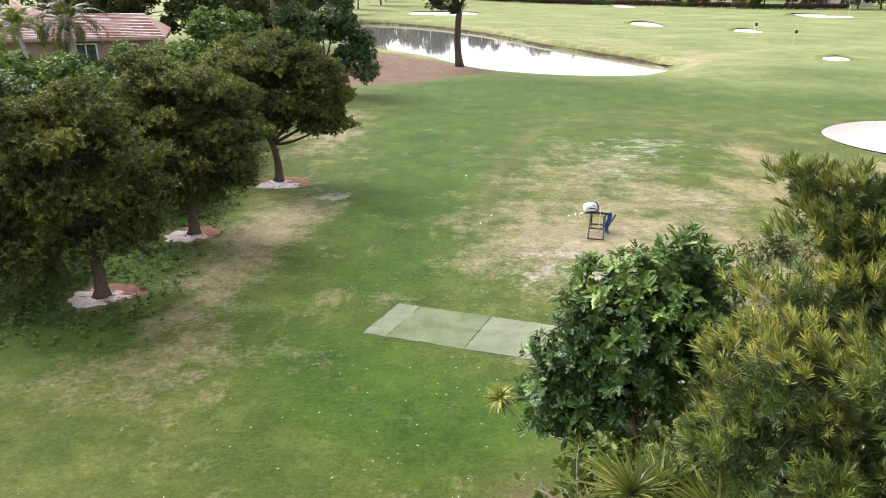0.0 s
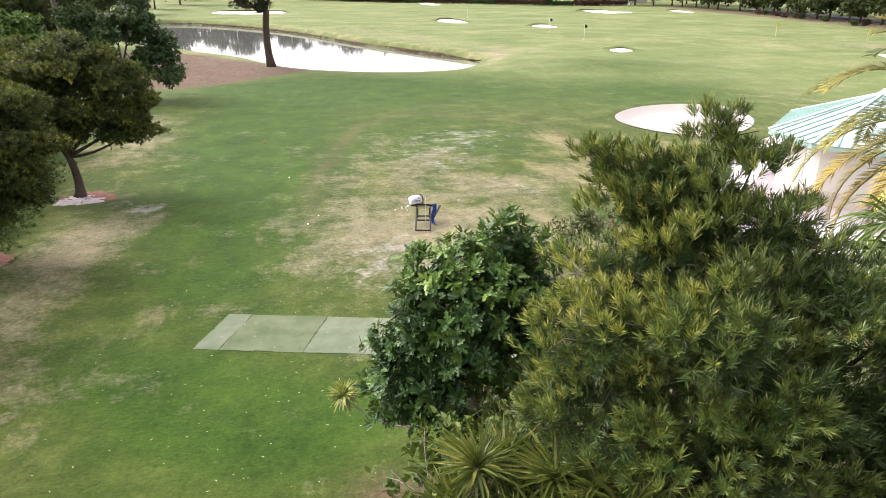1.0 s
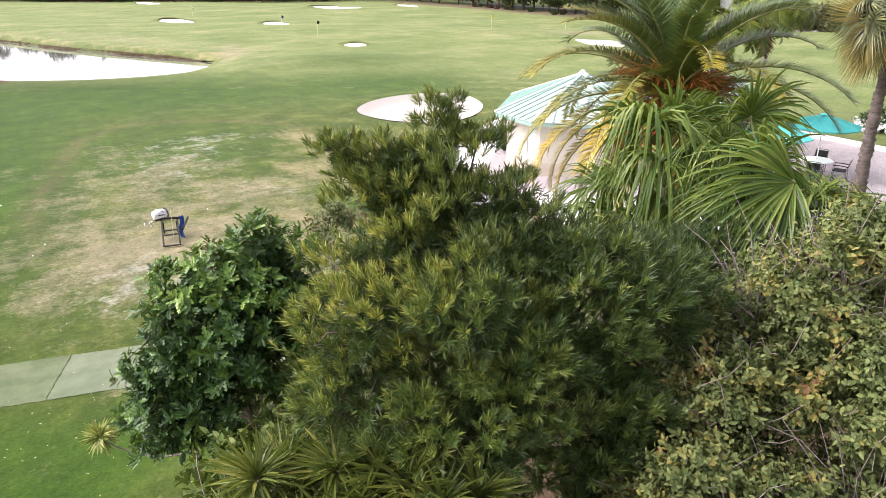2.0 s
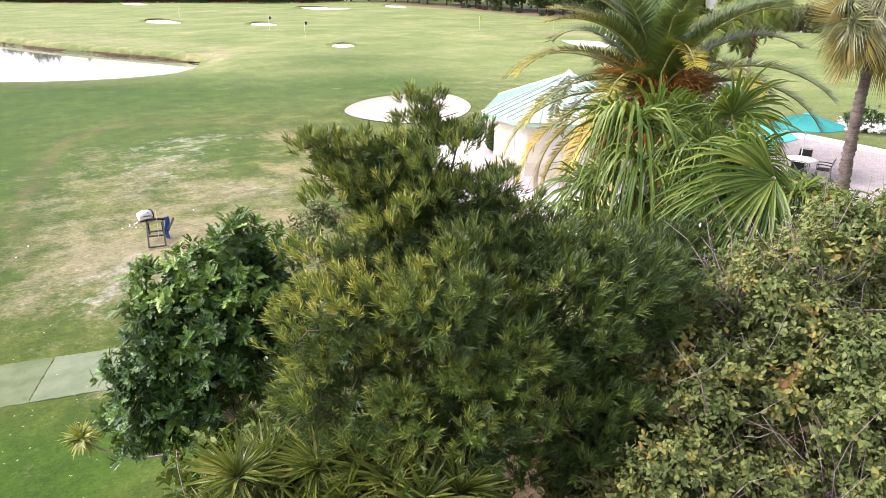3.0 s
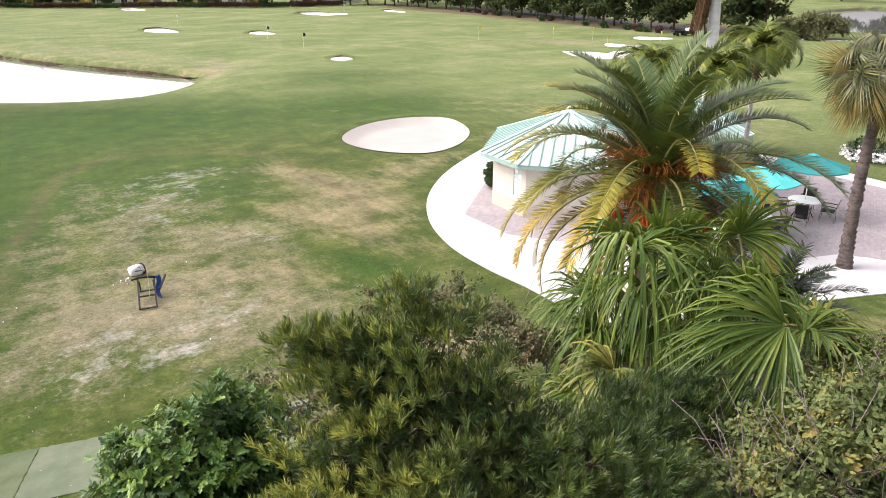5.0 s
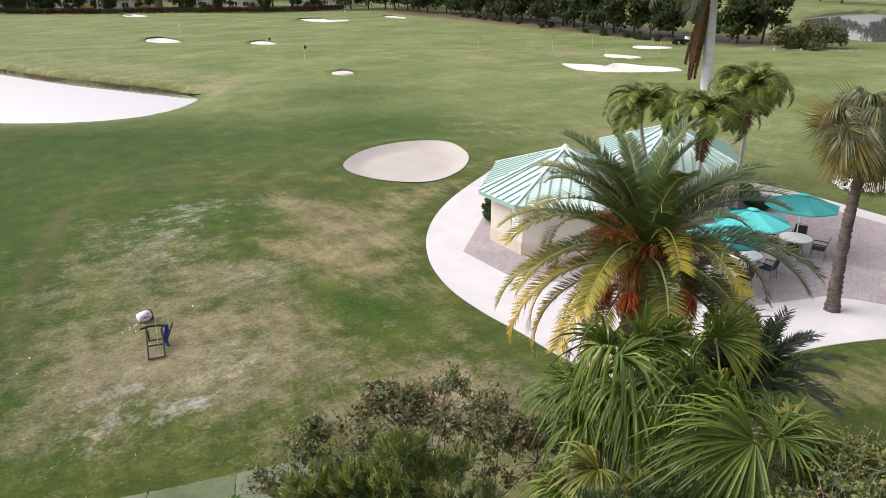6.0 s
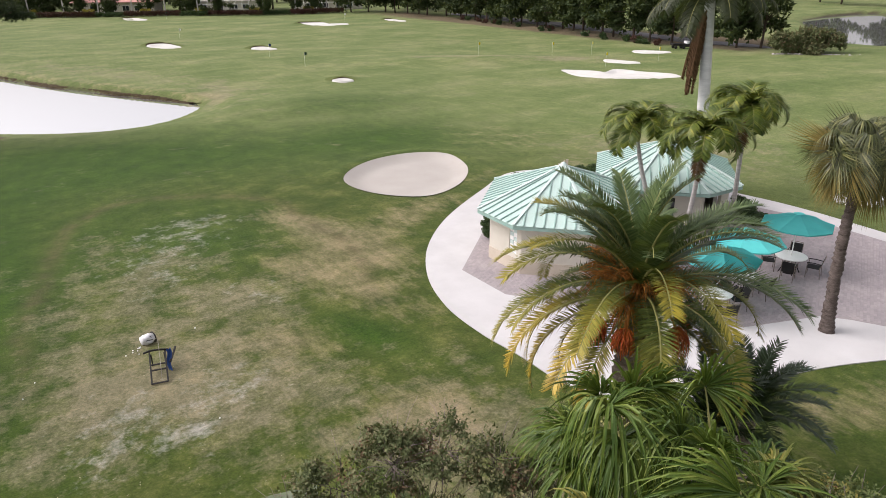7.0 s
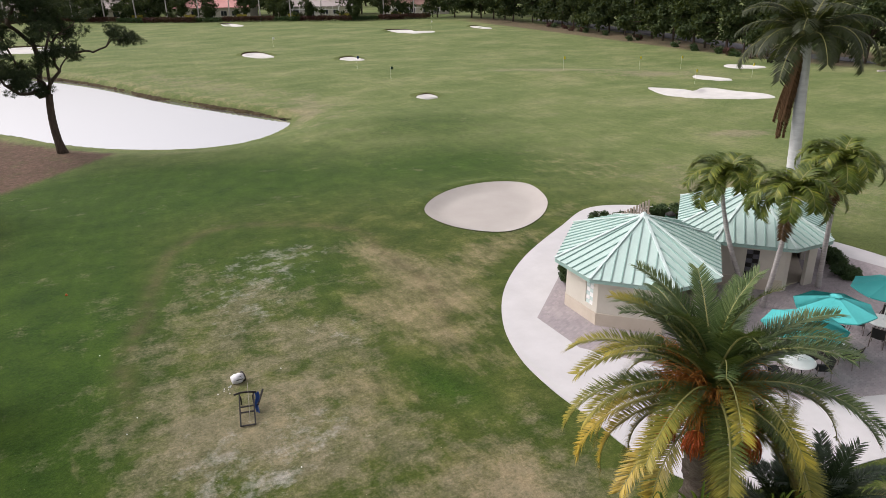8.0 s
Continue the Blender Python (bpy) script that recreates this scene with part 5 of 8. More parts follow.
def broad_leaf_tree():
    rng = np.random.default_rng(72)
    p = thing("broad_leaved_tree", (2.45, 7.75, 0), "small glossy green tree with large lobed leaves", "tree")
    blobs = [((0.2, -0.5, 4.3), (0.65, 0.6, 0.5)), ((-0.45, -0.4, 4.3), (0.5, 0.45, 0.45)), ((0.25, -0.55, 4.75), (0.3, 0.3, 0.25)), ((0.5, -0.7, 4.2), (0.4, 0.4, 0.6)), ((-0.75, -0.4, 3.8), (0.5, 0.5, 0.5)), ((-0.1, -0.8, 3.7), (0.6, 0.5, 0.6)), ((0.6, -0.75, 3.6), (0.4, 0.4, 0.5)),
             ((-1.05, -0.45, 3.2), (0.4, 0.4, 0.45)), ((-0.6, -0.7, 3.0), (0.5, 0.45, 0.45)), ((-1.0, -0.5, 2.65), (0.4, 0.35, 0.3)), ((0.1, -0.4, 3.2), (0.6, 0.6, 0.6))]
    pads = pads_of(blobs, rng, 24.0, (0.15, 0.28), 0.7)
    P, A, leaf, tone = brushes(pads, 6, 9, 0.135, 0.066, rng, 0.55, 0.75, 0.10, (0.5, 1.35), LOBED, 0.25, 0.16)
    # top shoots facing up are toned lighter: new leaves plus painted-in top light
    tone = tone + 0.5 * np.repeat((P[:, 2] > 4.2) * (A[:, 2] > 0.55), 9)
    part("trunk", tube("trunk", bent((0.2, 0.3, -0.1), (0.05, -0.1, 3.4), (0.1, 0.1, 0), 8), np.linspace(0.09, 0.045, 8), MAT["bark"], 8), p)
    part("branching", tubes("branching", limb_runs((0.15, 0.1, 2.0), blobs, P, rng, 0.04, 160), MAT["pale_bark"], 5), p)
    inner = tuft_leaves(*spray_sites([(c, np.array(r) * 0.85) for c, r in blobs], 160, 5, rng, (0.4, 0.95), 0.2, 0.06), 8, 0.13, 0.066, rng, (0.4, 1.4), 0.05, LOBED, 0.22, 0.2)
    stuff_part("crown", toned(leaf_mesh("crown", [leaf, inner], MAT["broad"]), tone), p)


def scrub(name, at, blobs, n, per, length, width, mat, label, seed, twigs=200, bare_twigs=0, reach=0.5):
    rng = np.random.default_rng(seed)
    p = thing(name, at, label, "shrub")
    pads = pads_of(blobs, rng, 6.0, (0.22, 0.42), 0.6)
    P, A = spray_sites(pads, n // 6, 6, rng, (0.6, 1.2), 0.3, 0.05)
    runs = limb_runs((0, 0, 0.2), blobs, P, rng, 0.026, twigs)
    for k in range(bare_twigs):
        c, r = blobs[rng.integers(len(blobs))]
        u = unit(rng.normal(size=3) + np.array([0, 0, 0.8]))
        a = np.array(c) + np.array(r) * u * 0.4
        b = np.array(c) + np.array(r) * u * rng.uniform(0.9, 1.05) + rng.normal(size=3) * reach * 0.4 + np.array([0, 0, 0.1])
        runs.append((bent(a, b, rng.normal(size=3) * 0.08, 4), np.array([0.006, 0.005, 0.004, 0.002])))
    part("branching", tubes("branching", runs, MAT["twig"], 5), p, "bare grey-brown stems")
    fine = tuft_leaves(P, A, per - 3, length * 0.85, width * 1.0, rng, (0.3, 1.4), 0.10, OVAL, 0.15, 0.2)
    large = tuft_leaves(P[::4], A[::4], 4, length * 1.15, width * 1.7, rng, (0.5, 1.5), 0.08, OVAL, 0.15, 0.25)
    stuff_part("foliage", leaf_mesh("foliage", [fine, large], mat), p)
    return p


narrow_leaf_tree()
broad_leaf_tree()
scrub("tangled_shrub", (6.3, 2.9, 0), [((0.0, 0.2, 4.3), (1.0, 0.8, 0.85)), ((0.9, -0.2, 4.5), (1.1, 0.9, 0.9)), ((2.0, -0.1, 4.5), (1.1, 1.0, 0.9)), ((-0.7, 0.0, 3.5), (0.9, 0.8, 0.8)), ((0.4, -0.9, 3.9), (1.1, 0.8, 0.9)), ((1.6, -1.0, 4.0), (1.1, 0.9, 1.0)), ((-1.3, -0.5, 3.0), (0.8, 0.7, 0.7)), ((-0.4, -1.2, 3.0), (1.0, 0.8, 0.9)), ((-1.4, 0.3, 2.4), (0.9, 0.8, 0.9)), ((0.6, -1.9, 3.2), (1.1, 0.8, 1.0)), ((0.79, 1.04, 3.6), (0.55, 0.5, 0.5)), ((1.17, 0.91, 3.9), (0.55, 0.5, 0.5)), ((-0.78, 0.84, 3.2), (0.55, 0.5, 0.5)), ((-0.19, 0.82, 3.3), (0.55, 0.5, 0.5))],
      27000, 9, 0.075, 0.032, MAT["scrub"], "tangled shrub of pale green, yellow and rusty leaves with bare twigs", 73, 260, 760, 0.55)
scrub("tangled_shrub", (9.9, 3.2, 0), [((0.0, 0.1, 4.0), (1.2, 1.1, 0.9)), ((0.2, -1.0, 3.8), (1.1, 1.0, 0.9)), ((1.2, 0.2, 3.2), (1.2, 1.2, 1.0)), ((-0.6, -1.4, 3.6), (1.0, 0.9, 1.0))],
      8000, 9, 0.075, 0.032, MAT["scrub"], "tangled shrub of yellowing leaves below the fan palms", 74, 140, 150, 0.6)
scrub("withering_shrub", (6.3, 8.5, 0), [((-2.0, 0.6, 3.4), (0.7, 0.6, 0.6)), ((-1.2, 0.5, 3.75), (0.8, 0.7, 0.6)), ((-0.3, 0.3, 4.0), (0.8, 0.7, 0.65)), ((0.5, 0.0, 4.1), (0.8, 0.7, 0.6)), ((1.2, -0.6, 3.8), (0.7, 0.7, 0.6)), ((-1.4, 0.2, 2.9), (0.9, 0.8, 0.8)), ((0.2, -0.1, 3.0), (1.2, 0.9, 0.9)), ((1.5, -1.2, 3.3), (0.7, 0.7, 0.7))],
      4600, 8, 0.070, 0.030, MAT["brown_shrub"], "withering shrub with brown curled leaves and bare stems", 75, 200, 160, 0.5)


def yucca(at, heads, seed, size=1.0, via=None):
    """Canes that lean out, each with a rosette of sword leaves."""
    rng = np.random.default_rng(seed)
    p = thing("yucca", at, "yucca with leaning bare canes and rosettes of sword leaves", "shrub", "yuccas under the trees")
    for h in heads:
        h = np.array(h, float) - np.array(at) - np.array([0, 0, 0.34 if via is None else 0.14])
        part("cane", tube("cane", bent((0, 0, 0), h, (0.1 * h[0], 0.1 * h[1], -0.12), 7) if via is None else np.vstack([bent((0, 0, 0), via, (0, 0, 0), 4), bent(via, h, (0, 0, -0.18), 7)[1:]]), np.linspace(0.05, 0.032, 7) * size if via is None else np.linspace(0.016, 0.009, 10), MAT["twig"], 7), p)
        n = 120
        u = unit(rng.normal(size=(n, 3)) + np.array([0, 0, 0.85]))
        lv = leaves_np(np.tile(h, (n, 1)) + u * 0.04, u, unit(np.array([0, 0, 1.0]) + 0.25 * rng.normal(size=(n, 3)) + 0.001), size * rng.uniform(0.28, 0.50, n), 0.032, ((0.0, 0.35), (0.35, 0.5), (0.7, 0.36), (1.0, 0.0)), 0.35, 0.28)
        stuff_part("rosette", leaf_mesh("rosette", [lv], MAT["yucca"] if via is None else MAT["yucca_pale"]), p)
    return p


yucca((2.4, 4.6, 0), [(2.5, 4.2, 3.95), (2.23, 4.45, 3.95), (2.3, 4.1, 3.75), (2.05, 4.2, 3.6), (2.35, 3.75, 3.55)], 81)
yucca((1.75, 4.9, 0), [(1.6, 4.75, 3.95), (1.95, 5.0, 3.75), (1.7, 4.0, 3.7), (1.4, 4.65, 3.6), (1.85, 4.4, 3.5), (1.25, 4.4, 3.2)], 82)
yucca((2.9, 3.9, 0), [(2.67, 3.93, 3.9), (2.78, 3.65, 3.85), (3.15, 3.6, 3.8), (3.0, 3.3, 3.5), (2.5, 3.5, 3.5), (3.4, 3.5, 3.3)], 83)
yucca((2.0, 7.3, 0), [(0.78, 8.1, 2.5)], 84, 0.5, (-0.25, 0.2, 2.15))
scrub("low_shrub", (1.6, 5.2, 0), [((-0.2, -0.3, 3.1), (0.5, 0.5, 0.5)), ((0.4, 0.2, 2.7), (0.8, 0.7, 0.7)), ((-0.1, 0.6, 2.3), (0.6, 0.6, 0.7)), ((0.6, -0.6, 2.9), (0.7, 0.7, 0.6))], 420, 8, 0.13, 0.05, MAT["creeper"], "low bright green shrub among yuccas", 76, 60, 30)
scrub("yellow_green_shrub", (2.6, 8.0, 0), [((0.0, -0.1, 2.2), (0.34, 0.3, 0.4)), ((0.15, 0.0, 1.7), (0.4, 0.35, 0.4))], 260, 9, 0.07, 0.03, MAT["olive"], "small yellow-green shrub under the tree", 77, 40, 0)

# ---- the row of trees along the lawn ----


def weeping_tree(at, h, blobs, seed, leaves=2600):
    rng = np.random.default_rng(seed)
    p = thing("olive_green_tree", at, "olive-green tree with layered drooping foliage in a ring of mulch", "tree", "row of trees along the lawn")
    pads = pads_of(blobs, rng, 3.4, (0.36, 0.62), 0.38)
    P, A, leaf, tone = brushes(pads, leaves // len(pads), 14, 0.105, 0.042, rng, 0.15, 0.8, 0.22, (0.3, 1.2), LANCE, 0.15, 0.30)
    inner = tuft_leaves(*spray_sites([(c, np.array(r) * 0.8) for c, r in blobs], 260, 6, rng, (0.4, 0.9), 0.0, 0.1), 12, 0.13, 0.055, rng, (0.2, 1.3), 0.14, LANCE, 0.15, 0.35)
    part("trunk", tube("trunk", bent((0, 0, -0.1), (-0.3, 0.1, h), (0.16, -0.05, 0), 8), np.linspace(0.18, 0.10, 8) + np.array([0.12, 0.02, 0, 0, 0, 0, 0, 0]), MAT["bark"], 9), p, "leaning grey-brown trunk")
    part("branching", tubes("branching", limb_runs((-0.2, 0.08, h * 0.8), blobs, P, rng, 0.07, 160), MAT["bark"], 5), p)
    stuff_part("crown", toned(leaf_mesh("crown", [leaf, inner], MAT["olive_row"]), tone), p)
    return p


weeping_tree((-8.8, 16.3, 0), 1.9, [((-0.2, 0, 3.6), (1.7, 1.6, 1.3)), ((-0.9, -0.4, 4.3), (1.3, 1.2, 0.8)), ((0.4, 0.2, 4.5), (1.1, 1.1, 0.75)), ((1.2, 0.3, 3.3), (0.7, 0.7, 1.0)), ((-1.6, -0.6, 2.6), (1.0, 0.9, 1.2)), ((-0.4, 0.3, 2.4), (1.3, 1.2, 0.9)), ((1.2, 0.4, 2.2), (0.5, 0.5, 0.8)), ((0.1, 0.0, 1.6), (0.9, 0.8, 0.6)), ((1.1, 0.3, 1.7), (0.55, 0.5, 0.9)), ((-1.6, -0.3, 1.4), (1.1, 0.9, 0.9)), ((-2.2, 0.4, 2.4), (1.1, 1.0, 1.2))], 91, 7400)
weeping_tree((-8.0, 21.0, 0), 1.7, [((0.2, 0, 4.0), (1.8, 1.6, 1.2)), ((1.5, 0.2, 3.9), (1.0, 1.0, 0.9)), ((-0.6, 0.3, 4.7), (1.3, 1.1, 0.8)), ((0.6, -0.2, 2.6), (1.4, 1.2, 0.9)), ((-1.3, 0, 3.2), (1.2, 1.1, 1.2)), ((1.9, 0.3, 3.2), (0.7, 0.6, 0.7)), ((0.2, 0.2, 1.7), (0.9, 0.8, 0.8)), ((1.2, 0.2, 2.1), (0.8, 0.7, 0.7)), ((-1.2, 0, 1.8), (1.0, 0.9, 0.8))], 92, 7400)
weeping_tree((-6.65, 27.2, 0), 1.9, [((0.1, 0, 4.4), (1.9, 1.7, 1.1)), ((1.6, 0.1, 4.0), (1.4, 1.2, 0.9)), ((-1.0, 0.2, 4.6), (1.4, 1.2, 0.9)), ((0.3, 0, 3.0), (1.5, 1.3, 0.9)), ((2.2, 0.2, 3.1), (0.9, 0.8, 0.7)), ((0.9, 0.1, 5.1), (1.1, 1.0, 0.6)), ((1.2, 0.0, 2.4), (0.9, 0.8, 0.8)), ((2.4, 0.2, 2.6), (0.5, 0.5, 0.8)), ((-0.8, 0.1, 2.4), (1.1, 0.9, 0.8))], 93, 7400)


def ordinary_tree(name, at, h, blobs, seed, mat, label, leaves=1800, length=0.22, width=0.1, group="", trunk_r=0.16, per=8):
    rng = np.random.default_rng(seed)
    p = thing(name, at, label, "tree", group)
    P, A = tuft_sites(lumpy(blobs, 7, 0.42 * float(np.mean([np.mean(b[1]) for b in blobs])), rng, 0.7), leaves, rng, 0.5, 0.3)
    part("trunk", tube("trunk", bent((0, 0, -0.15), (0.1, 0.1, h), (0.1, 0.05, 0), 8), np.linspace(trunk_r, trunk_r * 0.5, 8), MAT["bark"], 8), p)
    part("branching", tubes("branching", limb_runs((0.05, 0.05, h * 0.8), blobs, P, rng, trunk_r * 0.45, 8), MAT["bark"], 4), p)
    stuff_part("crown", leaf_mesh("crown", [tuft_leaves(P, A, per, length, width * 1.25, rng, (0.3, 1.4), length, LANCE, 0.15, 0.25)], mat), p)
    return p


ordinary_tree("dark_leaved_tree", (-8.4, 50, 0), 2.5, [((0, 0, 4.2), (2.6, 2.2, 1.8)), ((1.8, 0.2, 3.4), (1.9, 1.6, 1.5)), ((-1.6, 0, 5.0), (1.8, 1.6, 1.3)), ((2.4, 0, 2.2), (1.6, 1.3, 1.4)), ((0.3, 0, 2.0), (2.2, 1.8, 1.4)), ((0.8, 0.3, 5.6), (1.5, 1.4, 1.0))], 101, MAT["dark_green"], "dense dark green broad-leaved tree by the pond", 3200, 0.22, 0.10)
ordinary_tree("bright_leaved_tree", (-14.5, 47, 0), 2.2, [((0, 0, 3.6), (2.4, 2.0, 1.6)), ((-1.8, 0, 2.8), (1.8, 1.6, 1.5)), ((1.5, 0.3, 4.4), (1.5, 1.4, 1.1)), ((-0.4, 0, 4.8), (1.5, 1.3, 0.9)), ((0.3, -0.5, 1.9), (2.2, 1.6, 1.3))], 102, MAT["bright_green"], "bright green leafy tree before the house", 2600, 0.26, 0.13)
ordinary_tree("olive_green_tree", (-12.5, 36, 0), 2.0, [((0, 0, 3.4), (2.2, 1.8, 1.4)), ((1.6, 0.2, 3.8), (1.4, 1.3, 1.1)), ((-1.8, 0, 3.0), (1.6, 1.4, 1.3)), ((0, 0, 2.0), (2.2, 1.6, 1.2))], 103, MAT["olive"], "olive-green shrubby tree behind the row", 2400, 0.18, 0.06)
ordinary_tree("shrubby_tree", (-17.5, 28, 0), 1.2, [((0, 0, 2.4), (2.0, 1.8, 1.4)), ((2.0, 0.6, 2.0), (1.6, 1.4, 1.3)), ((-2.2, -0.4, 2.2), (1.8, 1.6, 1.4)), ((0.4, 0, 1.2), (2.4, 1.8, 1.1))], 104, MAT["dark_green"], "dark green shrub mass behind the trees", 2400, 0.2, 0.1)
ordinary_tree("shrubby_tree", (-19.5, 36, 0), 1.2, [((0, 0, 2.4), (2.2, 1.8, 1.4)), ((2.4, 0.6, 2.2), (1.8, 1.4, 1.3)), ((-2.2, 0.4, 2.6), (2.0, 1.6, 1.4)), ((0.4, 0, 1.2), (2.6, 1.8, 1.1))], 105, MAT["bright_green"], "leafy green shrub mass before the house", 2200, 0.24, 0.12)
for k, (hx, hy, hs) in enumerate(((-27.5, 47.5, 1.0), (-23.0, 45.5, 1.1), (-20.0, 47.5, 1.25), (-24.5, 40.5, 1.0), (-31.5, 50.5, 1.1))):
    ordinary_tree("garden_shrub", (hx, hy, 0), 0.9, [((0, 0, 1.4 * hs), (1.9, 1.6, 1.1 * hs)), ((1.3, 0.3, 1.8 * hs), (1.2, 1.1, 0.9 * hs)), ((-1.2, 0.0, 2.0 * hs), (1.2, 1.1, 0.8 * hs))], 210 + k, MAT["dark_green"] if k % 2 else MAT["bright_green"], "leafy garden shrub before the tiled house", 900, 0.2, 0.1, "garden shrubs by the house", 0.08)
ordinary_tree("red_leaved_shrub", (-22.0, 47.5, 0), 0.8, [((0, 0, 1.3), (1.2, 1.1, 0.9)), ((0.9, 0.2, 0.9), (0.8, 0.8, 0.7))], 106, MAT["croton"], "dark red shrub by the house wall", 500, 0.24, 0.12)
for k, (hx, hy) in enumerate(((-11.6, 17.5), (-12.2, 21.5), (-11.8, 25.5), (-11.0, 30.0), (-13.5, 14.0), (-10.6, 33.0), (-10.0, 24.2), (-9.6, 28.8))):
    rng_h = np.random.default_rng(110 + k)
    ordinary_tree("boundary_shrub", (hx, hy, 0), 0.7, [((0, 0, 1.2), (1.4, 1.7, 1.0)), ((0.3, 0.9, 1.2), (1.0, 1.1, 1.0)), ((-0.5, -0.8, 1.8), (1.1, 1.1, 1.1)), ((-1.0, 0.8, 2.2), (1.2, 1.2, 1.0))], 110 + k, MAT["dark_green"] if k % 2 else MAT["olive"], "dark shrub under the row of trees", 1500, 0.14, 0.06, "shrubs along the boundary", 0.06)


def crooked(a, b, rng, n=9, wiggle=0.25):
    """A crooked bough from a to b."""
    a, b = np.asarray(a, float), np.asarray(b, float)
    t = np.linspace(0, 1, n)[:, None]
    w = np.cumsum(rng.normal(size=(n, 3)), 0) * wiggle * np.linalg.norm(b - a) / 10
    return a * (1 - t) + b * t + (w - w[-1:] * t) * np.sin(np.pi * t) ** 0.5 * 1.2 + np.array([0, 0, -0.12]) * np.linalg.norm(b - a) * 4 * t * (1 - t) * 0.5


def pine_tree(at):
    rng = np.random.default_rng(121)
    p = thing("pine_tree", at, "open pine with leaning dark trunk beside the pond", "tree")
    fork = np.array([0.15, 0, 4.9])
    part("trunk", tube("trunk", bent((0.25, 0, -0.2), fork, (-0.22, 0, 0), 9), np.linspace(0.34, 0.27, 9) + np.array([0.14, 0.05, 0, 0, 0, 0, 0, 0, 0]), MAT["bark"], 12), p, "dark leaning forked trunk")
    tips, runs = [], []
    mains = [((-1.4, 0.3, 8.2), 0.22), ((1.9, 0.2, 5.4), 0.17), ((-4.4, -0.3, 2.4), 0.17), ((0.5, -0.4, 7.2), 0.14), ((-3.0, 0.5, 5.8), 0.14)]
    for reach, r in mains:
        end = fork + np.array(reach)
        pts = crooked(fork, end, rng, 10, 0.6)
        runs.append((pts, np.linspace(r, r * 0.4, 10)))
        for k in range(7):
            q = pts[3 + min(k, 6)]
            out = np.array([rng.normal() * 1.4, rng.normal() * 1.3, rng.uniform(0.1, 1.7)])
            runs.append((crooked(q, q + out, rng, 7, 0.5), np.linspace(r * 0.4, 0.03, 7)))
            tips += [q + out, q + out * 0.7]
        tips += [end, end + rng.normal(size=3) * 0.5]
    bough = np.vstack([crooked(fork + (1.75, 0.2, 3.4), fork + (3.6, 0, 3.2), rng, 6, 0.5), crooked(fork + (3.6, 0, 3.2), fork + (6.4, -0.4, 4.2), rng, 8, 0.5)[1:]])
    runs.append((bough, np.linspace(0.12, 0.04, len(bough))))
    runs.append((crooked(bough[8], bough[8] + (0.9, 0.2, 1.3), rng, 6, 0.4), np.linspace(0.06, 0.025, 6)))
    tips += [bough[-1], bough[-2] + (0, 0, 0.3), bough[-1] + (0.6, 0.2, -0.1), bough[-3] + (0.2, 0.3, 0.5), bough[-1] + (0.2, -0.3, -0.3), bough[8] + (0.9, 0.2, 1.3)]
    part("branching", tubes("branching", runs, MAT["bark"], 7), p, "crooked dark boughs")
    blobs = []
    for e in tips:
        for k in range(4):
            blobs.append((np.array(e) + rng.normal(size=3) * (0.42, 0.42, 0.24), (0.45, 0.42, 0.24)))
    P, A = tuft_sites(blobs, 7600, rng, 0.3, 0.3)
    stuff_part("crown", leaf_mesh("crown", [tuft_leaves(P, A, 13, 0.23, 0.030, rng, (0.2, 1.4), 0.1)], MAT["pine"]), p, "tufts of dark needles")


pine_tree((1.25, 66.8, lie(1.25, 66.8)))


def garden_palm(at, h, seed, fronds=16, length=2.4, mat="adonidia", rough=False, label="garden palm with arching fronds near the house"):
    rng = np.random.default_rng(seed)
    p = thing("garden_palm", at, label, "palm tree", "garden palms")
    part("trunk", trunk_mesh("trunk", [(0, 0, -0.1), (0.15, 0, h * 0.5), (-0.1, 0, h)], 0.2, 0.13, MAT["palm_trunk"] if rough else MAT["adonidia_trunk"], 24, 0.06, 10, seed), p)
    for i in range(fronds):
        f = i / (fronds - 1)
        part("frond", frond_mesh("frond", [MAT[mat], MAT["stalk"]], length=length * rng.uniform(0.85, 1.1), start=80 - 85 * f, bend=110, rng=rng, pairs=34, leaflet=0.6, width=0.07, lift=0.25, droop=0.3), p, "", pose(-0.1, 0, h, 0, 0, i * 137.5))
    return p


garden_palm((-25.4, 49.4, 0), 4.7, 131, 24, 2.9, "royal", False, "large garden palm before the tiled house")
garden_palm((-27.8, 47.6, 0), 4.6, 132, 18)
garden_palm((-11.8, 50.6, 0), 7.4, 133, 16, 2.2, "royal", True, "palm with a reddish rough trunk behind the trees")


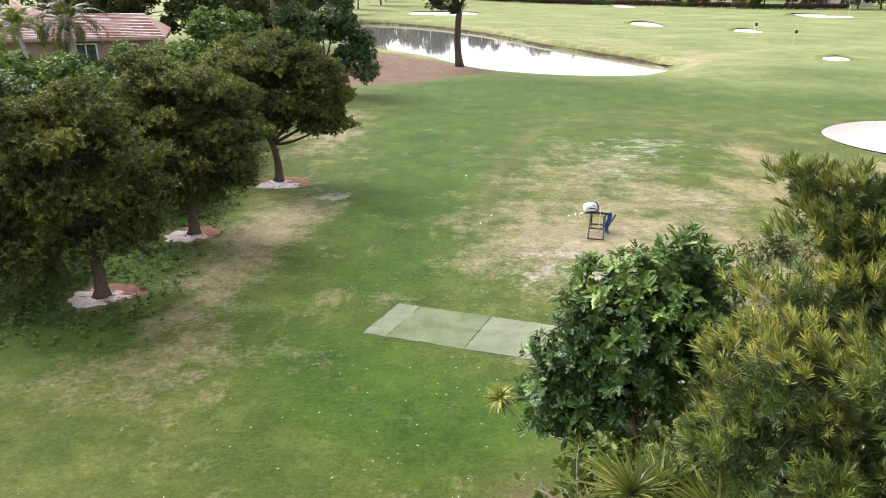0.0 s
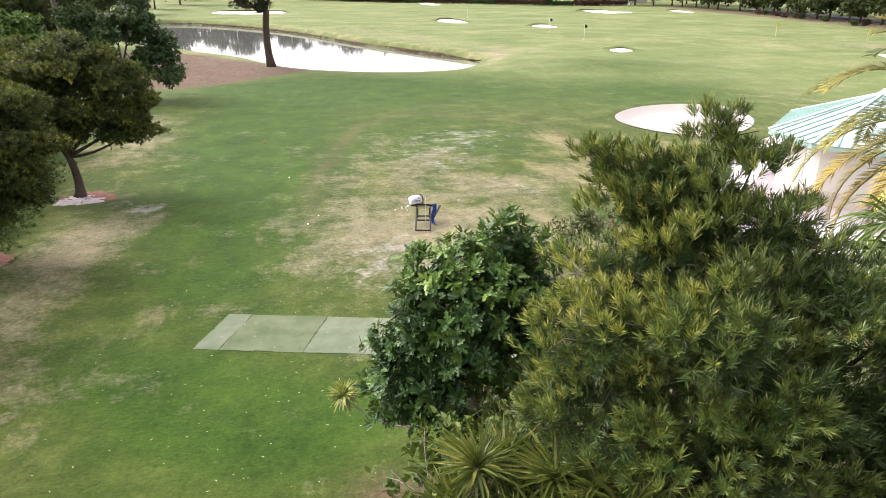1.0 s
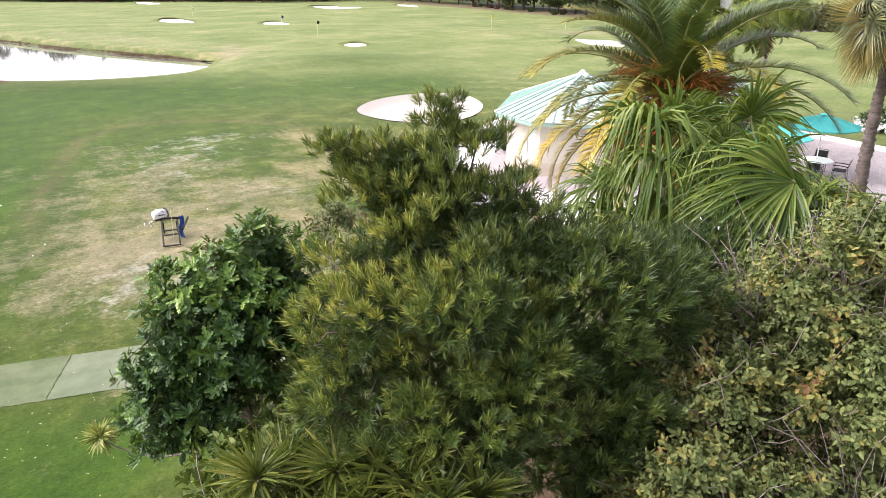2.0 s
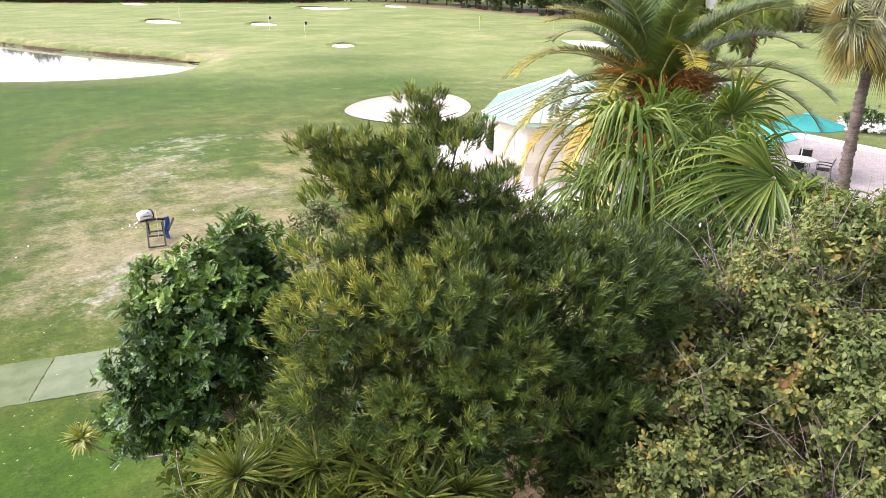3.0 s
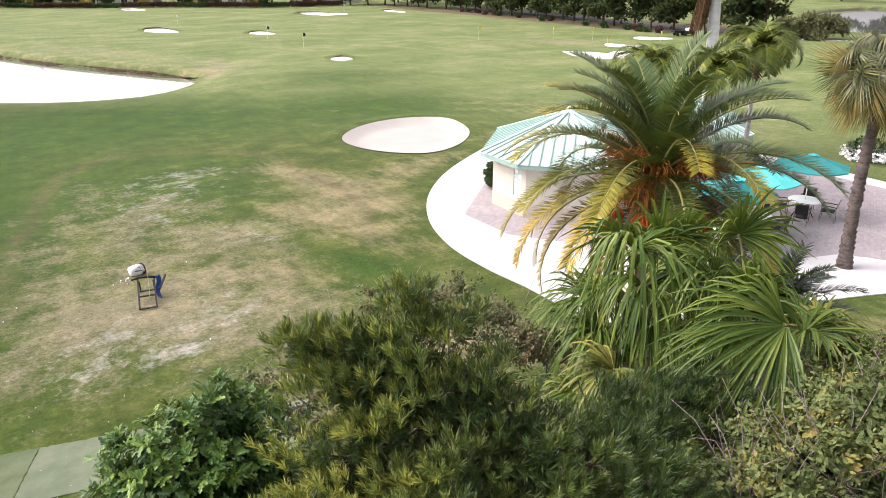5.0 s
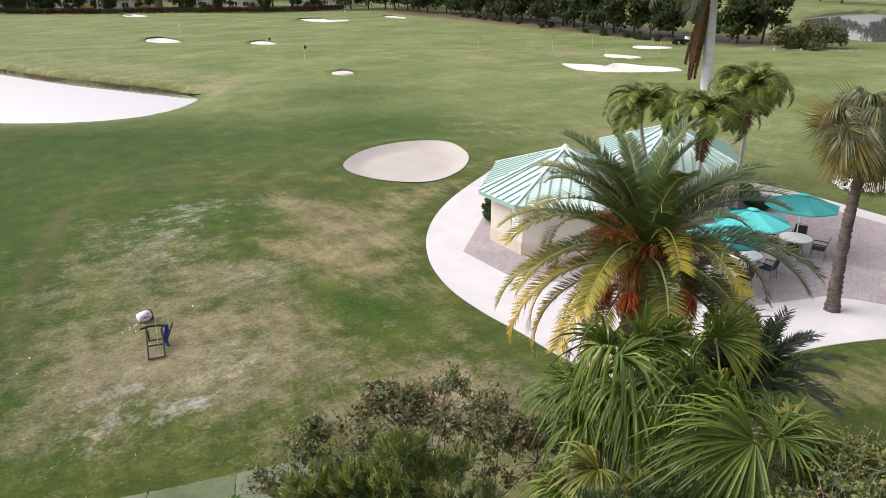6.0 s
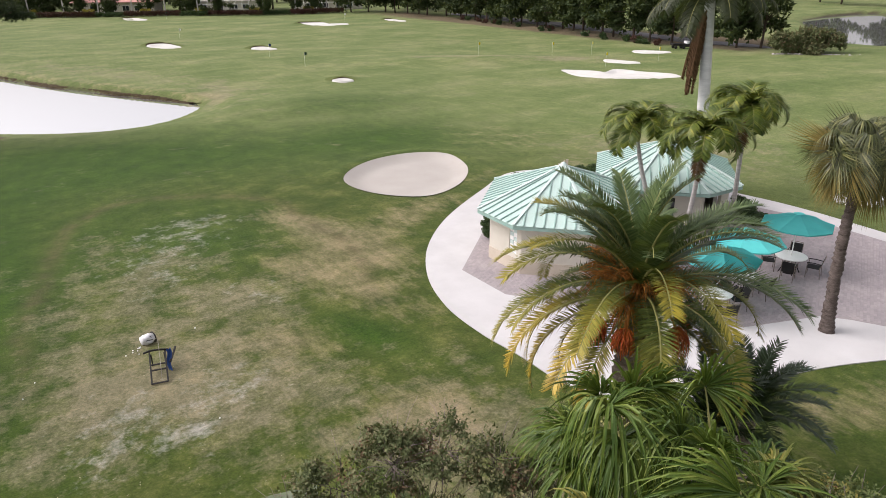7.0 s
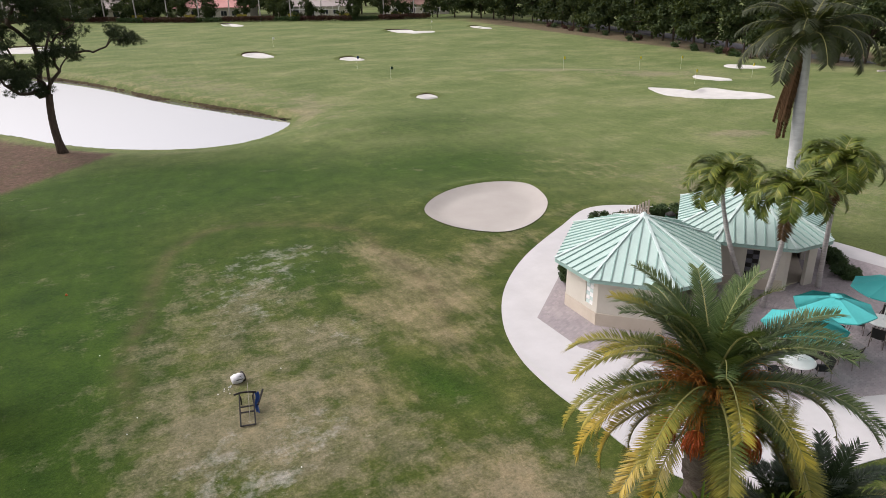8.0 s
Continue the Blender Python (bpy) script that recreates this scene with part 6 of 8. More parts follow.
def tree_ring(at, r, seed):
    """A ring of red mulch, worn through to grey sand beside the trunk."""
    rng = np.random.default_rng(seed)
    for name, mat, off, rr, hgt, label in (("mulch_ring", "red_mulch", (0.15, 0.12), r * 1.15, 0.02, "thin ring of red bark mulch round a tree"), ("sand_patch", "grey_sand", (-0.1, -0.12), r * 1.0, 0.032, "pale grey bare sand beside a tree")):
        n, rings = 40, 5
        ang = np.linspace(0, 2 * np.pi, n, endpoint=False)
        edge = 1 + 0.10 * np.sin(ang * 3 + seed) + 0.07 * np.sin(ang * 7 + 2 * seed) + 0.05 * rng.normal(size=n)
        V = [(0, 0, hgt)]
        for k in range(1, rings + 1):
            f = k / rings
            V += [(rr * f * e * math.cos(a) * 1.25, rr * f * e * math.sin(a), hgt * (1 - f ** 4) + (0.012 * rng.normal() if k < rings else -0.012)) for a, e in zip(ang, edge)]
        tris = np.array([(0, 1 + i, 1 + (i + 1) % n) for i in range(n)])
        quads = np.array([(1 + k * n + i, 1 + (k + 1) * n + i, 1 + (k + 1) * n + (i + 1) % n, 1 + k * n + (i + 1) % n) for k in range(rings - 1) for i in range(n)])
        ob = tagged(new(name, mesh_np(name, np.array(V, float), [tris, quads], MAT[mat], True)), label, "ground patch", kind="structure")
        ob.location = (at[0] + off[0], at[1] + off[1], lie(at[0], at[1]))


tree_ring((-8.8, 16.35), 0.62, 1)
tree_ring((-8.05, 20.95), 0.6, 2)
tree_ring((-6.45, 26.9), 0.72, 3)


def ground_cover():
    """Low creeping leaves in the shade of the tree row."""
    rng = np.random.default_rng(19)
    x, y = rng.uniform(-16, -6.6, 7000), rng.uniform(10.5, 33, 7000)
    keep = (x + 0.06 * (y - 20) < -6.9 - 0.9 * rng.random(7000)) & (y > 13.2 + 1.6 * rng.random(7000))
    for tx, ty in ((-8.8, 16.3), (-8.1, 20.9), (-6.5, 26.8)):
        keep &= np.hypot(x - tx, y - ty) > 0.85
    x, y = x[keep], y[keep]
    P = np.column_stack([x, y, ground_height(x[None], y[None])[0] + rng.uniform(0.02, 0.09, len(x))])
    A = unit(rng.normal(size=P.shape) * 0.5 + np.array([0, 0, 1.0]))
    leaf = leaf_mesh("ground_cover", [tuft_leaves(P, A, 9, 0.09, 0.05, rng, (0.5, 1.5), 0.03, LANCE, 0.15, 0.2)], MAT["creeper"])
    tagged(new("ground_cover", leaf), "low creeping dark green leaves under the tree row", "ground cover", kind="stuff")


ground_cover()

# ---- the pavilions ----
TURN = 41.0


def chamfered(hx, hy, cut):
    """A rectangle with cut corners, counter-clockwise from its +x side."""
    cx, cy = hx - cut, hy - cut
    return [(hx, -cy), (hx, cy), (cx, hy), (-cx, hy), (-hx, cy), (-hx, -cy), (-cx, -hy), (cx, -hy)]


def poly_prism(name, outline, z0, z1, mat):
    bm = bmesh.new()
    lo = [bm.verts.new((x, y, z0)) for x, y in outline]
    hi = [bm.verts.new((x, y, z1)) for x, y in outline]
    bm.faces.new(hi)
    bm.faces.new(lo[::-1])
    for i in range(len(lo)):
        j = (i + 1) % len(lo)
        bm.faces.new((lo[i], lo[j], hi[j], hi[i]))
    return bm_mesh(name, bm, mat)


def wall_panel(name, a, b, z0, z1, thick, mat, hole=None):
    """An upright wall from a to b; hole: (from, to, low, high) along it, cut right through."""
    a, b = Vector((*a, 0)), Vector((*b, 0))
    ln = (b - a).length
    bm = bmesh.new()
    cuts = [(0, ln, z0, z1)] if not hole else [(0, hole[0], z0, z1), (hole[1], ln, z0, z1)] + ([(hole[0], hole[1], z0, hole[2])] if hole[2] > z0 else []) + [(hole[0], hole[1], hole[3], z1)]
    for x0, x1, y0, y1 in cuts:
        r = bmesh.ops.create_cube(bm, size=1)
        bmesh.ops.scale(bm, vec=(x1 - x0, thick, y1 - y0), verts=r["verts"])
        bmesh.ops.translate(bm, vec=((x0 + x1) / 2, thick / 2, (y0 + y1) / 2), verts=r["verts"])
    bmesh.ops.remove_doubles(bm, verts=bm.verts, dist=0.0005)
    d = (b - a).normalized()
    bmesh.ops.transform(bm, matrix=Matrix(((d.x, -d.y, 0, a.x), (d.y, d.x, 0, a.y), (0, 0, 1, 0), (0, 0, 0, 1))), verts=bm.verts)
    return bm_mesh(name, bm, mat)


def pavilion(at, hx, hy, cut, top_x, eave, peak, label, holes, blocks):
    p = thing("pavilion", at, label, "building", "twin pavilions", TURN)
    rim = chamfered(hx, hy, cut)
    apex = Vector((top_x, 0, peak))
    for i in range(8):
        a, b = Vector((*rim[i], eave)), Vector((*rim[(i + 1) % 8], eave))
        bm = bmesh.new()
        top = [bm.verts.new(v) for v in (a, b, apex)]
        low = [bm.verts.new(v - Vector((0, 0, 0.05))) for v in (a, b, apex)]
        bm.faces.new(top)
        bm.faces.new(low[::-1])
        for j in range(3):
            k = (j + 1) % 3
            bm.faces.new((top[j], low[j], low[k], top[k]))
        slope = part("roof_panel", bm_mesh("roof_panel", bm, MAT["roof_metal"]), p)
        n = (b - a).cross(apex - a).normalized()
        run = (b - a)
        count = max(2, round(run.length / 0.42))
        for s in range(1, count):
            f = s / count
            foot = a + run * f
            # a seam climbs straight up the slope until it meets the hip
            fa = (apex - a).dot(run) / run.length_squared
            g = f / fa if f < fa else (1 - f) / (1 - fa)
            rise_v = (apex - a) - run * fa
            head = foot + rise_v * max(0.05, g)
            ln = (head - foot).length
            seam = box("seam", (0.045, ln, 0.05), MAT["seam_metal"], (0, 0, 0), 0)
            yv = (head - foot).normalized()
            xv = yv.cross(n).normalized()
            M = Matrix(((xv.x, yv.x, n.x, 0), (xv.y, yv.y, n.y, 0), (xv.z, yv.z, n.z, 0), (0, 0, 0, 1)))
            part("seam", seam, slope, "", Matrix.Translation((foot + head) / 2) @ M)
        hip = box("hip_cap", (0.13, (apex - a).length, 0.055), MAT["ridge_metal"], (0, 0, 0), 0.01)
        yv = (apex - a).normalized()
        xv = yv.cross(Vector((0, 0, 1))).normalized()
        zv = xv.cross(yv)
        part("hip_cap", hip, p, "pale metal hip cap", Matrix.Translation((a + apex) / 2 + zv * 0.01) @ Matrix(((xv.x, yv.x, zv.x, 0), (xv.y, yv.y, zv.y, 0), (xv.z, yv.z, zv.z, 0), (0, 0, 0, 1))))
        part("fascia", wall_panel("fascia", rim[i], rim[(i + 1) % 8], eave - 0.17, eave - 0.012, 0.03, MAT["seam_metal"]), p)
    bm = bmesh.new()
    bmesh.ops.create_cone(bm, cap_ends=True, segments=8, radius1=0.26, radius2=0.06, depth=0.2)
    bmesh.ops.translate(bm, vec=(top_x, 0, peak + 0.06), verts=bm.verts)
    part("finial", bm_mesh("finial", bm, MAT["ridge_metal"]), p, "pale metal peak cap")
    part("soffit", poly_prism("soffit", chamfered(hx - 0.04, hy - 0.04, cut), eave - 0.16, eave - 0.13, MAT["white_paint"]), p)
    wall = chamfered(hx - 0.5, hy - 0.5, cut - 0.2)
    for i in range(8):
        a, b = wall[i], wall[(i + 1) % 8]
        hole = holes.get(i)
        w = part("wall", wall_panel("wall", a, b, 0.0, eave - 0.15, 0.18, MAT["stucco"], hole), p)
        part("wall_base", wall_panel("wall_base", a, b, 0.0, 0.55, -0.03, MAT["stucco_base"], (hole[0], hole[1], 0.0, 0.9) if hole and hole[2] < 0.5 else None), w, "tan painted wall base") if not (hole and hole[2] < 0.5) else None
        if hole and hole[2] > 0.3:
            d = Vector((b[0] - a[0], b[1] - a[1], 0)).normalized()
            o = Vector((a[0], a[1], 0))
            for r in range(6):
                for cc in range(2):
                    wd, ht = (hole[1] - hole[0]) / 2, (hole[3] - hole[2]) / 6
                    ctr = o + d * (hole[0] + wd * (cc + 0.5)) + Vector((-d.y, d.x, 0)) * 0.07
                    part("glass_block", box("glass_block", (wd - 0.012, 0.09, ht - 0.012), MAT[blocks[(r + cc) % 2]], (0, 0, 0), 0.012), w, "", Matrix.Translation((ctr.x, ctr.y, hole[2] + ht * r)) @ pose(0, 0, 0, 0, 0, math.degrees(math.atan2(d.y, d.x))))
    part("inner_floor", poly_prism("inner_floor", chamfered(hx - 0.75, hy - 0.75, cut - 0.2), 0.0, 0.05, MAT["stucco_base"]), p)
    # added near-black block paints the indoor shade seen through the openings
    part("inner_wall", poly_prism("inner_wall", chamfered(hx - 1.9, hy - 1.9, cut * 0.5), 0.05, eave - 0.2, MAT["dark"]), p, "added near-black block for the shaded interior")
    return p


pavilion((22.9, 21.5, 0.045), 4.15, 3.38, 1.75, 0.5, 2.28, 3.62, "cream stucco pavilion with a sea-green standing-seam metal roof", {3: (1.4, 1.9, 0.75, 1.85), 5: (0.45, 1.7, 0.0, 2.0), 6: (0.6, 2.6, 0.0, 2.05)}, ("ridge_metal", "white_paint"))
pavilion((30.46, 21.7, 0.045), 4.15, 3.38, 1.65, 0.3, 2.32, 3.72, "second cream pavilion with a sea-green standing-seam metal roof", {4: (1.2, 1.75, 0.6, 1.9), 5: (0.3, 1.5, 0.0, 2.05), 6: (0.8, 3.0, 0.0, 2.05)}, ("black_metal", "grey_print"))


def boxwood(at, size, seed, label="small clipped dark green shrub", mat="dark_green"):
    return ordinary_tree("clipped_shrub", at, size[2] * 0.4, [((0, 0, size[2] * 0.55), (size[0], size[1], size[2] * 0.5)), ((size[0] * 0.4, 0.1, size[2] * 0.4), (size[0] * 0.6, size[1] * 0.7, size[2] * 0.38))], seed, MAT[mat], label, 1500, 0.075, 0.042, "shrubs by the pavilions", 0.03)


boxwood((20.85, 24.1, 0.045), (0.26, 0.26, 1.3), 141, "upright dark green shrub at the pavilion corner")
boxwood((33.6, 19.0, 0.045), (0.6, 0.6, 0.9), 142, "dark green shrub in a planter bed by the pavilion")
boxwood((32.6, 17.6, 0.045), (0.7, 0.6, 0.8), 143, "dark green shrub in a planter bed by the pavilion")
ordinary_tree("low_hedge", (29.6, 28.4, 0.0), 0.5, [((-2.7 + 0.6 * i, 0.42 - 0.13 * i, 0.55 + 0.05 * math.sin(i * 2.3)), (0.50, 0.42 + 0.06 * math.sin(i * 1.7), 0.62 + 0.10 * math.sin(i * 3.1))) for i in range(10)], 144, MAT["dark_green"], "long low dark green hedge behind the pavilions", 3600, 0.10, 0.05, "shrubs by the pavilions", 0.04)


def slat_screen(at, rz):
    p = thing("slatted_screen", at, "weathered grey slatted screen with a sloping top", "fence", "", rz)
    for i in range(11):
        part("slat", box("slat", (0.11, 0.03, 1.20 + 0.075 * i), MAT["stucco_base"], (i * 0.16 - 0.8, 0, 0), 0.006), p)
    part("rail", box("rail", (1.9, 0.05, 0.08), MAT["stucco_base"], (0, 0.045, 0.4), 0.006), p)
    part("rail", box("rail", (1.9, 0.05, 0.08), MAT["stucco_base"], (0, 0.045, 1.1), 0.006), p)


slat_screen((28.3, 27.42, 0.045), -28)


def bin_thing(at):
    p = thing("waste_bin", at, "dark green waste bin behind the pavilion", "bin")
    bm = bmesh.new()
    bmesh.ops.create_cone(bm, cap_ends=True, segments=14, radius1=0.26, radius2=0.3, depth=0.9)
    bmesh.ops.translate(bm, vec=(0, 0, 0.45), verts=bm.verts)
    part("body", bm_mesh("body", bm, MAT["flag_green"], True), p)
    bm = bmesh.new()
    bmesh.ops.create_cone(bm, cap_ends=True, segments=14, radius1=0.32, radius2=0.12, depth=0.16)
    bmesh.ops.translate(bm, vec=(0, 0, 0.98), verts=bm.verts)
    part("lid", bm_mesh("lid", bm, MAT["dark"], True), p)


bin_thing((30.5, 26.75, 0.045))

# ---- patio furniture ----


def umbrella(at, turn, label="open turquoise canvas umbrella over a patio table", r=1.42, tilt=0.0):
    p = thing("patio_umbrella", at, label, "umbrella", "patio umbrellas", turn)
    zr, zt = 2.14, 2.56
    part("pole", tube("pole", [(0, 0, 0.0), (0, 0, 1.3), (0, 0, zt + 0.05)], 0.022, MAT["white_paint"], 8), p)
    foot = bmesh.new()
    bmesh.ops.create_cone(foot, cap_ends=True, segments=20, radius1=0.27, radius2=0.22, depth=0.1)
    bmesh.ops.translate(foot, vec=(0, 0, 0.05), verts=foot.verts)
    part("foot", bm_mesh("foot", foot, MAT["dark"], True), p)
    for i in range(8):
        a0, a1 = i * math.pi / 4, (i + 1) * math.pi / 4
        bm = bmesh.new()
        rows = []
        for k in range(7):
            f = 0.02 + 0.98 * k / 6
            row = []
            for j in range(7):
                g = j / 6
                pa, pb = Vector((math.cos(a0), math.sin(a0), 0)), Vector((math.cos(a1), math.sin(a1), 0))
                d = pa.lerp(pb, g) * r * f
                sag = -0.025 * math.sin(math.pi * g) * f
                row.append(bm.verts.new((d.x, d.y, zt + (zr - zt) * f ** 1.15 + sag)))
            rows.append(row)
        for k in range(6):
            for j in range(6):
                bm.faces.new((rows[k][j], rows[k + 1][j], rows[k + 1][j + 1], rows[k][j + 1]))
        low = [bm.verts.new(v.co - Vector((0, 0, 0.05))) for v in rows[-1]]
        for j in range(6):
            bm.faces.new((rows[-1][j], low[j], low[j + 1], rows[-1][j + 1]))
        bmesh.ops.solidify(bm, geom=list(bm.faces), thickness=0.006)
        part("canopy_panel", bm_mesh("canopy_panel", bm, MAT["canvas"]), p)
        part("rib", tube("rib", [(0, 0, zt - 0.05), (math.cos(a0) * r, math.sin(a0) * r, zr - 0.03)], 0.01, MAT["white_paint"], 5), p)
    bm = bmesh.new()
    bmesh.ops.create_cone(bm, cap_ends=True, segments=8, radius1=0.22, radius2=0.03, depth=0.05)
    bmesh.ops.translate(bm, vec=(0, 0, zt + 0.03), verts=bm.verts)
    part("vent_cap", bm_mesh("vent_cap", bm, MAT["canvas"]), p)
    return p


def round_table(at):
    p = thing("patio_table", at, "round white-topped patio table", "table", "patio tables")
    bm = bmesh.new()
    bmesh.ops.create_cone(bm, cap_ends=True, segments=36, radius1=0.62, radius2=0.62, depth=0.04)
    bmesh.ops.bevel(bm, geom=[e for e in bm.edges if len(e.link_faces) == 2 and e.calc_face_angle(0) > 1], offset=0.012, segments=2, affect="EDGES")
    bmesh.ops.translate(bm, vec=(0, 0, 0.73), verts=bm.verts)
    part("tabletop", bm_mesh("tabletop", bm, MAT["white_paint"]), p)
    for i in range(4):
        a = math.pi / 4 + i * math.pi / 2
        part("leg", tube("leg", [(0.18 * math.cos(a), 0.18 * math.sin(a), 0.71), (0.24 * math.cos(a), 0.24 * math.sin(a), 0.35), (0.42 * math.cos(a), 0.42 * math.sin(a), 0.0)], 0.018, MAT["black_metal"], 7), p)
    return p


def patio_chair(at, rz):
    p = thing("patio_chair", at, "dark metal patio armchair with a woven seat and back", "chair", "chairs round the tables", rz)
    part("seat", box("seat", (0.48, 0.48, 0.035), MAT["dark"], (0, 0, 0.40), 0.012), p)
    part("backrest", box("backrest", (0.46, 0.03, 0.44), MAT["dark"], (0, 0, 0), 0.012, Matrix.Translation((0, 0.24, 0.44)) @ pose(0, 0, 0, -14, 0, 0)), p)
    for sx in (-1, 1):
        part("leg", tube("leg", [(sx * 0.24, -0.24, 0.0), (sx * 0.24, -0.23, 0.64)], 0.014, MAT["palm_trunk"], 7), p)
        part("leg", tube("leg", [(sx * 0.24, 0.30, 0.0), (sx * 0.24, 0.24, 0.42), (sx * 0.24, 0.36, 0.90)], 0.014, MAT["palm_trunk"], 7), p)
        part("armrest", tube("armrest", [(sx * 0.25, -0.25, 0.64), (sx * 0.25, 0.0, 0.655), (sx * 0.25, 0.29, 0.63)], 0.018, MAT["black_metal"], 7), p)
    part("top_rail", tube("top_rail", [(-0.24, 0.36, 0.90), (0, 0.375, 0.915), (0.24, 0.36, 0.90)], 0.014, MAT["palm_trunk"], 7), p)
    return p


patio = 0.045
sets = [((28.3, 13.5), 0, (20, 118, 205, 295)), ((25.0, 13.7), 20, (15, 100, 190, 280)), ((22.7, 13.3), 40, (60, 150, 240, 330))]
first_chair = None
for k, ((ux, uy), turn, angles) in enumerate(sets):
    if k == 0:
        um, tb = umbrella((ux, uy, patio), turn), round_table((ux, uy, patio))
    else:
        copy_thing(um, pose(ux, uy, patio, 0, 0, turn))
        copy_thing(tb, pose(ux, uy, patio, 0, 0, turn))
    for a in angles:
        r = 0.92 + 0.1 * math.sin(a)
        m = pose(ux + r * math.cos(radians(a)), uy + r * math.sin(radians(a)), patio, 0, 0, a - 90 + 8 * math.sin(a * 3))
        if first_chair is None:
            first_chair = patio_chair((0, 0, 0), 0)
            first_chair.matrix_world = m
        else:
            copy_thing(first_chair, m)

# ---- the tee: mats, rack, bag and balls ----


def tee_mat(corners, mat, label):
    c = np.array(corners, float)
    bm = bmesh.new()
    n = 26
    wob = np.random.default_rng(int(abs(c[0][0]) * 97) + 3).normal(size=(n, n, 2)) * 0.012
    g = [[bm.verts.new((*(wob[int(u * (n - 1)), int(v * (n - 1))] + c[0] * (1 - u) * (1 - v) + c[1] * u * (1 - v) + c[2] * u * v + c[3] * (1 - u) * v), 0.012 + 0.004 * math.sin(5 * u + 3 * v))) for u in np.linspace(0, 1, n)] for v in np.linspace(0, 1, n)]
    for i in range(n - 1):
        for j in range(n - 1):
            bm.faces.new((g[i][j], g[i][j + 1], g[i + 1][j + 1], g[i + 1][j]))
    edge = [e for e in bm.edges if len(e.link_faces) == 1]
    ex = bmesh.ops.extrude_edge_only(bm, edges=edge)
    for v in [x for x in ex["geom"] if isinstance(x, bmesh.types.BMVert)]:
        v.co.z = 0.0
    me = bm_mesh("tee_mat", bm, mat)
    tagged(new("tee_mat", me), label, "turf mat", "strip of tee mats")


A0, A1 = np.array([-1.86, 14.38]), np.array([-1.12, 15.96])
B0, B1 = np.array([5.9, 11.95]), np.array([6.6, 13.55])
fr = [0.0, 0.072, 0.30, 0.53, 0.77, 1.0]
for k in range(5):
    f0, f1 = fr[k] + 0.0012, fr[k + 1] - 0.0012
    tee_mat([A0 + (B0 - A0) * f0, A0 + (B0 - A0) * f1, A1 + (B1 - A1) * f1, A1 + (B1 - A1) * f0], MAT["turf_pale"] if k in (0, 2, 4) else MAT["turf"], "pale worn strip of artificial turf on the lawn" if k in (0, 2, 4) else "green artificial turf mat on the lawn")


def bag_rack():
    """A black ladder-like frame that leans back on two props."""
    p = thing("bag_rack", (4.80, 20.57, 0.0), "black metal bag rack leaning back on the worn tee", "rack", "", -14)
    ln, w, tilt = 1.4, 0.47, 17
    M = pose(0, 0, 0.03, tilt, 0, 0)
    for sx in (-1, 1):
        part("side_rail", box("side_rail", (0.05, ln, 0.04), MAT["black_metal"], (sx * w / 2, ln / 2, 0), 0.008, M), p)
    for y in (0.02, 0.58, 0.82):
        part("rung", box("rung", (w, 0.06, 0.03), MAT["black_metal"], (0, y, 0.002), 0.008, M), p)
    part("top_bar", tube("top_bar", [M @ Vector(q) for q in ((-0.42, ln - 0.03, 0.05), (-0.2, ln + 0.02, 0.07), (0.1, ln, 0.07), (0.34, ln - 0.04, 0.05))], 0.035, MAT["black_metal"], 8), p)
    for sx in (-1, 1):
        part("prop_leg", tube("prop_leg", [M @ Vector((sx * 0.2, ln - 0.1, 0.0)), Vector((sx * 0.2, ln * 0.98, 0.0))], 0.022, MAT["black_metal"], 7), p)
    part("side_arm", box("side_arm", (0.06, 0.75, 0.05), MAT["black_metal"], (0, 0, 0), 0.008, Matrix.Translation((0.46, 1.15, 0.32)) @ pose(0, 0, 0, 12, 0, -16)), p)
    return p


bag_rack()


def towel():
    bm = bmesh.new()
    g = [[bm.verts.new((0.13 * (u - 0.5) + 0.03 * math.sin(7 * v), 0.12 * math.sin(2.4 * v + u) - 0.25 * v, 0.62 * (1 - v) + 0.02 + 0.02 * math.sin(9 * u + 5 * v))) for u in np.linspace(0, 1, 7)] for v in np.linspace(0, 1, 12)]
    for i in range(11):
        for j in range(6):
            bm.faces.new((g[i][j], g[i][j + 1], g[i + 1][j + 1], g[i + 1][j]))
    bmesh.ops.solidify(bm, geom=list(bm.faces), thickness=0.05)
    ob = new("blue_towel", bm_mesh("blue_towel", bm, MAT["blue_cloth"], True))
    ob.matrix_world = pose(5.36, 21.4, 0.0, 0, 0, -20)
    tagged(ob, "folded blue cloth hanging from the bag rack", "towel")


towel()
stick = new("alignment_stick", tube("alignment_stick", [(4.88, 20.62, 0.10), (5.08, 21.4, 0.40), (5.27, 22.2, 0.68)], 0.006, MAT["pale_bark"], 6))
tagged(stick, "thin pale stick lying across the bag rack", "stick")


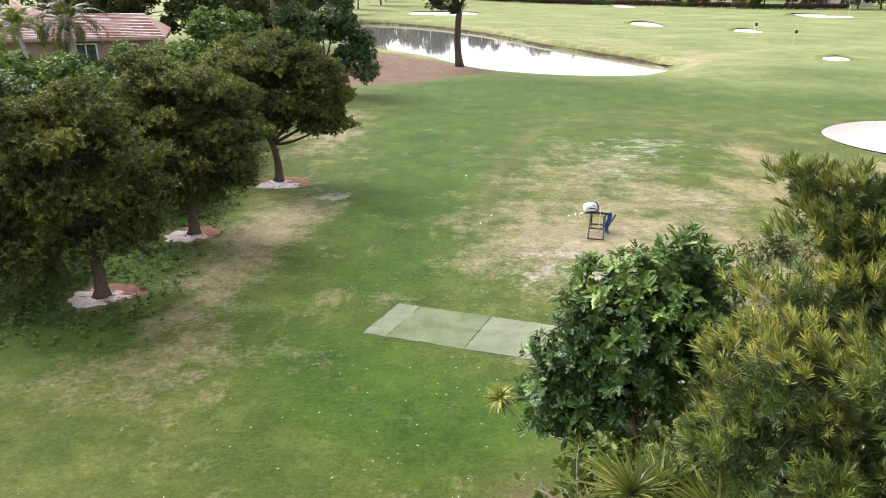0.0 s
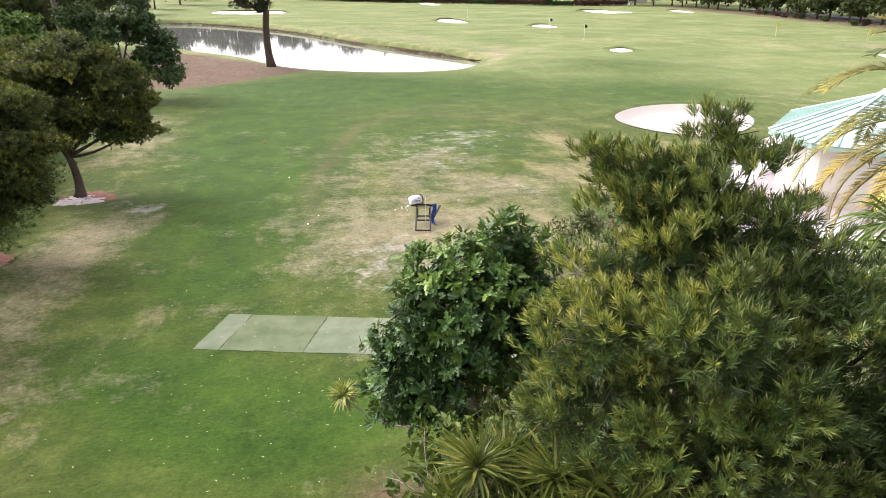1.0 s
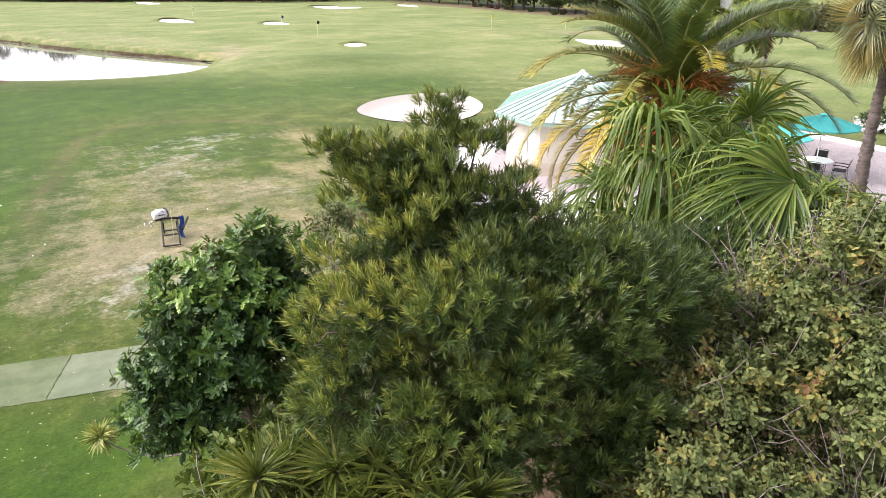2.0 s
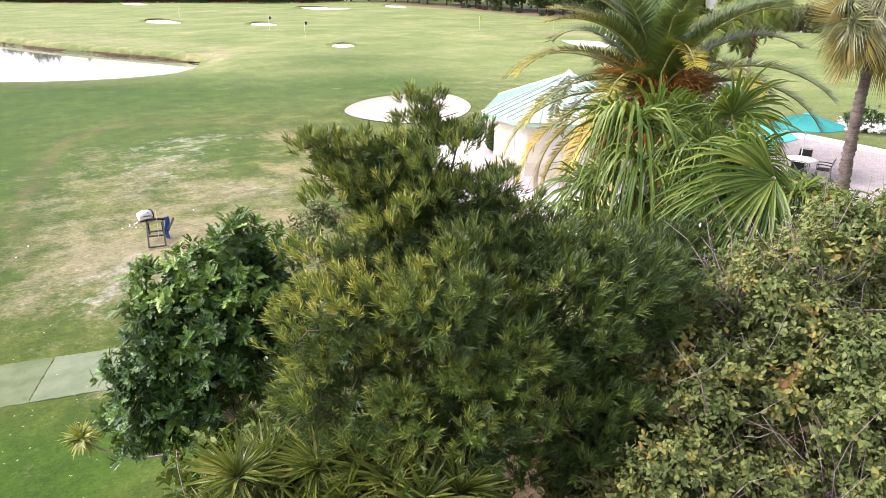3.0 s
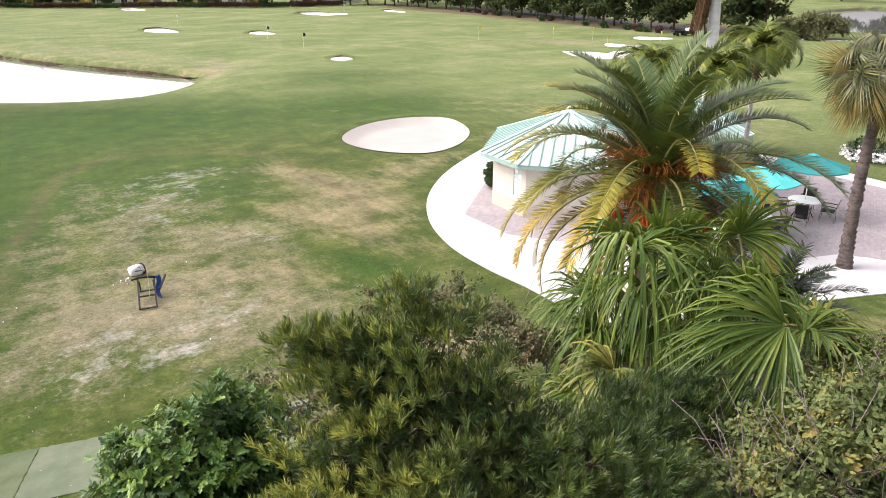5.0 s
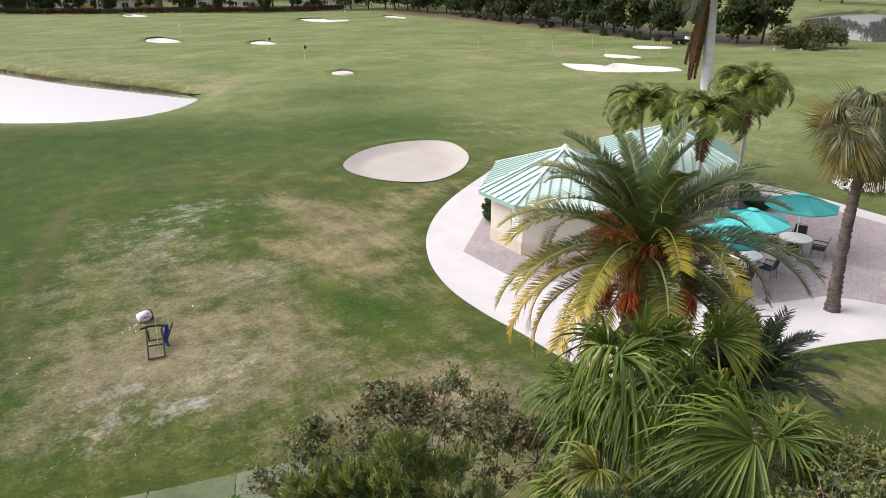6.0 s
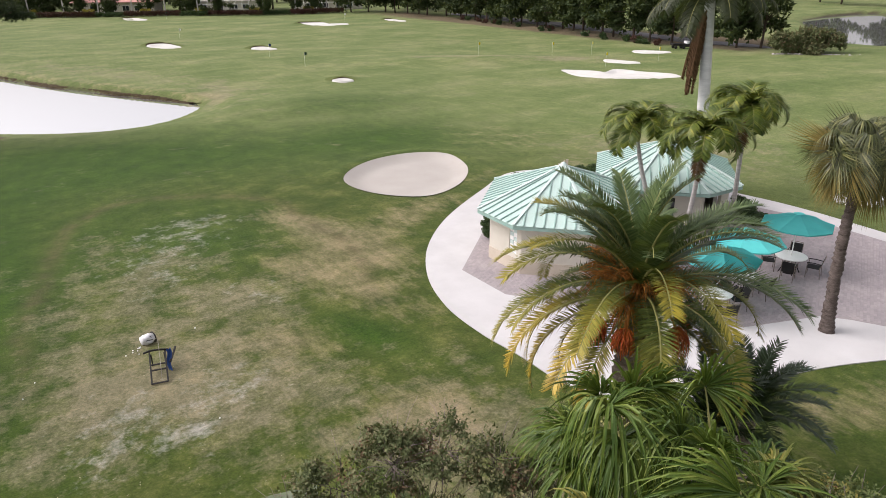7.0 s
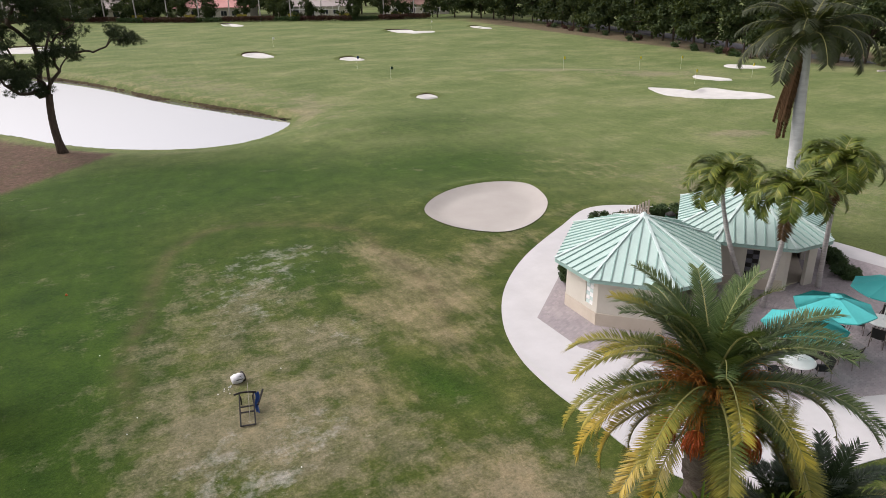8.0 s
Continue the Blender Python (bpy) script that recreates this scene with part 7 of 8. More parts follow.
def range_bag():
    p = thing("ball_bag", (5.2, 23.45, 0.0), "white cloth ball bag lying on its side with a dark rim", "bag", "", 12)
    p.scale = (0.72, 0.72, 0.72)
    n, m = 20, 12
    V = []
    rng = np.random.default_rng(5)
    for i in range(m):
        f = i / (m - 1)
        r = 0.27 * (0.55 + 0.5 * math.sin(math.pi * min(1, f * 0.9 + 0.12))) * (1.0 if f < 0.95 else 0.92)
        for j in range(n):
            a = 2 * math.pi * j / n
            w = 1 + 0.10 * math.sin(3 * a + 4 * f) + 0.07 * math.sin(7 * a - 9 * f) + 0.06 * rng.normal() - 0.35 * math.exp(-((f - 0.5) / 0.12) ** 2 - ((a - 1.5) / 0.35) ** 2)
            V.append((0.62 * (f - 0.5), r * w * math.cos(a), max(0.005, 0.24 + r * w * math.sin(a) * 0.92)))
    F = [[i * n + j, i * n + (j + 1) % n, (i + 1) * n + (j + 1) % n, (i + 1) * n + j] for i in range(m - 1) for j in range(n)]
    V += [(-0.30, 0, 0.2), (0.26, 0, 0.22)]
    T = [[len(V) - 2, (j + 1) % n, j] for j in range(n)] + [[len(V) - 1, (m - 1) * n + j, (m - 1) * n + (j + 1) % n] for j in range(n)]
    part("body", mesh_np("body", V, [np.array(F), np.array(T)], MAT["white_cloth"], True), p)
    ring = [(0.29, 0.255 * math.cos(a), max(0.02, 0.24 + 0.235 * math.sin(a))) for a in np.linspace(0, 2 * math.pi, 22)]
    part("rim", tube("rim", ring, 0.034, MAT["black_metal"], 6), p, "dark drawstring rim")
    for k in range(3):
        part("print_bar", box("print_bar", (0.34 - 0.06 * k, 0.010, 0.05), MAT["grey_print"], (-0.02, 0, 0), 0.002, Matrix.Translation((0, -0.245 + 0.022 * k, 0.24 + 0.07 * k)) @ pose(0, 0, 0, -18 * k, 6, 0)), p, "grey printed bar")
    return p


range_bag()
rng_b = np.random.default_rng(6)
bm = bmesh.new()
bmesh.ops.create_icosphere(bm, subdivisions=2, radius=0.0225)
ball_mesh = bm_mesh("golf_ball", bm, MAT["ball"], True)
for k in range(14):
    ob = new("golf_ball", ball_mesh)
    near = k < 9
    ob.location = (4.72 + rng_b.normal() * 0.14, 23.0 + rng_b.normal() * 0.16, 0.024) if near else (rng_b.uniform(0, 9), rng_b.uniform(16, 30), 0.022)
    tagged(ob, "white golf ball spilled on the worn grass", "golf ball", "spilled golf balls")
bm = bmesh.new()
bmesh.ops.create_cone(bm, cap_ends=True, segments=10, radius1=0.07, radius2=0.02, depth=0.09)
bmesh.ops.translate(bm, vec=(0, 0, 0.045), verts=bm.verts)
ob = tagged(new("tee_marker", bm_mesh("tee_marker", bm, MAT["red_fruit"], True)), "small orange-red marker on the lawn", "marker")
ob.location = (0.14, 35.04, 0)


def flag(at, mat, colour, h=1.9, turn=20):
    p = thing("flagstick", (at[0], at[1], lie(*at)), f"slim flagstick with a small {colour} flag", "flag", "target flags", turn)
    part("stick", tube("stick", [(0, 0, -0.05), (0, 0, h)], 0.009, MAT["white_paint"], 6), p)
    bm = bmesh.new()
    g = [[bm.verts.new((0.42 * u + 0.02, 0.06 * math.sin(6 * u), h - 0.42 * v * (1 - 0.2 * u) - 0.06 * u)) for u in np.linspace(0, 1, 6)] for v in (0, 0.5, 1)]
    for i in range(2):
        for j in range(5):
            bm.faces.new((g[i][j], g[i][j + 1], g[i + 1][j + 1], g[i + 1][j]))
    bmesh.ops.solidify(bm, geom=list(bm.faces), thickness=0.012)
    part("cloth", bm_mesh("cloth", bm, MAT[mat], True), p)


for at, mat, colour in (((42.9, 143.7), "flag_white", "white"), ((43.0, 101.1), "flag_blue", "blue"), ((41.9, 87.0), "flag_green", "dark green"), ((66.3, 81.0), "yellow", "yellow"), ((79.1, 79.0), "yellow", "yellow"), ((85.4, 76.8), "yellow", "yellow"), ((74.0, 63.9), "yellow", "yellow"), ((85.5, 64.3), "yellow", "yellow"), ((88.0, 160.0), "flag_white", "white"), ((58, 205), "flag_green", "dark green")):
    flag(at, mat, colour)

# ---- litter and grass ----
rng_l = np.random.default_rng(8)
n = 700
LX, LY = rng_l.uniform(-9, 10, n), rng_l.uniform(8.5, 22, n)
keep = rng_l.random(n) < np.exp(-((LX - 1.5) / 6) ** 2 - ((LY - 11.5) / 4.5) ** 2) + 0.12
LX, LY = LX[keep], LY[keep]
n = len(LX)
a = rng_l.uniform(0, 6.28, n)
sets_l = leaves_np(np.column_stack([LX, LY, np.full(n, 0.016)]), np.column_stack([np.cos(a), np.sin(a), rng_l.uniform(-0.1, 0.25, n)]), np.tile([0.05, 0.02, 1.0], (n, 1)), rng_l.uniform(0.025, 0.065, n), rng_l.uniform(0.012, 0.026, n), OVAL, 0.3, 0.0)
tagged(new("fallen_leaves", leaf_mesh("fallen_leaves", [sets_l], MAT["petal"])), "pale fallen leaves scattered over the lawn", "leaf litter", kind="stuff")

# ---- the far edge of the course ----


def lumps(rng, n, spread, height, size):
    return [((rng.normal() * spread, rng.normal() * spread, height + rng.normal() * height * 0.28), (size * rng.uniform(0.7, 1.2), size * rng.uniform(0.7, 1.2), size * rng.uniform(0.6, 1.0))) for _ in range(n)]


FAR = []
for k in range(4):
    rng = np.random.default_rng(150 + k)
    FAR.append(ordinary_tree("boundary_tree", (400 + 20 * k, -300, 0), 5.5, lumps(rng, 13, 2.2, 7.0 + k * 0.5, 2.3) + lumps(rng, 3, 2.2, 4.0, 1.4), 150 + k, MAT["far_tree"], "tall dark tree in the boundary belt", 700, 0.80, 0.38, "boundary belt of trees", 0.26, 5))
rng = np.random.default_rng(160)
belt = []
line = np.array([(112, 200), (118, 184), (121, 160), (119, 142), (116, 124), (112.5, 110), (110, 98), (107.5, 88), (106, 78), (107, 68), (110, 58)])
cum = np.concatenate([[0], np.cumsum(np.hypot(*np.diff(line, axis=0).T))])
for s in np.arange(0, cum[-1], 5.2):
    x, y = np.interp(s, cum, line[:, 0]), np.interp(s, cum, line[:, 1])
    belt.append((x + rng.normal() * 0.8 + 1.5, y + rng.normal() * 0.9, rng.uniform(0.8, 1.15)))
for s in np.arange(0, cum[-1], 8.0):
    x, y = np.interp(s, cum, line[:, 0]), np.interp(s, cum, line[:, 1])
    if s < cum[-1] * 0.62:
        belt.append((x + 17 + rng.normal() * 2, y + rng.normal() * 2, rng.uniform(1.0, 1.4)))
for x in np.arange(-70, 330, 11.0):
    belt.append((x + rng.normal() * 3, 300 + 0.0 * x + rng.normal() * 6, rng.uniform(1.2, 1.8)))
for y in np.arange(20, 290, 13.0):
    belt.append((262 + rng.normal() * 6, y, rng.uniform(1.2, 1.8)))
for x, y in ((-40, 76), (-34, 86), (-28, 98), (-46, 64), (-30, 116), (-34, 134), (-26, 150), (-44, 52), (-24, 168), (-22, 190), (-20, 214), (-18, 240), (-52, 48), (-20, 76), (-58, 38)):
    belt.append((x + rng.normal(), y + rng.normal(), rng.uniform(0.75, 1.1)))
for s in np.arange(0, 150, 5.0):
    belt.append((-10 + 0.86 * s + rng.normal() * 2, 292 - 0.44 * s + rng.normal() * 3, rng.uniform(1.0, 1.5)))
for s in np.arange(0, 150, 11.0):
    belt.append((-18 + 0.86 * s + rng.normal() * 2, 262 - 0.44 * s + 7 + rng.normal() * 3, rng.uniform(0.55, 0.85)))
for x, y, sc in ((-40, 84, 0.75), (-33, 80, 0.7), (-27, 79, 0.75), (-22, 83, 0.7), (-17.5, 84, 0.65), (-47, 92, 0.8), (-25, 90, 0.85)):
    belt.append((x, y, sc))
for k, (x, y, sc) in enumerate(belt):
    m = pose(x, y, lie(x, y) - 0.05, 0, 0, rng.uniform(0, 360)) @ Matrix.Diagonal((sc * rng.uniform(0.9, 1.1), sc, sc, 1))
    if k < 4:
        FAR[k].matrix_world = m
    else:
        copy_thing(FAR[k % 4], m)


def hedge(at, length, rz, mat, h, label, seed, name="hedge"):
    rng = np.random.default_rng(seed)
    p = thing(name, at, label, "hedge", "boundary hedges", rz)
    n = int(130 * length)
    P = np.column_stack([rng.uniform(-length / 2, length / 2, n), rng.normal(size=n) * 0.45, h * np.sqrt(rng.random(n)) * (0.9 + 0.15 * np.sin(rng.uniform(0, 9, n)))])
    A = unit(np.column_stack([rng.normal(size=n) * 0.5, rng.normal(size=n), rng.random(n) + 0.3]))
    stuff_part("foliage", leaf_mesh("foliage", [tuft_leaves(P, A, 2, 0.44, 0.26, rng, (0.2, 1.3), 0.1, LANCE)], MAT[mat]), p)
    for x in np.arange(-length / 2 + 0.5, length / 2, 2.0):
        part("stem", tube("stem", [(x, 0, 0), (x + 0.1, 0, h * 0.4), (x, 0.05, h * 0.8)], [0.05, 0.04, 0.02], MAT["bark"], 5), p)
    return p


hl = np.array([(-20, 262), (16, 249), (54, 229.5), (84, 212), (112, 199)])
hc = np.concatenate([[0], np.cumsum(np.hypot(*np.diff(hl, axis=0).T))])
k = 0
for s in np.arange(4, hc[-1], 8.0):
    x, y = np.interp(s, hc, hl[:, 0]), np.interp(s, hc, hl[:, 1])
    x2, y2 = np.interp(s + 1, hc, hl[:, 0]), np.interp(s + 1, hc, hl[:, 1])
    rz = math.degrees(math.atan2(y2 - y, x2 - x))
    hedge((x, y, lie(x, y)), 8.0, rz, "croton" if k % 3 else "dark_green", 1.35 if k % 3 else 1.15, "dark red boundary hedge" if k % 3 else "dark green boundary hedge", 200 + k)
    if k % 2 == 0:
        hedge((x + 2.5, y + 1.6, lie(x, y)), 3.0, rz, "yellow_bush", 1.9, "rounded yellow-leaved shrub behind the hedge", 240 + k, "yellow_shrub")
    k += 1
rng = np.random.default_rng(170)
first_post = None
for s in np.arange(6, hc[-1], 9.5):
    x, y = np.interp(s, hc, hl[:, 0]), np.interp(s, hc, hl[:, 1])
    m = pose(x + 0.6, y + 1.2, lie(x, y), 0, 0, s * 30) @ Matrix.Diagonal((1, 1, rng.uniform(0.85, 1.15), 1))
    if first_post is None:
        first_post = garden_palm((0, 0, 0), 9.5, 171, 12, 2.6, "royal", False, "tall slim palm behind the boundary hedge")
        first_post.matrix_world = m
    else:
        copy_thing(first_post, m)


def house(at, w, d, h, rise, rz, roof, wall, label, windows, cage=False, hip=0.5):
    p = thing("house", at, label, "house", "houses beyond the course", rz)
    part("wall", box("wall", (w, d, h), MAT[wall], (0, 0, 0), 0.02), p)
    bm = bmesh.new()
    o = 0.7
    base = [bm.verts.new(v) for v in ((-w / 2 - o, -d / 2 - o, h), (w / 2 + o, -d / 2 - o, h), (w / 2 + o, d / 2 + o, h), (-w / 2 - o, d / 2 + o, h))]
    lowv = [bm.verts.new(v.co - Vector((0, 0, 0.18))) for v in base]
    ridge = [bm.verts.new((-w / 2 + d * hip, 0, h + rise)), bm.verts.new((w / 2 - d * hip, 0, h + rise))]
    for f in ((base[0], base[1], ridge[1], ridge[0]), (base[1], base[2], ridge[1]), (base[2], base[3], ridge[0], ridge[1]), (base[3], base[0], ridge[0]), tuple(lowv[::-1])):
        bm.faces.new(f)
    for i in range(4):
        bm.faces.new((lowv[i], lowv[(i + 1) % 4], base[(i + 1) % 4], base[i]))
    part("roof", bm_mesh("roof", bm, MAT[roof]), p)
    for x, ww, z0, z1 in windows:
        wi = part("window", box("window", (ww, 0.1, z1 - z0), MAT["glass"], (x, -d / 2 - 0.03, z0), 0.01), p)
        part("window_frame", tubes("window_frame", [(np.array([(x - ww / 2, -d / 2 - 0.09, z0), (x - ww / 2, -d / 2 - 0.09, z1)]), 0.06), (np.array([(x + ww / 2, -d / 2 - 0.09, z0), (x + ww / 2, -d / 2 - 0.09, z1)]), 0.06), (np.array([(x - ww / 2, -d / 2 - 0.09, z1), (x + ww / 2, -d / 2 - 0.09, z1)]), 0.06), (np.array([(x, -d / 2 - 0.09, z0), (x, -d / 2 - 0.09, z1)]), 0.04)], MAT["white_paint"], 4), wi)
    if cage:
        for i in range(9):
            x = -w * 0.35 + i * w * 0.7 / 8
            part("cage_post", tube("cage_post", [(x, -d / 2 - 5, 0), (x, -d / 2 - 5, 2.6), (x, -d / 2 - 1.5, 3.4)], 0.06, MAT["white_paint"], 5), p)
        part("cage_rail", tube("cage_rail", [(-w * 0.35, -d / 2 - 5, 2.6), (w * 0.35, -d / 2 - 5, 2.6)], 0.07, MAT["white_paint"], 5), p)
        part("cage_rail", tube("cage_rail", [(-w * 0.35, -d / 2 - 5, 1.2), (w * 0.35, -d / 2 - 5, 1.2)], 0.05, MAT["white_paint"], 5), p)
    return p


for k, (x, y) in enumerate(((3, 263), (12, 259), (20, 256), (29, 252.5), (36, 249), (72, 233))):
    ordinary_tree("dark_garden_tree", (x, y, 0), 2.2, [((0, 0, 4.6), (3.0, 2.4, 2.4)), ((1.8, 0, 3.2), (2.2, 2.0, 1.8)), ((-1.9, 0.2, 3.6), (2.2, 2.0, 2.0)), ((0.2, 0, 1.8), (2.4, 1.8, 1.4)), ((0.4, 0, 6.8), (2.0, 1.8, 1.4))], 260 + k, MAT["far_tree"], "dense dark tree behind the boundary hedge", 500, 0.7, 0.34, "dark trees behind the boundary hedge", 0.2, 5)

WIN = [(-6, 2.2, 0.8, 2.3), (-1.5, 3.0, 0.2, 2.3), (3.5, 2.0, 0.8, 2.3), (7, 1.8, 0.8, 2.3)]
house((57, 252, 0), 24, 12, 3.4, 3.0, -28, "pink_roof", "stucco", "white house with a pink hipped roof", WIN)
house((86, 236, 0), 24, 12, 3.4, 3.0, -28, "tile_pale", "stucco", "white house with a screened pool cage", WIN, True)
house((26, 268, 0), 22, 11, 3.4, 2.8, -28, "tile_pale", "stucco", "white house behind the hedge", WIN)
house((116, 222, 0), 22, 11, 3.4, 3.0, -28, "tile_roof", "stucco", "cream house with a tiled hipped roof", WIN, True)
house((-6, 284, 0), 22, 11, 3.4, 2.8, -28, "tile_pale", "stucco", "cream house behind tall palms", WIN)


def tile_house(at, rz):
    """The near house: long low walls under a hipped roof of weathered barrel tiles laid in courses."""
    p = house(at, 22, 11, 2.95, 1.6, rz, "tile_roof", "house_wall", "tan house under weathered salmon and white roof tiles", [(5.5, 1.6, 1.0, 2.5), (9.0, 0.9, 0.2, 2.4)], False, 0.1)
    p["group"] = "houses by the lawn"
    rng = np.random.default_rng(9)
    slope = math.atan2(1.6, 6.2)
    w, d, o = 22, 11, 0.7
    half = [box("tile_course", (1.0, 0.16, 0.07), MAT["tile_pale"], (0, 0, 0), 0.02), box("tile_course", (1.0, 0.16, 0.07), MAT["tile_roof"], (0, 0, 0), 0.02)]
    for c in range(16):
        f = (c + 0.5) / 16
        y, z = -d / 2 - o + f * (d / 2 + o), 2.95 + f * 1.6
        ln = w + 2 * o - 2 * f * (d * 0.1 + o)
        n = int(ln / 1.0)
        for j in range(n):
            part("tile_course", half[0 if (c % 2 == 0 and rng.random() < 0.85) or rng.random() < 0.2 else 1], p, "", Matrix.Translation((-ln / 2 + (j + 0.5) * ln / n, y, z + 0.02)) @ pose(0, 0, 0, math.degrees(slope), 0, 0) @ Matrix.Diagonal((ln / n * 0.99, 1, 1, 1)))
    return p


tile_house((-36.2, 62.5, 0), 18)
house((-50, 76, 0), 20, 11, 2.7, 2.4, 30, "tile_roof", "white_paint", "white house with a salmon tiled roof and a large window", [(-6, 2.2, 0.8, 2.3), (-1.5, 3.0, 0.2, 2.3), (3.5, 2.0, 0.8, 2.3)])

# the service road behind the belt of trees
road_pts = np.array([(131, 205), (130, 160), (125, 125), (117, 96), (111.5, 76), (112.5, 58), (120, 46), (150, 34), (210, 20)])
V, F = [], []
for i, (x, y) in enumerate(road_pts):
    t = road_pts[min(i + 1, len(road_pts) - 1)] - road_pts[max(i - 1, 0)]
    t = t / np.linalg.norm(t)
    nrm = np.array([-t[1], t[0]])
    for sgn in (-1, 1):
        q = np.array([x, y]) + nrm * 2.4 * sgn
        V += [(q[0], q[1], 0.12), (q[0], q[1], -0.4)]
for i in range(len(road_pts) - 1):
    b = i * 4
    F += [[b, b + 2, b + 6, b + 4], [b, b + 4, b + 5, b + 1], [b + 2, b + 3, b + 7, b + 6]]
tagged(new("road", mesh_np("road", V, np.array(F), MAT["asphalt"])), "grey service road behind the boundary trees", "road", kind="structure")


def golf_cart(at, rz):
    p = thing("golf_cart", at, "dark golf cart parked under the boundary trees", "golf cart", "", rz)
    part("body", box("body", (1.2, 2.4, 0.5), MAT["dark"], (0, 0, 0.3), 0.1), p)
    part("seat", box("seat", (1.1, 0.5, 0.5), MAT["white_cloth"], (0, 0.2, 0.7), 0.05), p)
    part("canopy", box("canopy", (1.2, 1.7, 0.06), MAT["dark"], (0, 0, 1.75), 0.02), p)
    part("cargo_bed", box("cargo_bed", (1.25, 1.6, 0.35), MAT["black_metal"], (0, 1.9, 0.5), 0.05), p)
    for sx in (-1, 1):
        for y in (-0.7, 0.6):
            part("canopy_post", tube("canopy_post", [(sx * 0.55, y, 0.75), (sx * 0.55, y, 1.77)], 0.02, MAT["black_metal"], 5), p)
        for y in (-0.85, 0.85, 2.2):
            bm = bmesh.new()
            bmesh.ops.create_cone(bm, cap_ends=True, segments=16, radius1=0.26, radius2=0.26, depth=0.2)
            bmesh.ops.bevel(bm, geom=list(bm.edges), offset=0.04, segments=1, affect="EDGES")
            bmesh.ops.rotate(bm, matrix=Matrix.Rotation(math.pi / 2, 3, "Y"), verts=bm.verts)
            bmesh.ops.translate(bm, vec=(sx * 0.55, y, 0.26), verts=bm.verts)
            part("wheel", bm_mesh("wheel", bm, MAT["dark"], True), p)


golf_cart((102.6, 71.8, lie(102.6, 71.8)), 60)
ordinary_tree("rounded_thicket", (105.8, 55.0, 0), 1.5, [((0, 0, 2.2), (2.6, 2.6, 1.8)), ((2.0, -1.6, 1.9), (2.4, 2.2, 1.6)), ((-1.6, 1.8, 1.6), (2.0, 2.0, 1.4)), ((3.4, -3.0, 1.6), (1.8, 1.8, 1.4)), ((0.6, -0.6, 1.0), (3.2, 3.0, 1.0))], 181, MAT["brown_shrub"], "broad grey-green thicket on a rock edging", 2000, 0.34, 0.15)
rng = np.random.default_rng(182)
for k in range(26):
    bm = bmesh.new()
    bmesh.ops.create_icosphere(bm, subdivisions=1, radius=0.35)
    for v in bm.verts:
        v.co *= 1 + 0.25 * rng.normal()
        v.co.z *= 0.6
    ob = new("edging_rock", bm_mesh("edging_rock", bm, MAT["rock"]))
    ob.location = (102.6 + 7.0 * k / 25 + rng.normal() * 0.2, 57.2 - 9.0 * k / 25 + rng.normal() * 0.2, 0.1)
    tagged(ob, "pale grey rock edging the thicket", "rock", "edging rocks")
for k in range(22):
    s = rng.uniform(0.25, 0.98) * cum[-1]
    x, y = np.interp(s, cum, line[:, 0]) - 2.2 + rng.normal() * 0.6, np.interp(s, cum, line[:, 1])
    ordinary_tree("low_bush", (x, y, lie(x, y)), 0.3, [((0, 0, 0.5), (0.7, 0.7, 0.5))], 300 + k, MAT["croton"] if k % 3 == 0 else MAT["dark_green"], "low dark bush in the mulch bed", 90, 0.3, 0.15, "bushes in the mulch bed", 0.04, 5)
bed = thing("flower_bed", (40.4, 16.4, 0), "round bed of white flowers round a dark shrub", "flower bed")
P, A = tuft_sites([((0, 0, 0.3), (1.3, 1.3, 0.3))], 260, np.random.default_rng(183), 0.6, 0.6)
stuff_part("blossom", leaf_mesh("blossom", [tuft_leaves(P, A, 5, 0.14, 0.12, np.random.default_rng(184), (0.4, 1.4), 0.05, OVAL)], MAT["flower"]), bed, "white blossom")
P, A = tuft_sites([((0.1, 0.1, 0.5), (0.9, 0.9, 0.6))], 240, np.random.default_rng(185), 0.6, 0.6)
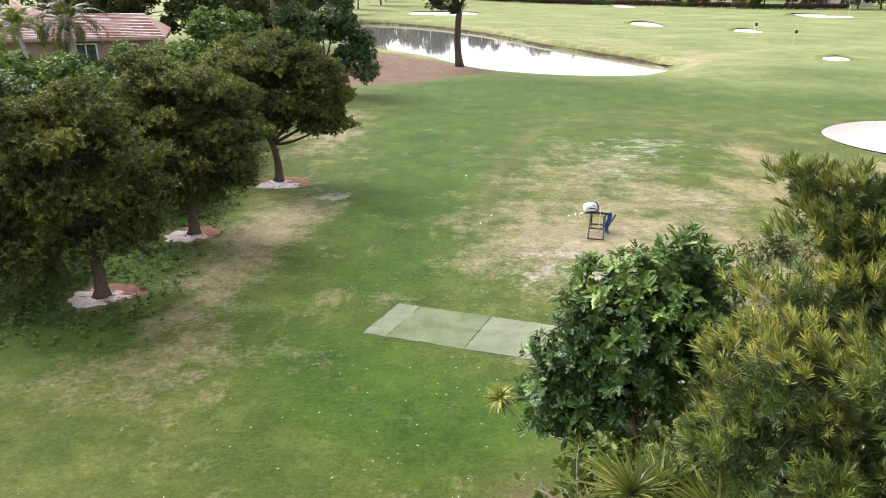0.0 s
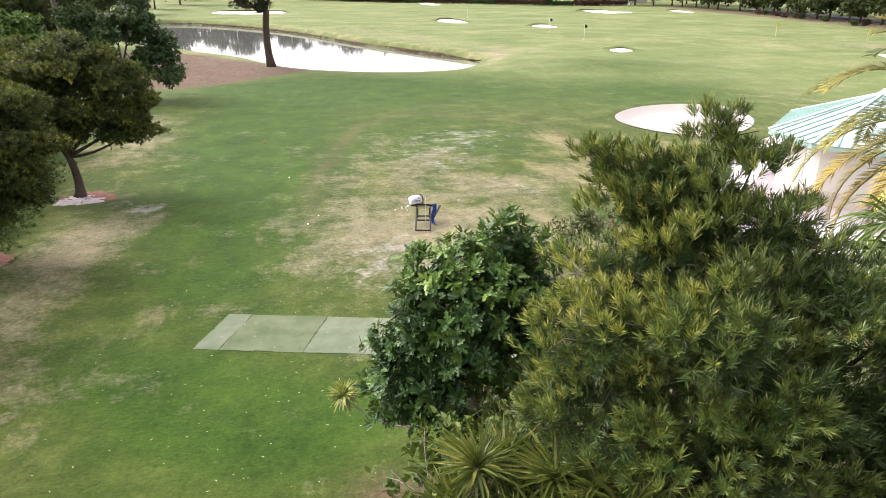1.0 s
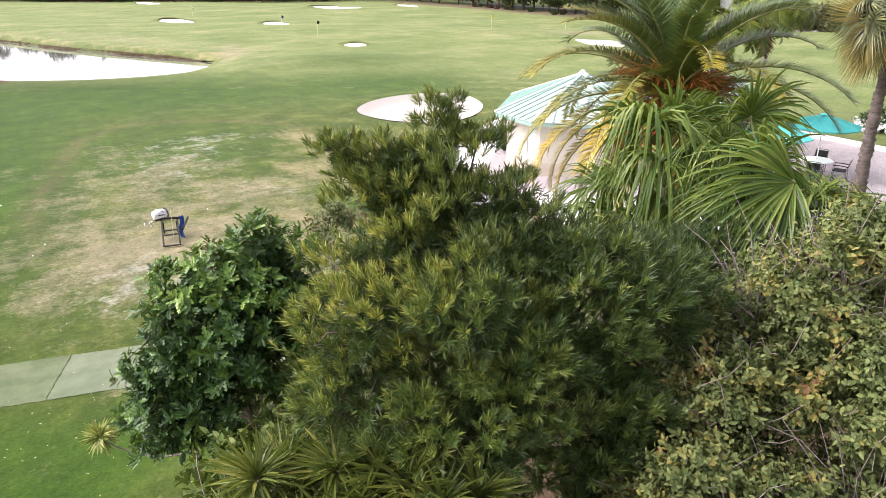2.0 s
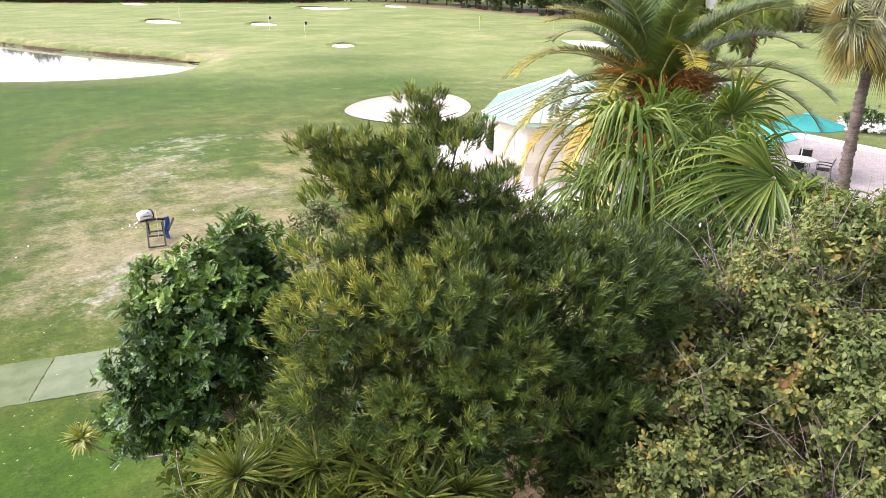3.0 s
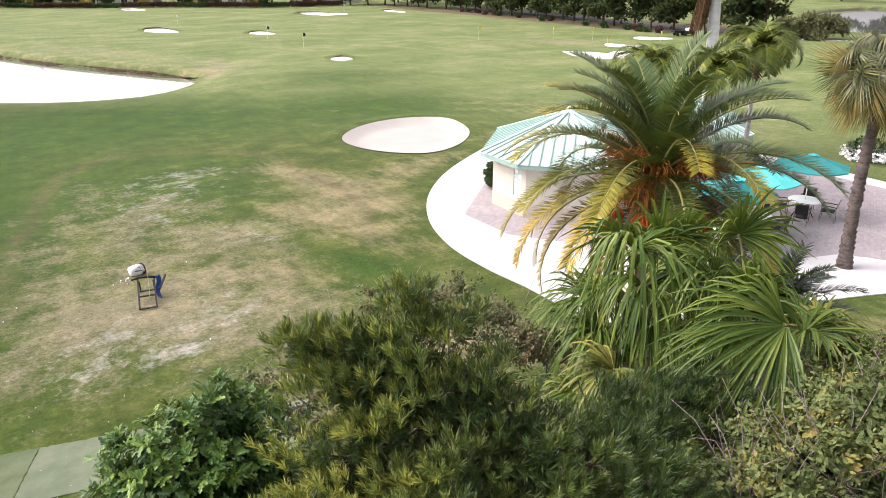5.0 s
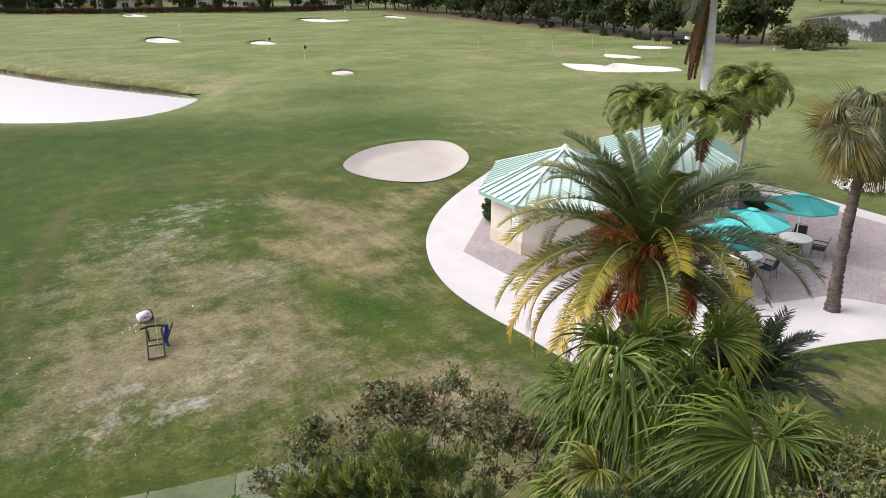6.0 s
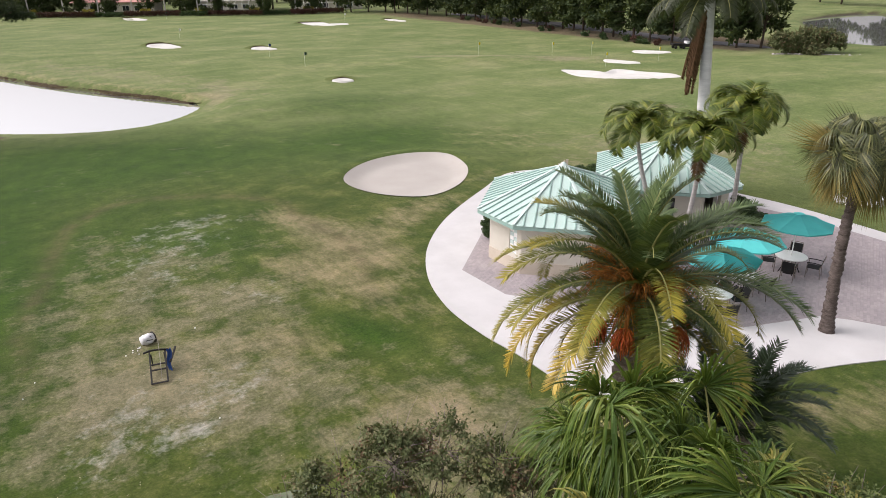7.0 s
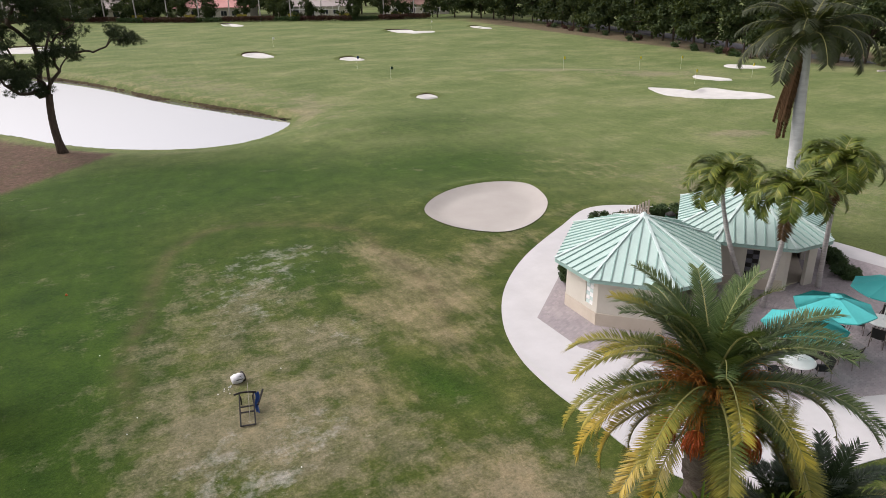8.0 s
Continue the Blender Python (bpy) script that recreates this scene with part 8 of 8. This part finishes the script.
stuff_part("foliage", leaf_mesh("foliage", [tuft_leaves(P, A, 6, 0.2, 0.09, np.random.default_rng(186), (0.4, 1.4), 0.05, OVAL)], MAT["dark_green"]), bed)


# ---- the bricks of the patio ----


def patio_bricks():
    """Brick pavers in a running bond, with open joints, each a little out of level."""
    rng = np.random.default_rng(77)
    w, d, gap, h = 0.218, 0.108, 0.004, 0.009
    ca, sa = math.cos(radians(24)), math.sin(radians(24))
    rows = []
    for r in range(-130, 131):
        for q in range(-64, 65):
            u, v = (q + 0.5 * (r % 2)) * (w + gap), r * (d + gap)
            rows.append((26.5 + u * ca - v * sa, 16.0 + u * sa + v * ca))
    C = np.array(rows)
    inside = inside_distance(C[:, :1], C[:, 1:], patio_outline)[:, 0] > 0.10
    C = C[inside]
    order = np.argsort(np.hypot((C[:, 0] - 24.6) / 1.3, C[:, 1] - 12.0))
    near, rest = C[order[:300]], C[order[300:]]
    b = 0.006
    corner = np.array([(-w / 2, -d / 2, 0), (w / 2, -d / 2, 0), (w / 2, d / 2, 0), (-w / 2, d / 2, 0), (-w / 2 + b, -d / 2 + b, h), (w / 2 - b, -d / 2 + b, h), (w / 2 - b, d / 2 - b, h), (-w / 2 + b, d / 2 - b, h)])
    face = np.array([(4, 5, 6, 7), (0, 1, 5, 4), (1, 2, 6, 5), (2, 3, 7, 6), (3, 0, 4, 7)])
    brick = mesh_np("brick", corner, [face], MAT["paver"])
    for x, y in near:
        ob = new("brick", brick)
        ob.parent = patio_base
        ob.matrix_world = pose(x, y, 0.034 + rng.uniform(0, 0.004), rng.normal() * 0.4, rng.normal() * 0.4, 24 + rng.normal() * 0.6)
    turn = np.array([(ca, sa, 0), (-sa, ca, 0), (0, 0, 1)])
    V = (corner @ turn)[None] + np.column_stack([rest, 0.034 + rng.uniform(0, 0.004, len(rest))])[:, None]
    F = face[None] + (np.arange(len(rest)) * 8)[:, None, None]
    ob = tagged(new("brick_field", mesh_np("brick_field", V.reshape(-1, 3), [F.reshape(-1, 4)], MAT["paver_rest"])), kind="stuff")
    ob.parent = patio_base


patio_bricks()
